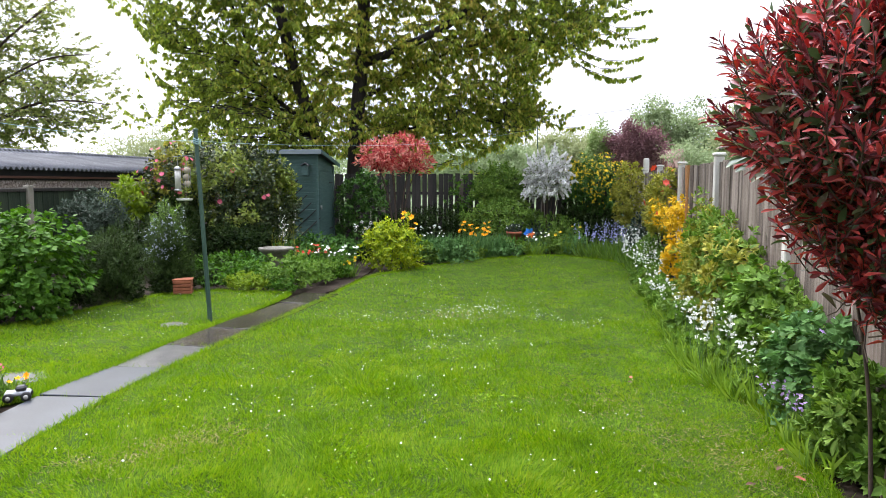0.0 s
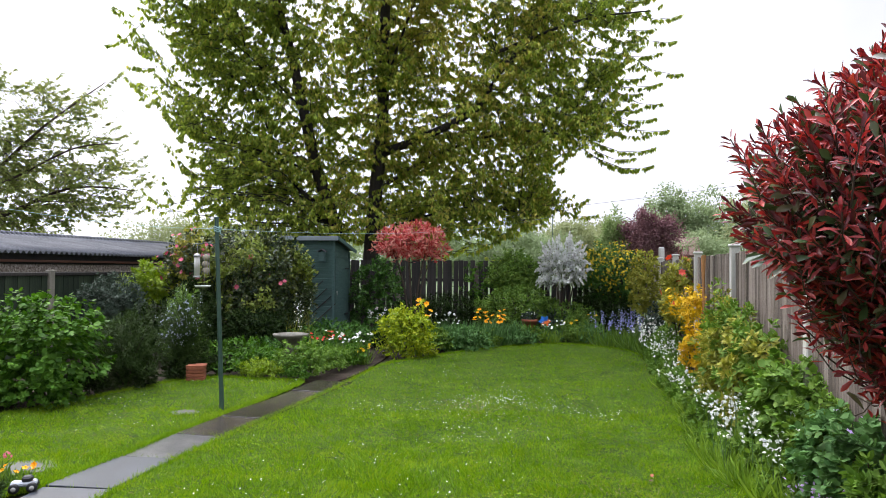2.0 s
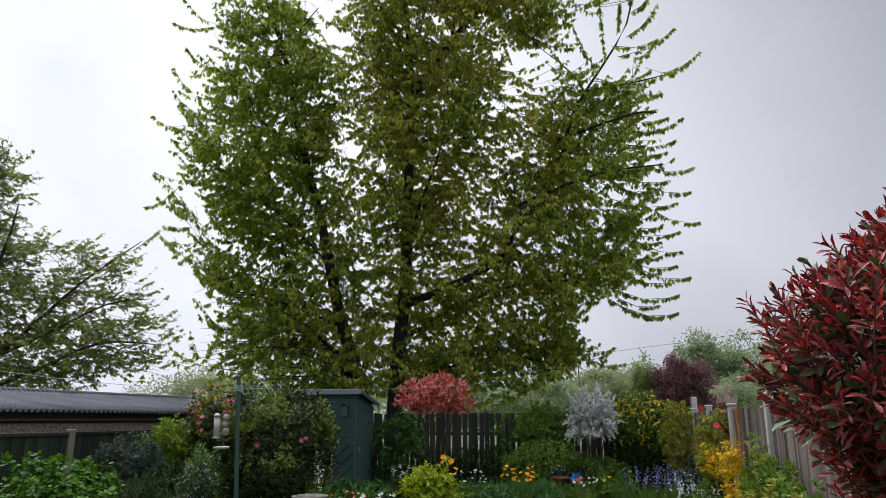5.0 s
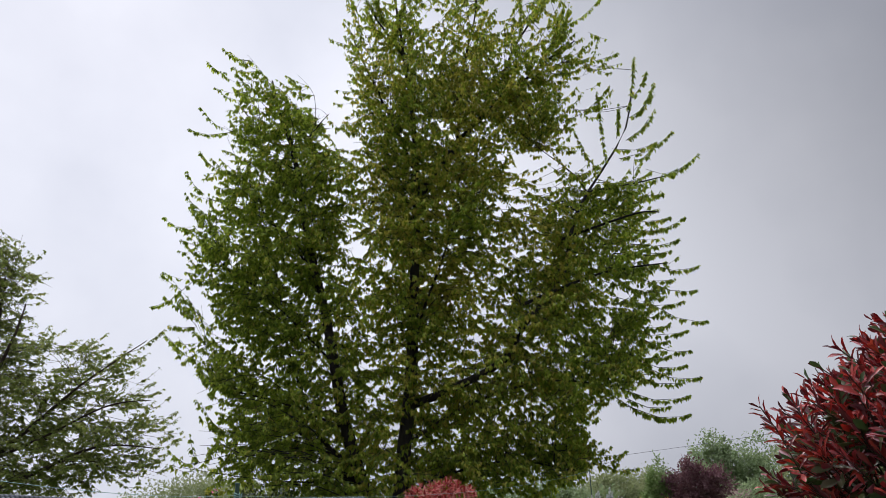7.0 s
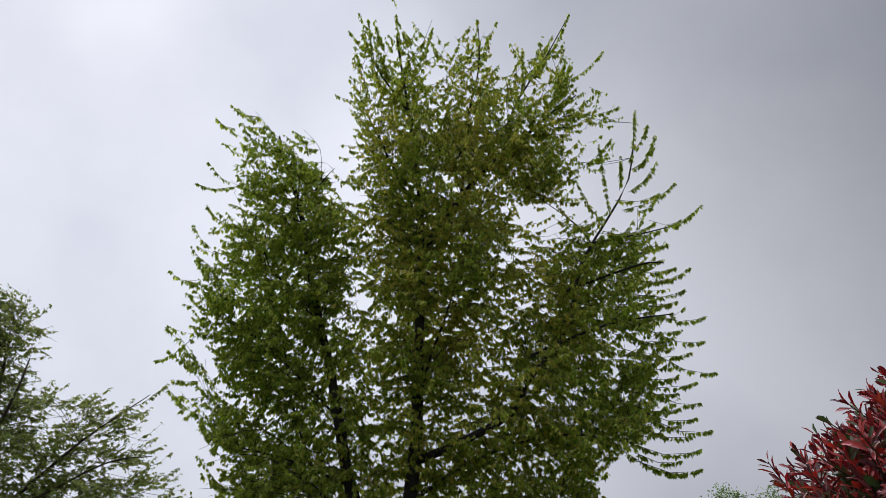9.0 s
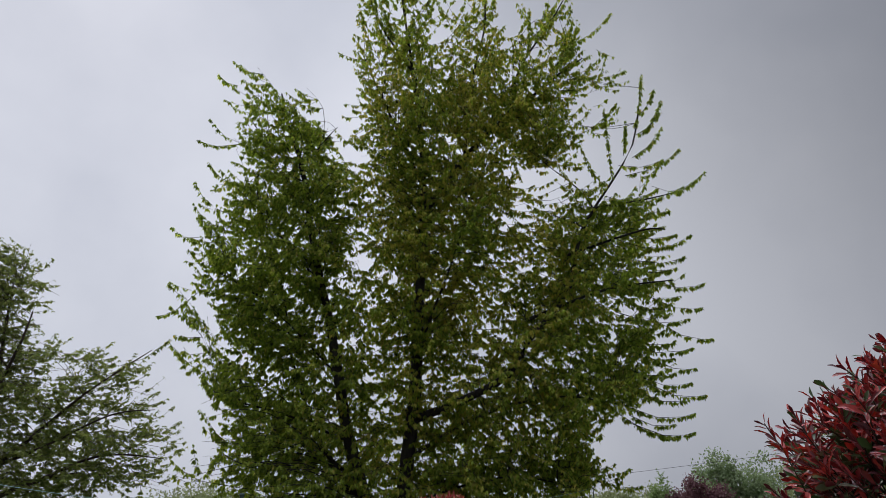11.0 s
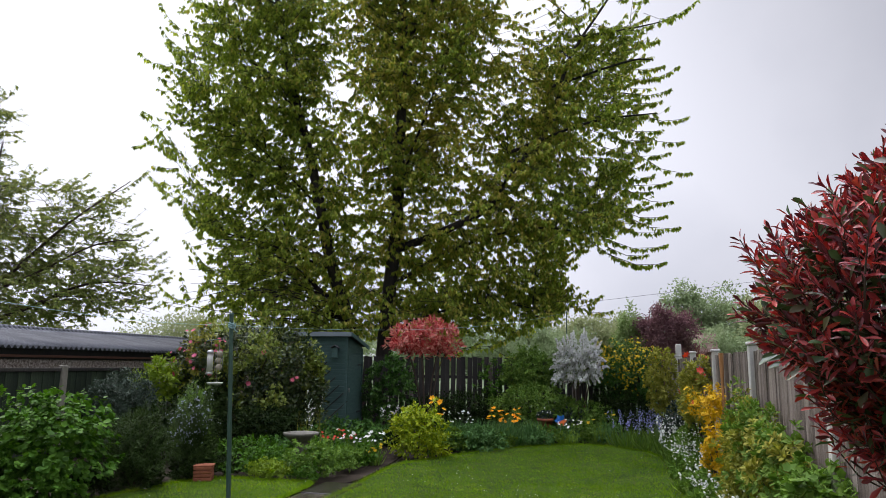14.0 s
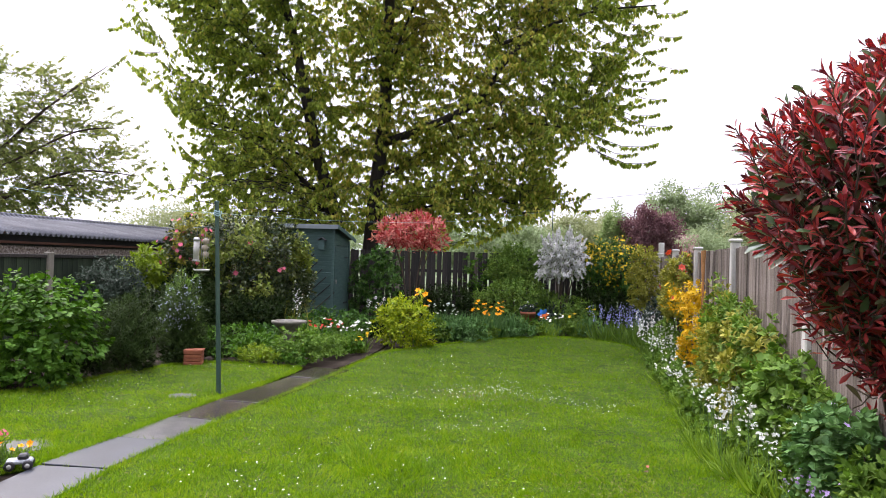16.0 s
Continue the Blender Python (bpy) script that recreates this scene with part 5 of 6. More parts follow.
# ---------------------------------------------------------------- far trees and roofs
def far_tree(name, label, at, rx, z0, z1, k, leaf, material, clumps=60, spread=0.16):
    r = root(name, at, label, "tree", "far trees")
    g = Geo()
    tube(g, [(0, 0, -0.2), (0.1, 0, z0 * 0.6 + 0.3), (0, 0, (z0 + z1) / 2)], [0.03 * z1, 0.022 * z1, 0.008 * z1], 7)
    part("trunk", g, BARK, r, smooth=True)
    k, leaf = int(k * 1.5), leaf * 0.72
    p, out = clumped(k, (rx, rx * 0.8), z0, z1, clumps * 2, spread * 0.75, 0.5, 0.24)
    way = out + rng.normal(size=p.shape)
    tagged(part("crown", leaf_geo(Geo(), p, way, out + 0.6 * rng.normal(size=p.shape) + [0, 0, 0.4], leaf * rng.uniform(0.6, 1.3, k), leaf * 0.6, KITE), material, r), kind="stuff")
    return r


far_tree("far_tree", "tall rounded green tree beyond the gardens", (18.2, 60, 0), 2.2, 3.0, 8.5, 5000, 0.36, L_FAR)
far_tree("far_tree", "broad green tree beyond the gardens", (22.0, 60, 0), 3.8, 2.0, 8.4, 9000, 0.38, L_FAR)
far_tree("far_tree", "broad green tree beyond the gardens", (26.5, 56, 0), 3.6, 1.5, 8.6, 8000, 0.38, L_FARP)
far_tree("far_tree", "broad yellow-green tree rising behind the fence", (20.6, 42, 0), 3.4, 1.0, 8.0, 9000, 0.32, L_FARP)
far_tree("copper_tree", "dark purple-leaved tree beyond the fence", (12.45, 45, 0), 1.85, 1.8, 5.4, 9000, 0.26, L_PURPLE)
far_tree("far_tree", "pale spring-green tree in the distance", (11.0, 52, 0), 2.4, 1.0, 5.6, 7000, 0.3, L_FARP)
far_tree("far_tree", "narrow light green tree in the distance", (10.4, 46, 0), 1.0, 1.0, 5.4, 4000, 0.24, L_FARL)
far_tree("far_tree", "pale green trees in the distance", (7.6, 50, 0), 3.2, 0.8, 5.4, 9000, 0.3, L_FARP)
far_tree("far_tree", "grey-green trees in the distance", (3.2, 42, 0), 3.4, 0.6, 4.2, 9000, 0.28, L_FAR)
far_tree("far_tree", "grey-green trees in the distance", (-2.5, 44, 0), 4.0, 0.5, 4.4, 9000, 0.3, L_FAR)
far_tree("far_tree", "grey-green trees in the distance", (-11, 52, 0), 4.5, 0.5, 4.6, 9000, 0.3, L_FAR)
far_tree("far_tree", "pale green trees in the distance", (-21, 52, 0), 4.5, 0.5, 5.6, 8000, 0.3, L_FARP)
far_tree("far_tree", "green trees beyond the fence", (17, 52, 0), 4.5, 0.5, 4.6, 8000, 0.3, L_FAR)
house = root("far_house", pose(15.0, 52, -0.6, 0, 0, -15), "brick house with a tiled roof far behind the trees", "house")
part("wall", box(5, 4, 3.6, 0.02, base=True), BRICKWALL, house)
rf = bmesh.new()
rv = [rf.verts.new(q) for q in ((-2.8, -2.3, 3.5), (2.8, -2.3, 3.5), (2.8, 2.3, 3.5), (-2.8, 2.3, 3.5), (-2.8, 0, 4.9), (2.8, 0, 4.9))]
for q in ((0, 1, 5, 4), (2, 3, 4, 5), (1, 2, 5), (3, 0, 4), (3, 2, 1, 0)):
    rf.faces.new([rv[i] for i in q])
part("roof", rf, ROOFTILE, house)
cord = root("cordyline", (8.2, 25.5, 0), "reddish spiky cordyline behind the fence", "plant")
g = Geo()
tube(g, [(0, 0, -0.05), (0, 0, 1.9)], [0.06, 0.05], 7)
part("stem", g, TWIG, cord)
k = 60
o = rand_dir(k)
o[:, 2] = np.abs(o[:, 2]) + 0.25
part("leaves", leaf_geo(Geo(), np.tile([0, 0, 1.85], (k, 1)), o, rand_dir(k), rng.uniform(0.6, 0.95, k), 0.06, STRAP), plain("cordyline_red", (0.16, 0.06, 0.05), 0.5), cord)


# ---------------------------------------------------------------- red photinia close by
pho = root("photinia_shrub", (2.32, 3.45, 0), "glossy red-leaved photinia shrub leaning over the border", "shrub")
# three rounded masses, with their shoots standing off them
rng = np.random.default_rng(21)
MASSES = [(np.array([-0.21, 0.05, 2.12]), np.array([0.65, 0.60, 0.56])), (np.array([0.10, 0.0, 2.50]), np.array([0.56, 0.55, 0.43])), (np.array([0.04, 0.05, 1.62]), np.array([0.56, 0.5, 0.52]))]
FENCE_SIDE = 0.10                                # the boards stand here, from the shrub's foot
stems = [[(0.02, 0.1, -0.05), (0.05, 0.08, 0.5), (-0.1, -0.05, 1.1), (-0.35, -0.1, 1.9)], [(0.06, 0.1, -0.05), (0.04, 0.05, 0.6), (0.0, 0, 1.3), (-0.1, -0.05, 2.6)],
         [(0.03, 0.05, -0.05), (0.0, 0.02, 0.6), (-0.1, -0.2, 1.2), (-0.5, -0.4, 1.9)], [(0.0, 0.15, -0.05), (-0.02, 0.2, 0.6), (-0.1, 0.3, 1.3), (-0.25, 0.4, 2.2)]]
for c in stems:
    part("stem", tube(Geo(), limb_points(c, 14), np.linspace(0.013, 0.005, 14), 7), TWIG, pho, smooth=True)


def off_mass(n, depth_lo, depth_hi):
    """Points on the masses' joint surface, at depths between the two, and their outward ways."""
    pts, outs = [], []
    for c, h in MASSES:
        d = rand_dir(n)
        f = 1 + 0.34 * np.array([noise.noise(q * 2.4 + c * 3) for q in d]) + 0.07 * rng.normal(size=n)
        f = np.clip(f, 0.7, 1.12)
        p = c + d * h * (f * rng.uniform(depth_lo, depth_hi, n))[:, None]
        keep = np.ones(n, bool)
        for c2, h2 in MASSES:
            if c2 is not c:
                keep &= np.linalg.norm((p - c2) / h2, axis=1) > 0.85 * depth_lo
        keep &= (p[:, 0] < FENCE_SIDE) | (p[:, 2] > 2.08)
        pts.append(p[keep])
        outs.append(d[keep])
    return np.concatenate(pts), np.concatenate(outs)


tips, outs = off_mass(400, 0.82, 1.06)
tall_, up_ = off_mass(110, 1.02, 1.15)               # strong young shoots that stand above the rest
tall_, up_ = tall_[up_[:, 2] > 0.25], up_[up_[:, 2] > 0.25]
tips, outs = np.concatenate([tips, tall_]), np.concatenate([outs, up_])
sg = Geo()
lp, lw, ln, ll = [], [], [], []
for tip, d in zip(tips, outs):
    rise = unit(d * [0.85, 0.85, 0.4] + [0, 0, 0.7] + rng.normal(size=3) * 0.25)
    b = tip - rise * rng.uniform(0.16, 0.26)
    tube(sg, [b - rise * 0.2 - d * 0.12, b, tip], [0.005, 0.004, 0.003], 4)
    k = rng.integers(10, 15)
    t = np.linspace(0.05, 1, k)[:, None]
    a = np.arange(k) * 2.4 + rng.uniform(0, 6.28)
    x = unit(np.cross(rise, rand_dir(1)[0]))
    y = np.cross(rise, x)
    side = np.cos(a)[:, None] * x + np.sin(a)[:, None] * y
    lp.append(b + (tip - b) * t + side * 0.004)
    lw.append(side * (0.95 - 0.65 * t) + rise * (0.25 + 0.75 * t) + rng.normal(size=(k, 3)) * 0.15 + [0, 0, -0.1])
    ln.append(rise - side * 0.5 + rng.normal(size=(k, 3)) * 0.25)
    ll.append(rng.uniform(0.062, 0.102, k) * (1.05 - 0.3 * t[:, 0] ** 4))
tagged(part("shoot_growth", sg, TWIG, pho), kind="stuff")
lp, lw, ln, ll = map(np.concatenate, (lp, lw, ln, ll))
order = np.argsort(lp[:, 1] + 0.25 * lp[:, 0])
near, rest = order[:300], order[300:]
old = rng.random(len(rest)) < 0.10
tagged(part("red_foliage", leaf_geo(Geo(), lp[rest][~old], lw[rest][~old], ln[rest][~old], ll[rest][~old], ll[rest][~old] * 0.26, PADDLE), L_PHOT, pho, smooth=True), kind="stuff")
tagged(part("green_foliage", leaf_geo(Geo(), lp[rest][old], lw[rest][old], ln[rest][old], ll[rest][old] * 1.2, ll[rest][old] * 0.45, PADDLE), L_PHOTG, pho, "older dark green leaves", smooth=True), kind="stuff")
q, d = off_mass(700, 0.45, 0.85)
kk = len(q)
tagged(part("inner_foliage", leaf_geo(Geo(), q, d + rand_dir(kk) + [0, 0, -0.2], rand_dir(kk), rng.uniform(0.08, 0.13, kk), 0.042, PADDLE), L_PHOTG, pho), kind="stuff")
q, d = off_mass(1100, 0.6, 0.95)
kk = len(q)
tagged(part("dense_red_foliage", leaf_geo(Geo(), q, d + 0.7 * rand_dir(kk) + [0, 0, 0.3], rand_dir(kk), rng.uniform(0.07, 0.11, kk), 0.028, PADDLE), L_PHOT, pho), kind="stuff")


def single_leaf(mat, name, slim):
    g = leaf_geo(Geo(), np.zeros((1, 3)), np.array([[0, 1.0, 0]]), np.array([[0, 0, 1.0]]), 1.0, slim, PADDLE)
    o = part(name, g, mat, smooth=True)
    me = o.data
    bpy.data.objects.remove(o)
    return me


def leaf_info_mat(name, colours, rough, spec):
    """As leaf_mat, with the colour by leaf object."""
    m = leaf_mat(name, colours, rough, 0.2, spec, gain=1.0)
    n, l = m.node_tree.nodes, m.node_tree.links
    info = n.new("ShaderNodeObjectInfo")
    for node in n:
        if node.type == "MATH" and node.inputs[0].is_linked and node.inputs[0].links[0].from_node.type == "NEW_GEOMETRY":
            l.new(info.outputs["Random"], node.inputs[0])
    return m


L_PHOTN = leaf_info_mat("photinia_near_leaf", PHOT, 0.30, 0.55)
leaf_kinds = [single_leaf(L_PHOTN, "leaf", s) for s in (0.23, 0.26, 0.30)]
for n, i in enumerate(near):
    y = Vector(lw[i]).normalized()
    z = Vector(ln[i])
    z = (z - z.dot(y) * y).normalized()
    x = y.cross(z)
    ob = new("leaf", leaf_kinds[n % 3])
    ob.parent = pho
    m = Matrix((x, y, z)).transposed().to_4x4() @ Matrix.Diagonal((ll[i], ll[i], ll[i], 1))
    ob.matrix_basis = Matrix.Translation(lp[i]) @ m


# ---------------------------------------------------------------- left bed
bush("currant_bush", "dense light green currant bush with lobed leaves", "shrub", (-5.45, 8.95, 0), (0.82, 0.8), 0.0, 1.42, 7000, (0.074, 0.074), LOBED5, L_CURR, rough=0.16, up=-0.4, droop=0.15, face_up=1.2, per=9)
bush("currant_bush", "dense light green currant bush with lobed leaves", "shrub", (-6.5, 8.5, 0), (0.85, 0.8), 0.0, 1.15, 5500, (0.074, 0.074), LOBED5, L_CURR, rough=0.16, up=-0.4, droop=0.15, face_up=1.2, per=9)
for x, y, rx, ry, h in ((-5.25, 8.4, 0.5, 0.32, 0.6), (-6.1, 7.85, 0.6, 0.32, 0.6), (-6.9, 7.4, 0.5, 0.35, 0.6)):
    bush("currant_bush", "low currant growth spilling onto the lawn's edge", "shrub", (x, y, 0), (rx, ry), 0.0, h, 1500, (0.056, 0.056), LOBED, L_CURR, stems=3, up=0.0, face_up=0.7)
bush("rosemary_bush", "dark upright rosemary bush", "shrub", (-4.85, 10.0, 0), (0.46, 0.42), 0.0, 1.1, 5200, (0.05, 0.008), SPIKE, L_ROSE, up=2.2, rough=0.22, wand=2.2, per=22, close=3.2)
bush("rosemary_bush", "rosemary bush with pale blue flowers", "shrub", (-4.42, 11.05, 0), (0.36, 0.36), 0.0, 1.25, 5200, (0.05, 0.007), SPIKE, L_ROSE, up=2.6, rough=0.28, wand=2.6, per=24, close=3.0, flowers=((F_ROSEM, 520, 0.013, 4),))
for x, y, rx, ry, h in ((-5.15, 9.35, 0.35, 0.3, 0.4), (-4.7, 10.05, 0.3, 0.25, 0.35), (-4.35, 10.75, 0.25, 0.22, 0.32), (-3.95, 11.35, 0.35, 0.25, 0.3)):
    bush("dark_edging", "dark low foliage at the lawn's edge", "plant", (x, y, 0), (rx, ry), 0.0, h, 900, (0.05, 0.02), KITE, L_SHADED, stems=0)
bush("lavender_bush", "feathery grey-green bush behind the rosemary", "shrub", (-4.75, 11.9, 0), (0.28, 0.28), 0.2, 1.36, 2600, (0.07, 0.01), SPIKE, L_HEBE, up=2.4, rough=0.25, wand=2.4, per=20)
bush("silver_shrub", "rounded grey-green shrub beside the fence", "shrub", (-6.75, 13.3, 0), (0.72, 0.55), 0.25, 1.62, 5200, (0.06, 0.024), KITE, L_SILVER)
bush("laurel_shrub", "bright yellow-green laurel shrub beside the fence", "shrub", (-6.35, 14.2, 0), (0.56, 0.5), 0.9, 1.86, 2600, (0.11, 0.042), BLADE, L_YELSH, up=0.9)
# near-black filler shrubs stand in for the shaded gaps between the plants
bush("dark_shrub", "near-black filler shrub for the shaded gap behind the rosemary", "shrub", (-5.35, 13.6, 0), (0.55, 0.4), 0.0, 1.45, 1700, (0.07, 0.03), KITE, L_SHADED)
bush("dark_shrub", "near-black filler shrub for the shaded gap by the fence", "shrub", (-5.6, 12.9, 0), (0.9, 0.6), 0.0, 1.1, 3000, (0.07, 0.03), KITE, L_SHADED)
cam_t = bush("camellia", "large camellia with glossy leaves and pink flowers", "shrub", (-4.75, 14.9, 0), (1.55, 0.85), 0.2, 2.66, 19000, (0.09, 0.046), BLADE, L_CAM, stems=9, stem_r=0.03, close=3.4, rough=0.11,
             flowers=((F_PINK, 14, 0.06, 9),), second=(0.36, L_CAMY))
bush("camellia", "camellia with pale young leaves and pink flowers", "shrub", (-3.78, 15.2, 0), (0.56, 0.45), 0.3, 2.22, 3400, (0.10, 0.048), BLADE, L_CAM, rough=0.2, per=10, stems=5, stem_r=0.02,
     flowers=((F_PINK, 5, 0.055, 9),), second=(0.5, L_CAMY))
bush("pink_camellia", "camellia branch heavy with pink blooms beside the garage", "shrub", (-5.62, 14.3, 0), (0.46, 0.4), 1.0, 2.48, 1800, (0.07, 0.034), BLADE, L_CAM, stems=5, flowers=((F_PINK, 34, 0.055, 9),), second=(0.4, L_AZ), rough=0.2)
# another filler: its dark leaves carry the shade under the camellia
bush("dark_shrub", "near-black filler shrub for the shade below the camellia", "shrub", (-4.2, 13.9, 0), (1.1, 0.5), 0.0, 0.95, 4200, (0.06, 0.03), KITE, L_SHADED)
bush("low_shrub", "low leafy green ground cover", "plant", (-3.85, 12.2, 0), (0.66, 0.4), 0.0, 0.52, 3400, (0.052, 0.046), LOBED, L_CURR, stems=0, up=0.0, face_up=0.9)
bush("low_shrub", "low leafy green ground cover", "plant", (-2.85, 12.6, 0), (0.6, 0.4), 0.0, 0.45, 2800, (0.05, 0.044), LOBED, L_CURR, stems=0, up=0.0, face_up=0.9)
bush("lime_clump", "fine lime-green clump at the lawn's edge", "plant", (-3.2, 11.1, 0), (0.34, 0.22), 0.0, 0.30, 1500, (0.035, 0.018), KITE, L_LIME, stems=0)
bush("leafy_clump", "pale green clump of divided leaves beside the path", "plant", (-2.5, 11.2, 0), (0.5, 0.36), 0.0, 0.60, 2200, (0.052, 0.05), LOBED, L_HYD, stems=0, up=0.1, face_up=0.8)
tuft("daffodil_clump", "clump of white and yellow daffodils beside the path", "flower", (-2.0, 12.9, 0), 0.36, 0.42, 260, 0.018, STRAP, L_MID, 0.5, (F_WHITE, 30, 0.036, 6, 0.52, "open"))
tuft("wallflower_clump", "clump of orange-red wallflowers", "flower", (-2.45, 13.0, 0), 0.3, 0.36, 240, 0.022, STRAP, L_MID, 0.6, (F_RED, 20, 0.034, 5, 0.5, "open"))
tuft("daffodil", "yellow daffodils at the path's edge", "flower", (-1.75, 12.7, 0), 0.16, 0.3, 70, 0.016, STRAP, L_MID, 0.5, (F_YELLOW, 6, 0.045, 6, 0.33, "open"))

for x, y, rx, ry, h, m in ((-2.3, 13.35, 0.45, 0.35, 0.55, L_CURR), (-1.95, 12.5, 0.3, 0.35, 0.36, L_CURR), (-2.9, 13.5, 0.5, 0.35, 0.62, L_IVY), (-3.5, 13.0, 0.5, 0.35, 0.5, L_IVY), (-2.75, 14.5, 0.6, 0.5, 0.7, L_IVY), (-2.2, 15.4, 0.45, 0.6, 0.6, L_IVY)):
    bush("low_shrub", "low leafy green ground cover", "plant", (x, y, 0), (rx, ry), 0.0, h, 1400, (0.06, 0.05), LOBED, m, stems=0, up=0.0, face_up=0.9, rough=0.18)
for x, y, rx, ry, h, m in ((-3.65, 11.25, 0.34, 0.24, 0.3, L_CURR), (-2.95, 10.98, 0.3, 0.2, 0.24, L_LIME), (-2.55, 10.9, 0.24, 0.2, 0.3, L_CURR), (-3.3, 11.6, 0.4, 0.3, 0.4, L_CURR), (-2.1, 11.9, 0.25, 0.4, 0.4, L_HYD)):
    bush("edging_plant", "small leafy plant at the bed's edge", "plant", (x, y, 0), (rx, ry), 0.0, h, 700, (0.045, 0.035), LOBED, m, stems=0, up=0.0, face_up=0.9, rough=0.2)
bird = root("stone_trough", (-2.98, 12.3, 0), "round weathered stone bowl on a squat foot", "bird bath")
part("bowl", lathe([(0.0, 0.40), (0.17, 0.42), (0.25, 0.49), (0.305, 0.54), (0.315, 0.575), (0.285, 0.58), (0.25, 0.545), (0.2, 0.51), (0.0, 0.50)], 26), STONE, bird, smooth=True)
part("foot", lathe([(0.0, -0.03), (0.2, -0.03), (0.2, 0.04), (0.12, 0.1), (0.11, 0.34), (0.18, 0.42)], 18), STONE, bird, smooth=True)
tuft("twiggy_plant", "pale twiggy plant with small white flowers", "plant", (-2.95, 12.85, 0), 0.2, 1.0, 26, 0.012, STRAP, L_AZ, 0.3, (F_SPIR, 7, 0.02, 5, 1.15, "spike"))

pl = root("terracotta_planter", pose(-4.06, 10.7, 0, 0, 0, 12), "square slatted terracotta planter at the lawn's edge", "planter")
for i in range(4):
    part("slat", box(0.27, 0.025, 0.045, 0.005, at=(0, -0.12, 0.03 + 0.054 * i)), TERRA, pl)
    part("side_slat", box(0.025, 0.215, 0.045, 0.005, at=(0.122, 0, 0.03 + 0.054 * i)), TERRA, pl)
    part("side_slat", box(0.025, 0.215, 0.045, 0.005, at=(-0.122, 0, 0.03 + 0.054 * i)), TERRA, pl)
part("inner_box", box(0.215, 0.20, 0.20, 0.005, base=True), TERRA, pl)
part("rim", box(0.29, 0.26, 0.022, 0.005, at=(0, 0, 0.225)), TERRA, pl)

# ---------------------------------------------------------------- washing line post and feeders
pole = root("clothes_post", pose(-2.905, 8.5, 0, 0, -2.6, 0), "slim green steel clothes post standing in the lawn", "clothes post")
part("shaft", tube(Geo(), [(0, 0, -0.1), (0, 0, 0.8), (0, 0, 2.36)], [0.03, 0.027, 0.025], 14), POLEPAINT, pole, smooth=True)
part("cap", tube(Geo(), [(0, 0, 2.355), (0, 0, 2.375), (0, 0, 2.38)], [0.031, 0.031, 0.01], 14), POLEPAINT, pole, smooth=True)
kn = Geo()
for z in (2.20, 2.225, 2.25):
    a = np.linspace(0, 6.28, 12)
    tube(kn, np.stack([0.031 * np.cos(a), 0.031 * np.sin(a), z + 0.01 * np.sin(a * 2)], -1), np.full(12, 0.008), 5)
tube(kn, [(0.03, -0.02, 2.22), (0.07, -0.03, 2.25), (0.05, -0.03, 2.17), (0.09, -0.03, 2.14)], [0.006] * 4, 5)
part("cord_knot", kn, ROPE, pole, "turquoise cord wound round the post")
hk = Geo()
tube(hk, [(0, 0.0, 2.02), (-0.12, 0, 2.06), (-0.30, 0, 2.05), (-0.31, 0, 2.0)], [0.006] * 4, 6)
part("bracket", hk, POLEPAINT, pole)


def line_curve(a, b, sag, n=40):
    t = np.linspace(0, 1, n)[:, None]
    return np.array(a) * (1 - t) + np.array(b) * t - np.array([0, 0, 1]) * sag * 4 * t * (1 - t)


far_post = root("clothes_post", (2.6, 19.2, 0), "slim green steel clothes post beside the fence", "clothes post")
part("shaft", tube(Geo(), [(0, 0, -0.1), (0, 0, 3.28)], [0.016, 0.012], 12), POLEPAINT, far_post, smooth=True)
tagged(part("washing_line", tube(Geo(), line_curve((-3.0, 8.5, 2.225), (2.6, 19.2, 3.25), 0.22), np.full(40, 0.0022), 5), ROPE), "thin turquoise washing line strung across the garden", "washing line")
tagged(part("washing_line", tube(Geo(), line_curve((-3.02, 8.5, 2.23), (-3.9, 1.0, 2.55), 0.20), np.full(40, 0.0022), 5), ROPE), "thin washing line running to the far side", "washing line")
left_post = root("clothes_post", (-3.9, 1.0, 0), "slim green steel clothes post beside the fence", "clothes post")
part("shaft", tube(Geo(), [(0, 0, -0.1), (0, 0, 2.58)], [0.027, 0.025], 12), POLEPAINT, left_post, smooth=True)

fd = root("seed_feeder", (-3.245, 8.5, 1.62), "white plastic tube seed feeder hanging from the post", "bird feeder")
part("tube", lathe([(0.0, 0.02), (0.036, 0.02), (0.036, 0.26), (0.0, 0.26)], 14), PLASTIC_W, fd, smooth=True)
part("lid", lathe([(0.0, 0.30), (0.03, 0.295), (0.045, 0.27), (0.045, 0.255), (0.0, 0.255)], 14), METAL, fd, smooth=True)
part("base", lathe([(0.0, 0.0), (0.045, 0.0), (0.045, 0.02), (0.0, 0.025)], 14), METAL, fd, smooth=True)
for z in (0.08, 0.17):
    part("perch", tube(Geo(), [(-0.075, 0, z), (0.075, 0, z)], [0.004, 0.004], 6), BLACK, fd)
part("hanger", tube(Geo(), [(0, 0, 0.29), (0.0, 0, 0.41)], [0.003, 0.003], 5), METAL, fd)
ff = root("fat_ball_feeder", (-3.125, 8.47, 1.66), "wire feeder holding a stack of suet balls", "bird feeder")
for i in range(3):
    part("suet_ball", lathe([(0.0, 0.0), (0.03, 0.01), (0.042, 0.04), (0.03, 0.07), (0.0, 0.08)], 12), SEEDFAT, ff, origin=(0.004 * (-1) ** i, 0, 0.01 + 0.08 * i), smooth=True)
wg = Geo()
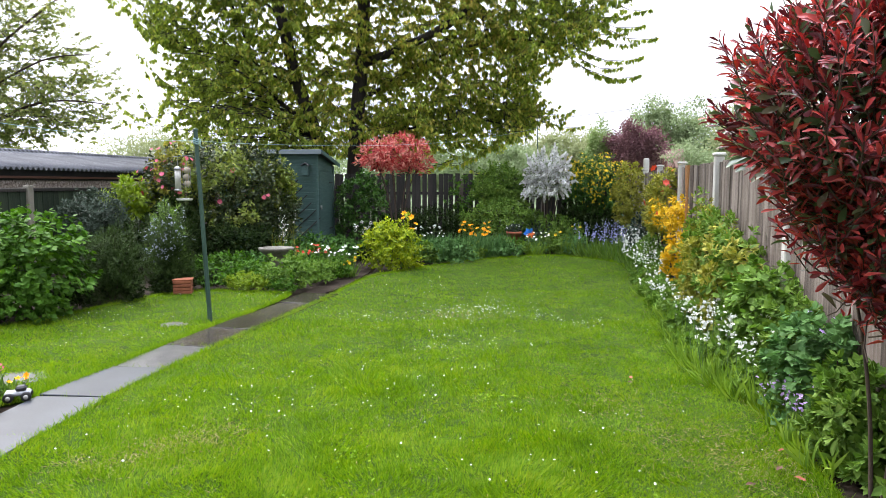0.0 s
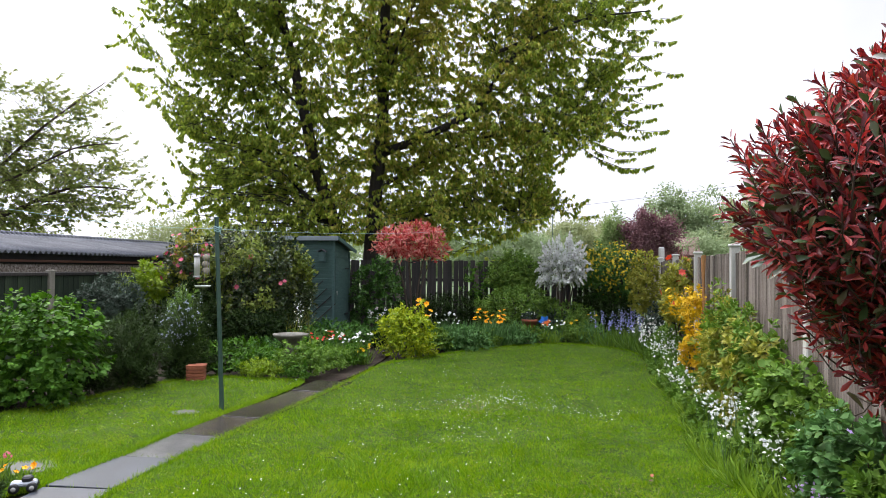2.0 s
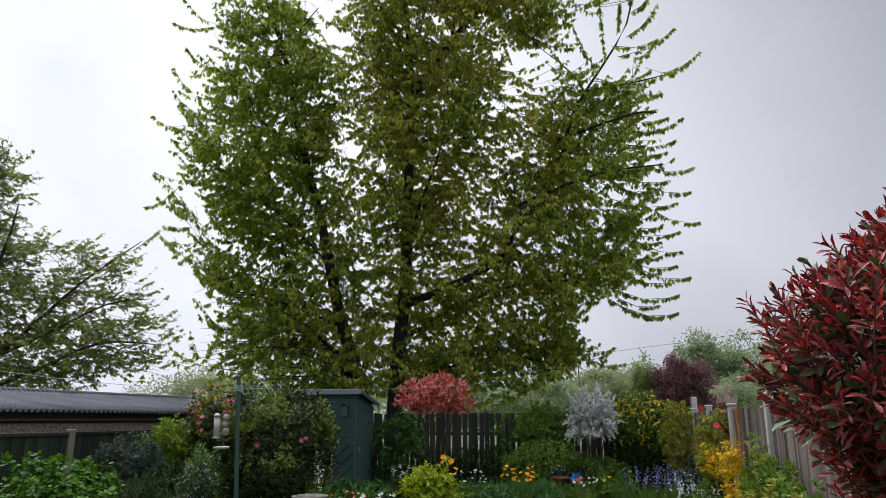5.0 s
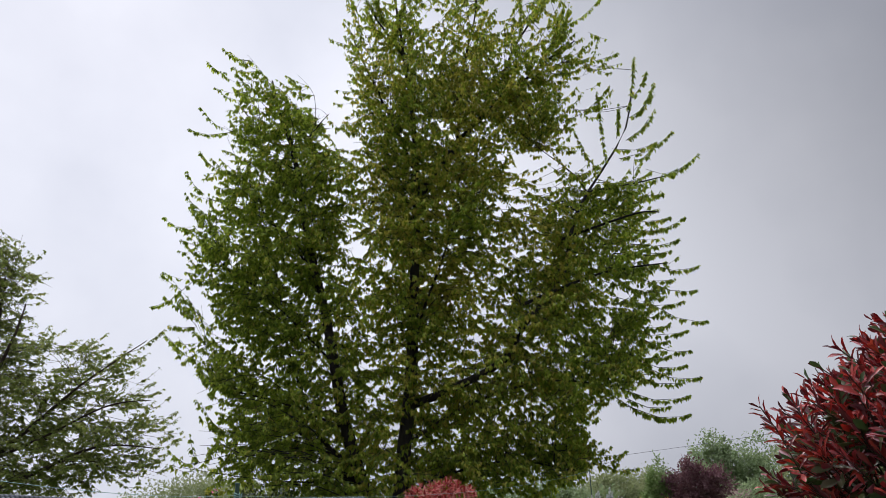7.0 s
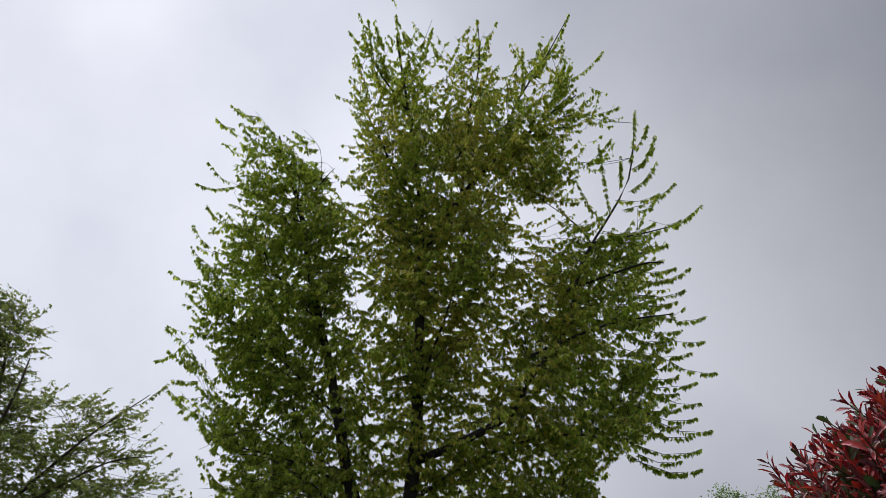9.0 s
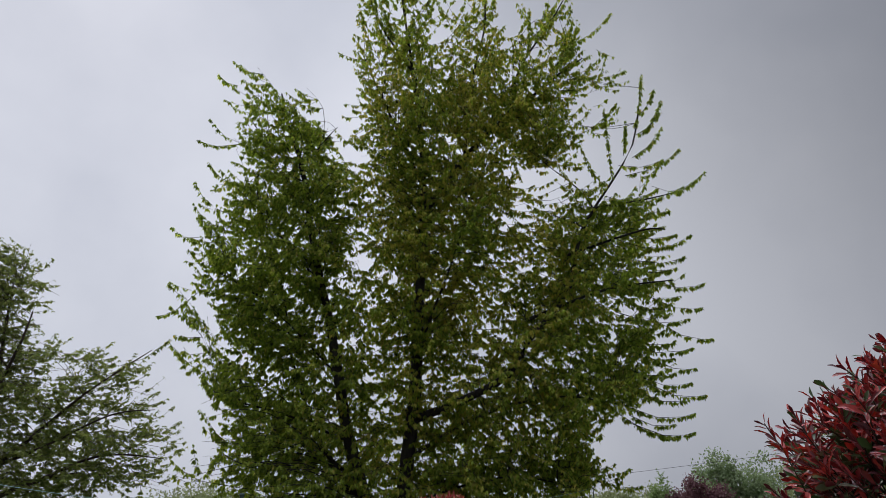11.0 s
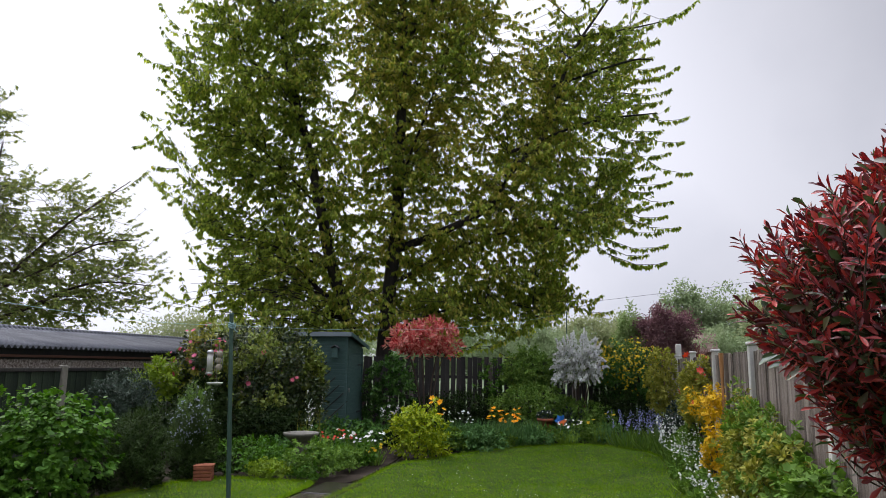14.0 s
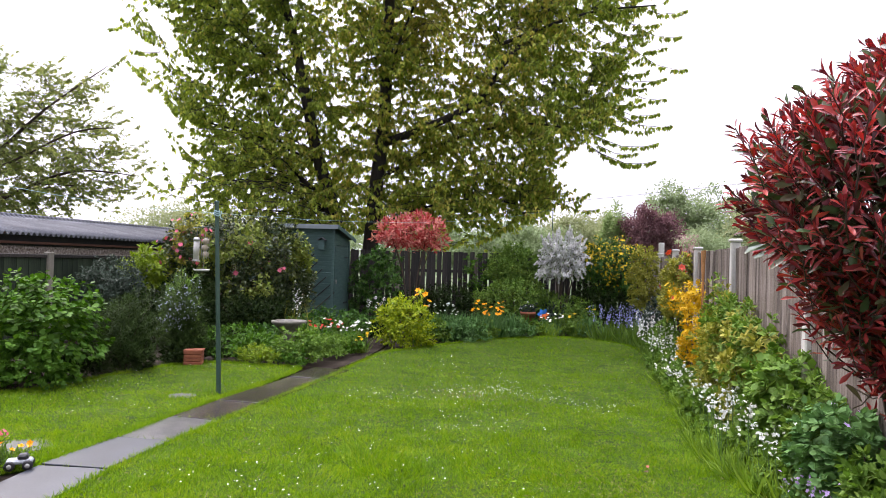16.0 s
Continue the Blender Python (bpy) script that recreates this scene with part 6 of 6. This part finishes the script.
for i in range(8):
    a = i * math.pi / 4
    tube(wg, [(0.047 * math.cos(a), 0.047 * math.sin(a), 0), (0.047 * math.cos(a), 0.047 * math.sin(a), 0.26)], [0.002, 0.002], 4)
part("cage", wg, METAL, ff)
part("hanger", tube(Geo(), [(0, 0, 0.25), (0, 0, 0.38)], [0.003, 0.003], 5), METAL, ff)
ft = root("feeder_tray", (-3.17, 8.5, 1.50), "shallow hanging tray below the feeders", "bird feeder")
part("tray", lathe([(0.0, 0.0), (0.085, 0.0), (0.10, 0.025), (0.094, 0.025), (0.08, 0.008), (0.0, 0.008)], 18), PLASTIC_W, ft, smooth=True)
part("hanger", tube(Geo(), [(0.02, 0, 0.005), (0.02, 0, 0.18)], [0.002, 0.002], 5), METAL, ft)

# ---------------------------------------------------------------- back bed
st = bush("standard_photinia", "clipped round-headed photinia with pink-red leaves on bare stems", "tree", (-1.06, 16.0, 0), (0.84, 0.7), 1.95, 2.84, 3000, (0.13, 0.042), BLADE, L_PHOTFAR, stems=0, up=1.0, rough=0.17, close=2.4)
for i in range(7):
    a = i * 0.9
    part("stem", tube(Geo(), limb_points([(0.05 * math.cos(a), 0.05 * math.sin(a), -0.05), (0.12 * math.cos(a), 0.1 * math.sin(a), 0.8), (0.28 * math.cos(a), 0.2 * math.sin(a), 1.6), (0.6 * math.cos(a), 0.4 * math.sin(a), 2.4)], 12), np.linspace(0.024, 0.010, 12), 6), TWIG, st, smooth=True)
bush("golden_shrub", "compact golden-variegated euonymus shrub at the lawn's edge", "shrub", (-1.02, 13.75, 0), (0.52, 0.44), 0.0, 1.0, 2600, (0.075, 0.036), BLADE, L_GOLD, rough=0.22, up=0.4, close=2.6, per=9)
bush("ground_cover", "low blue-green leafy ground cover along the lawn", "plant", (0.0, 15.1, 0), (0.75, 0.45), 0.0, 0.52, 3000, (0.06, 0.05), LOBED, L_BLUEG, stems=0, face_up=0.8)
bush("ground_cover", "low blue-green leafy ground cover along the lawn", "plant", (1.15, 16.3, 0), (0.7, 0.4), 0.0, 0.40, 2200, (0.06, 0.05), LOBED, L_BLUEG, stems=0, face_up=0.8)
tuft("daffodil_clump", "tall clump of orange-yellow daffodils in the back bed", "flower", (0.72, 16.0, 0), 0.34, 0.62, 380, 0.020, STRAP, L_BLUEG, 0.45, (F_ORANGE, 24, 0.062, 6, 0.74, "open"))
tuft("narcissus_clump", "clump of strap leaves with white narcissi", "flower", (-0.35, 15.9, 0), 0.34, 0.6, 260, 0.018, STRAP, L_BLUEG, 0.45, (F_WHITE, 22, 0.035, 6, 0.68, "open"))
tuft("daffodil_clump", "orange daffodils beside the golden shrub", "flower", (-0.85, 14.4, 0), 0.22, 0.6, 90, 0.018, STRAP, L_MID, 0.4, (F_ORANGE, 5, 0.075, 6, 1.0, "open"))
tuft("allium_clump", "pale seed heads on thin stalks in the shade", "flower", (-1.75, 15.6, 0), 0.4, 0.55, 160, 0.014, STRAP, L_SHADED, 0.5, (F_SPIR, 16, 0.022, 5, 0.8, "ball"))
tuft("iris_leaves", "upright blue-green iris leaves", "plant", (0.2, 15.6, 0), 0.4, 0.62, 240, 0.026, STRAP, L_BLUEG, 0.35)
tuft("snowdrop_clump", "small clump with white flowers at the lawn's edge", "flower", (2.25, 16.8, 0), 0.3, 0.38, 240, 0.014, STRAP, L_STRAP, 0.6, (F_WHITE, 16, 0.035, 5, 0.5, "open"))
tuft("tulip_clump", "green clump with small yellow tulips", "flower", (3.0, 16.9, 0), 0.34, 0.46, 260, 0.022, STRAP, L_MID, 0.5, (F_YELLOW, 5, 0.05, 6, 0.62, "open"))
bush("hebe", "wide dense green hebe mound", "shrub", (1.55, 17.9, 0), (1.05, 0.7), 0.15, 1.36, 8000, (0.09, 0.034), KITE, L_HEBE, rough=0.10)
bush("hebe", "low spreading green hebe mound", "shrub", (2.75, 17.7, 0), (0.85, 0.6), 0.0, 0.95, 6000, (0.075, 0.03), KITE, L_HEBE, rough=0.08)
bush("choisya", "rounded yellow-green shrub against the back fence", "shrub", (1.5, 18.85, 0), (0.7, 0.5), 0.9, 2.3, 3600, (0.07, 0.030), KITE, L_HEBE, rough=0.12, close=3.4)
bush("dark_hedge", "dark hedge plants below the back fence", "hedge", (-0.3, 18.5, 0), (1.5, 0.5), 0.0, 1.15, 6000, (0.06, 0.03), KITE, L_SHADED)
bush("ivy_shrub", "dark green ivy-clad shrub beside the shed", "shrub", (-2.2, 18.7, 0), (0.72, 0.5), 0.0, 2.05, 5200, (0.08, 0.06), LOBED, L_IVY)
bush("ivy_shrub", "bright green climber over the back fence", "shrub", (0.55, 19.2, 0), (0.5, 0.25), 0.5, 1.95, 420, (0.09, 0.05), KITE, L_CURR, close=0.8)

sp = root("spirea", (2.68, 17.9, 0), "arching spirea shrub covered in grey-white blossom", "shrub")
bg1, fl, lf = Geo(), Geo(), Geo()
for i in range(9):                               # main stems
    a = rng.uniform(0, 6.28)
    tube(bg1, limb_points([(0.06 * math.cos(a), 0.06 * math.sin(a), -0.03), (0.2 * math.cos(a), 0.2 * math.sin(a), 0.9), (0.4 * math.cos(a), 0.35 * math.sin(a), 1.8)], 8), np.linspace(0.018, 0.008, 8), 5)
for i in range(230):                             # plumes: upright at the top, arching over and hanging at the sides
    d = rand_dir(1)[0]
    d[2] = abs(d[2]) * 1.3 - 0.55
    d = unit(d)
    c0 = np.array([0, 0, 1.75]) + d * [0.48, 0.42, 0.62] * rng.uniform(0.6, 1.15)
    way = unit(d * [0.8, 0.8, 0.5] + [0, 0, 0.9 * d[2] + 0.4] + 0.45 * rng.normal(size=3))
    length = rng.uniform(0.14, 0.36)
    c = limb_points([c0 - way * 0.3, c0, c0 + way * length * 0.6, c0 + way * length - [0, 0, 0.10 if d[2] < 0.4 else -0.03]], 8)
    tube(bg1, c, np.linspace(0.007, 0.002, 8), 4)
    k = int(115 * length / 0.25)
    s_ = rng.uniform(0.15, 1.0, k) * 7
    ii = np.minimum(s_.astype(int), 6)
    p = c[ii] + (c[ii + 1] - c[ii]) * (s_ - ii)[:, None] + rng.normal(size=(k, 3)) * (0.034 * (1.15 - s_ / 7))[:, None]
    flower_geo(fl, p, rand_dir(k) + [0, -0.3, 0.5], rng.uniform(0.016, 0.028, k), 3, wide=1.1)
    p = c[ii[:14]] + rng.normal(size=(14, 3)) * 0.06
    leaf_geo(lf, p, rand_dir(14), rand_dir(14), 0.055, 0.022, KITE)
tagged(part("branchwork", bg1, TWIG, sp), kind="stuff")
tagged(part("blossom", fl, F_SPIR, sp), kind="stuff")
tagged(part("foliage", lf, L_MID, sp), kind="stuff")

bush("berberis", "tall dark-stemmed berberis with yellow flowers in the corner", "shrub", (4.15, 18.5, 0), (0.85, 0.6), 0.6, 2.5, 6000, (0.055, 0.026), KITE, L_IVY, rough=0.17, flowers=((F_YELLOW, 900, 0.026, 4),))
bush("berberis", "yellow-flowered berberis beside the spirea", "shrub", (3.5, 18.9, 0), (0.4, 0.4), 1.2, 2.42, 1500, (0.055, 0.026), KITE, L_IVY, rough=0.2, flowers=((F_YELLOW, 520, 0.027, 4),))
bush("dark_shrub", "dark evergreen shrub filling the back corner", "shrub", (3.8, 18.2, 0), (1.0, 0.5), 0.0, 1.3, 4800, (0.06, 0.028), KITE, L_SHADED)
bush("climbing_rose", "tall light green climbing rose against the fence", "shrub", (4.45, 16.6, 0), (0.38, 0.35), 0.5, 2.25, 1700, (0.075, 0.034), KITE, L_AZ, stems=7)

pot = root("terracotta_pot", (1.78, 17.25, 0), "round terracotta pot with a small plant", "plant pot")
part("pot_body", lathe([(0.0, 0.22), (0.13, 0.22), (0.185, 0.46), (0.20, 0.46), (0.205, 0.53), (0.18, 0.53), (0.175, 0.47), (0.0, 0.47)], 22), TERRA, pot, smooth=True)
part("stand", box(0.3, 0.3, 0.25, 0.01, at=(0, 0, -0.03), base=True), STONE, pot)
bush("pot_plant", "small grey-green plant with white flowers in the pot", "plant", (1.78, 17.25, 0.46), (0.2, 0.18), 0.0, 0.28, 420, (0.04, 0.018), KITE, L_SILVER, stems=0, flowers=((F_WHITE, 14, 0.025, 5),))
wm = root("toy_windmill", (2.12, 17.0, 0), "blue and orange toy windmill on a stick", "garden ornament")
part("stick", tube(Geo(), [(0, 0, -0.05), (0, 0, 0.5)], [0.006, 0.006], 6), PLASTIC_W, wm)
for i in range(6):
    a = i * math.pi / 3
    g = leaf_geo(Geo(), np.array([[0, -0.02, 0.5]]), np.array([[math.cos(a), -0.2, math.sin(a)]]), np.array([[0.3, -1.0, 0.2]]), 0.15, 0.11, BLADE)
    part("sail", g, plain("blue_sail", (0.03, 0.2, 0.62)) if i in (1, 2, 3) else plain("orange_sail", (0.75, 0.16, 0.03)), wm)

# ---------------------------------------------------------------- right border
for x, y, rx, ry, h, m in ((-0.45, 14.75, 0.4, 0.3, 0.5, L_MID), (0.55, 15.7, 0.4, 0.3, 0.42, L_MID), (1.6, 16.65, 0.5, 0.3, 0.42, L_MID), (2.2, 16.95, 0.45, 0.3, 0.4, L_BLUEG), (2.75, 16.95, 0.4, 0.3, 0.5, L_MID), (3.3, 16.75, 0.4, 0.35, 0.5, L_BLUEG), (2.3, 17.5, 0.6, 0.35, 0.75, L_SILVER)):
    bush("ground_cover", "low green leafy ground cover along the lawn", "plant", (x, y, 0), (rx, ry), 0.0, h, 1500, (0.06, 0.05), LOBED, m, stems=0, face_up=0.8, rough=0.18)
for x, y in ((-0.15, 15.35), (0.95, 16.2), (1.35, 16.45)):
    tuft("iris_leaves", "upright blue-green iris leaves", "plant", (x, y, 0), 0.36, 0.56, 150, 0.028, STRAP, L_BLUEG, 0.5)
for x, y, s in ((3.45, 16.2, 1.0), (3.85, 15.6, 0.9), (4.15, 16.3, 1.1)):
    tuft("bluebell_clump", "clump of blue bluebells in the far border", "flower", (x, y, 0), 0.36 * s, 0.5, 110, 0.024, STRAP, L_MID, 0.7, (F_BLUE, 16, 0.024, 5, 0.74 * s, "spike"), "bluebells")
for x, y, s in ((4.05, 14.8, 1.0), (3.95, 14.0, 0.9), (4.25, 13.4, 1.0), (3.75, 12.8, 0.85), (3.62, 12.0, 0.8)):
    tuft("white_bluebell_clump", "clump of white bluebells along the border", "flower", (x, y, 0), 0.34 * s, 0.45, 120, 0.024, STRAP, L_MID, 0.7, (F_WHITE, 17, 0.026, 5, 0.66 * s, "spike"), "white bluebells")
bush("border_shrub", "pale leafy shrub with small cream flowers", "shrub", (4.45, 14.9, 0), (0.42, 0.5), 0.1, 1.15, 1500, (0.06, 0.03), KITE, L_SILVER, flowers=((F_WHITE, 60, 0.02, 5),))
bush("border_shrub", "leafy green border plant", "plant", (4.05, 13.0, 0), (0.4, 0.7), 0.0, 0.75, 1900, (0.08, 0.04), BLADE, L_MID)
az = bush("golden_azalea", "golden-yellow azalea in full leaf and flower", "shrub", (3.86, 11.3, 0), (0.46, 0.42), 0.92, 1.46, 900, (0.06, 0.026), KITE, L_AZGOLD, rough=0.3, per=10, stems=6, close=1.3, flowers=((F_YELLOW, 110, 0.034, 5),))
bush("golden_azalea", "lower golden-yellow azalea branches", "shrub", (3.62, 10.75, 0), (0.19, 0.24), 0.05, 1.05, 420, (0.06, 0.028), KITE, L_AZGOLD, rough=0.3, per=9, stems=3, close=1.4, flowers=((F_YELLOW, 70, 0.034, 5),))
bush("pieris", "upright pieris with orange-red young leaves by the fence", "shrub", (4.05, 12.6, 0), (0.30, 0.3), 0.6, 1.95, 1100, (0.085, 0.028), BLADE, L_AZ, stems=5, up=0.8, flowers=((F_RED, 14, 0.07, 6),))
bush("pieris", "upright pieris with orange-red young leaves by the fence", "shrub", (4.35, 14.2, 0), (0.22, 0.25), 0.6, 1.75, 600, (0.08, 0.028), BLADE, L_AZ, stems=4, up=0.8, flowers=((F_RED, 6, 0.05, 6),))
bush("spiraea_shrub", "bronze-green leafy shrub against the board fence", "shrub", (3.34, 8.75, 0), (0.2, 0.45), 0.05, 1.5, 3200, (0.07, 0.028), BLADE, L_AZ, up=0.7, rough=0.18, second=(0.2, L_MID))
bush("spiraea_shrub", "bronze-green leafy shrub against the board fence", "shrub", (3.08, 7.9, 0), (0.27, 0.65), 0.0, 1.46, 2800, (0.07, 0.032), BLADE, L_AZ, up=0.5, rough=0.2, second=(0.3, L_MID))
bush("spiraea_shrub", "bronze and mid-green leafy shrub against the board fence", "shrub", (2.93, 6.9, 0), (0.27, 0.5), 0.0, 1.28, 1800, (0.075, 0.042), BLADE, L_AZ, rough=0.2, second=(0.5, L_MID))
bush("border_shrub", "leafy green plant filling the border by the fence", "plant", (2.74, 5.3, 0), (0.22, 0.4), 0.0, 0.9, 1400, (0.06, 0.05), LOBED, L_MID, close=3.0, rough=0.2)
bush("border_shrub", "leafy green plant filling the border by the fence", "plant", (2.52, 4.2, 0), (0.2, 0.4), 0.0, 0.66, 900, (0.06, 0.05), LOBED, L_HYD, close=3.0, rough=0.2)
bush("hydrangea", "broad-leaved hydrangea beside the fence", "shrub", (2.83, 6.0, 0), (0.28, 0.62), 0.0, 1.04, 2000, (0.066, 0.062), LOBED5, L_HYD, close=2.6, up=-0.2, face_up=1.1, rough=0.16, per=8)
for x, y, s in ((2.66, 7.5, 0.9), (2.5, 6.75, 1.05), (2.42, 6.25, 1.0), (2.46, 5.8, 1.1), (2.55, 5.35, 1.0), (2.62, 6.5, 1.1)):
    tuft("white_bluebell_clump", "clump of white bluebells along the border", "flower", (x, y, 0), 0.26 * s, 0.30, 110, 0.016, STRAP, L_STRAP, 1.0, (F_WHITE, 8, 0.021, 5, 0.56 * s, "spike"), "white bluebells")
for x, y, s in ((3.2, 10.4, 0.9), (3.1, 9.6, 0.9), (2.85, 8.6, 0.8)):
    tuft("white_bluebell_clump", "clump of white bluebells along the border", "flower", (x, y, 0), 0.24 * s, 0.28, 110, 0.016, STRAP, L_STRAP, 0.9, (F_WHITE, 9, 0.023, 5, 0.46 * s, "spike"), "white bluebells")
for x, y, s in ((2.45, 5.9, 1.0), (2.42, 5.4, 1.1), (2.5, 5.0, 1.0), (2.35, 4.4, 0.9), (2.3, 4.0, 1.0), (2.6, 3.9, 1.0)):
    tuft("bluebell_leaves", "arching clump of bright strap leaves at the border's edge", "plant", (x, y, 0), 0.17 * s, 0.25 * s, 46, 0.02, STRAP, L_STRAP, 0.9, group="strap-leaved clumps")
bush("geranium", "mound of round blue-green hardy geranium leaves", "plant", (2.60, 4.75, 0), (0.28, 0.46), 0.0, 0.84, 1500, (0.06, 0.062), LOBED5, L_BLUEG, stems=5, up=-0.2, face_up=1.1, close=3.2, per=9, flowers=((F_PURP, 5, 0.025, 5),))
for x, y in ((2.38, 4.75), (2.55, 4.5), (2.32, 4.35)):
    tuft("mauve_bluebell_clump", "few mauve bluebells at the border's edge", "flower", (x, y, 0), 0.1, 0.26, 16, 0.016, STRAP, L_STRAP, 0.8, (F_PURP, 3, 0.018, 5, 0.42, "spike"), "mauve bluebells")
bush("border_leaves", "broad dark green leaves at the front of the border", "plant", (2.48, 4.05, 0), (0.24, 0.34), 0.0, 0.46, 900, (0.085, 0.032), BLADE, L_MID, stems=0)
for x, y, rx, ry, h, m in ((2.72, 7.5, 0.22, 0.35, 0.42, L_HYD), (2.9, 8.5, 0.22, 0.4, 0.4, L_MID), (3.15, 9.7, 0.22, 0.5, 0.42, L_HYD), (3.4, 11.0, 0.2, 0.5, 0.4, L_MID), (3.7, 12.4, 0.25, 0.5, 0.45, L_HYD), (3.95, 13.8, 0.25, 0.5, 0.45, L_MID), (2.62, 6.2, 0.22, 0.4, 0.4, L_MID), (2.56, 5.3, 0.2, 0.4, 0.34, L_MID), (2.72, 5.9, 0.25, 0.5, 0.5, L_HYD), (2.45, 4.6, 0.14, 0.3, 0.24, L_MID), (2.5, 3.75, 0.22, 0.4, 0.28, L_HYD), (2.48, 6.6, 0.14, 0.4, 0.24, L_HYD), (2.62, 7.6, 0.15, 0.45, 0.26, L_MID), (2.86, 8.9, 0.15, 0.5, 0.28, L_HYD), (3.12, 10.2, 0.15, 0.5, 0.28, L_MID), (3.42, 11.7, 0.18, 0.6, 0.3, L_HYD)):
    bush("border_foliage", "low mixed green foliage along the border's edge", "plant", (x, y, 0), (rx, ry), 0.0, h, 700, (0.07, 0.05), LOBED, m, stems=0, face_up=0.8)
can = root("cane_trellis", Matrix.Translation((right_x(10.9) - 0.07, 10.9, 0)) @ TURN, "orange-brown fan trellis leaning on the board fence", "trellis")
for s in (-1, 1):
    for i in range(3):
        part("cane", tube(Geo(), [(0, s * 0.35 - 0.1 * i * s, 0.0), (0, -s * 0.2 + 0.12 * i * s, 2.0)], [0.010, 0.008], 6), CANE, can)

# ---------------------------------------------------------------- flower patch and toy beside the path
toy = root("toy_truck", pose(-3.36, 5.33, 0, 0, 0, 24) @ Matrix.Scale(0.82, 4), "small white and black toy truck at the path's edge", "toy")
part("body", box(0.22, 0.11, 0.045, 0.014, at=(0, 0, 0.075)), plain("silver_toy_plastic", (0.42, 0.44, 0.48)), toy)
part("cab", box(0.09, 0.10, 0.055, 0.016, at=(0.03, 0, 0.115)), BLACK, toy)
for x in (-0.075, 0.075):
    for y in (-0.068, 0.068):
        w = part("wheel", lathe([(0.0, -0.02), (0.035, -0.02), (0.046, -0.012), (0.046, 0.012), (0.035, 0.02), (0.0, 0.02)], 16), BLACK, toy, origin=pose(x, y, 0.046, 90, 0, 0), smooth=True)
        part("hub", lathe([(0.0, -0.023), (0.022, -0.023), (0.022, 0.023), (0.0, 0.023)], 12), PLASTIC_W, w)
tuft("tulip", "pink tulip in a patch beside the path", "flower", (-3.62, 5.55, 0), 0.05, 0.22, 9, 0.035, STRAP, L_MID, 0.5, (F_PINK, 1, 0.018, 6, 0.30, "ball"))
tuft("orange_primula", "orange flowers beside the toy truck", "flower", (-3.52, 5.5, 0), 0.1, 0.12, 40, 0.03, STRAP, L_MID, 0.8, (F_ORANGE, 8, 0.03, 5, 0.16, "open"))
tuft("pansy_patch", "mixed small flowers beside the path", "flower", (-3.85, 5.35, 0), 0.28, 0.26, 240, 0.02, STRAP, L_MID, 0.6, (F_YELLOW, 2, 0.022, 5, 0.42, "open"))
bush("moss_clump", "low dark tufted plant beside the path", "plant", (-3.52, 5.0, 0), (0.2, 0.22), 0.0, 0.18, 900, (0.03, 0.008), SPIKE, L_ROSE, stems=0, up=1.0)
tagged(part("telephone_wire", tube(Geo(), line_curve((-6.0, 40, 4.1), (30.0, 40, 8.9), 0.35), np.full(40, 0.009), 5), BLACK), "thin dark overhead wire beyond the gardens", "wire")

# ---------------------------------------------------------------- fallen leaves and weeds
for i, (x, y, rz) in enumerate(((1.55, 5.7, 20), (1.62, 5.82, 80), (1.95, 3.9, 40), (2.05, 3.75, 130), (1.75, 3.72, 200), (2.1, 4.2, 10))):
    g = leaf_geo(Geo(), np.zeros((1, 3)), np.array([[1.0, 0, 0.1]]), np.array([[0.1, 0.2, 1.0]]), 0.075, 0.034, BLADE)
    tagged(part("fallen_leaf", g, RUSTWOOD if i % 2 == 0 else TERRA, origin=pose(x, y, 0.035, 6, -5, rz)), "curled brown fallen leaf lying on the lawn", "leaf", "fallen leaves")
for i in range(3, 9):
    a = PATH_MID[i]
    k = 46
    p0 = np.stack([a[0] + rng.uniform(-0.26, 0.26, k), a[1] + rng.normal(size=k) * 0.008, np.full(k, -0.03)], -1)
    g = leaf_geo(Geo(), p0, rng.normal(size=(k, 3)) * [0.7, 0.7, 0] + [0, 0, 1], rand_dir(k), rng.uniform(0.045, 0.095, k), 0.008, SPIKE)
    tagged(part("joint_weed", g, GRASS), "grass sprouting from a joint between slabs", "weed", kind="stuff")
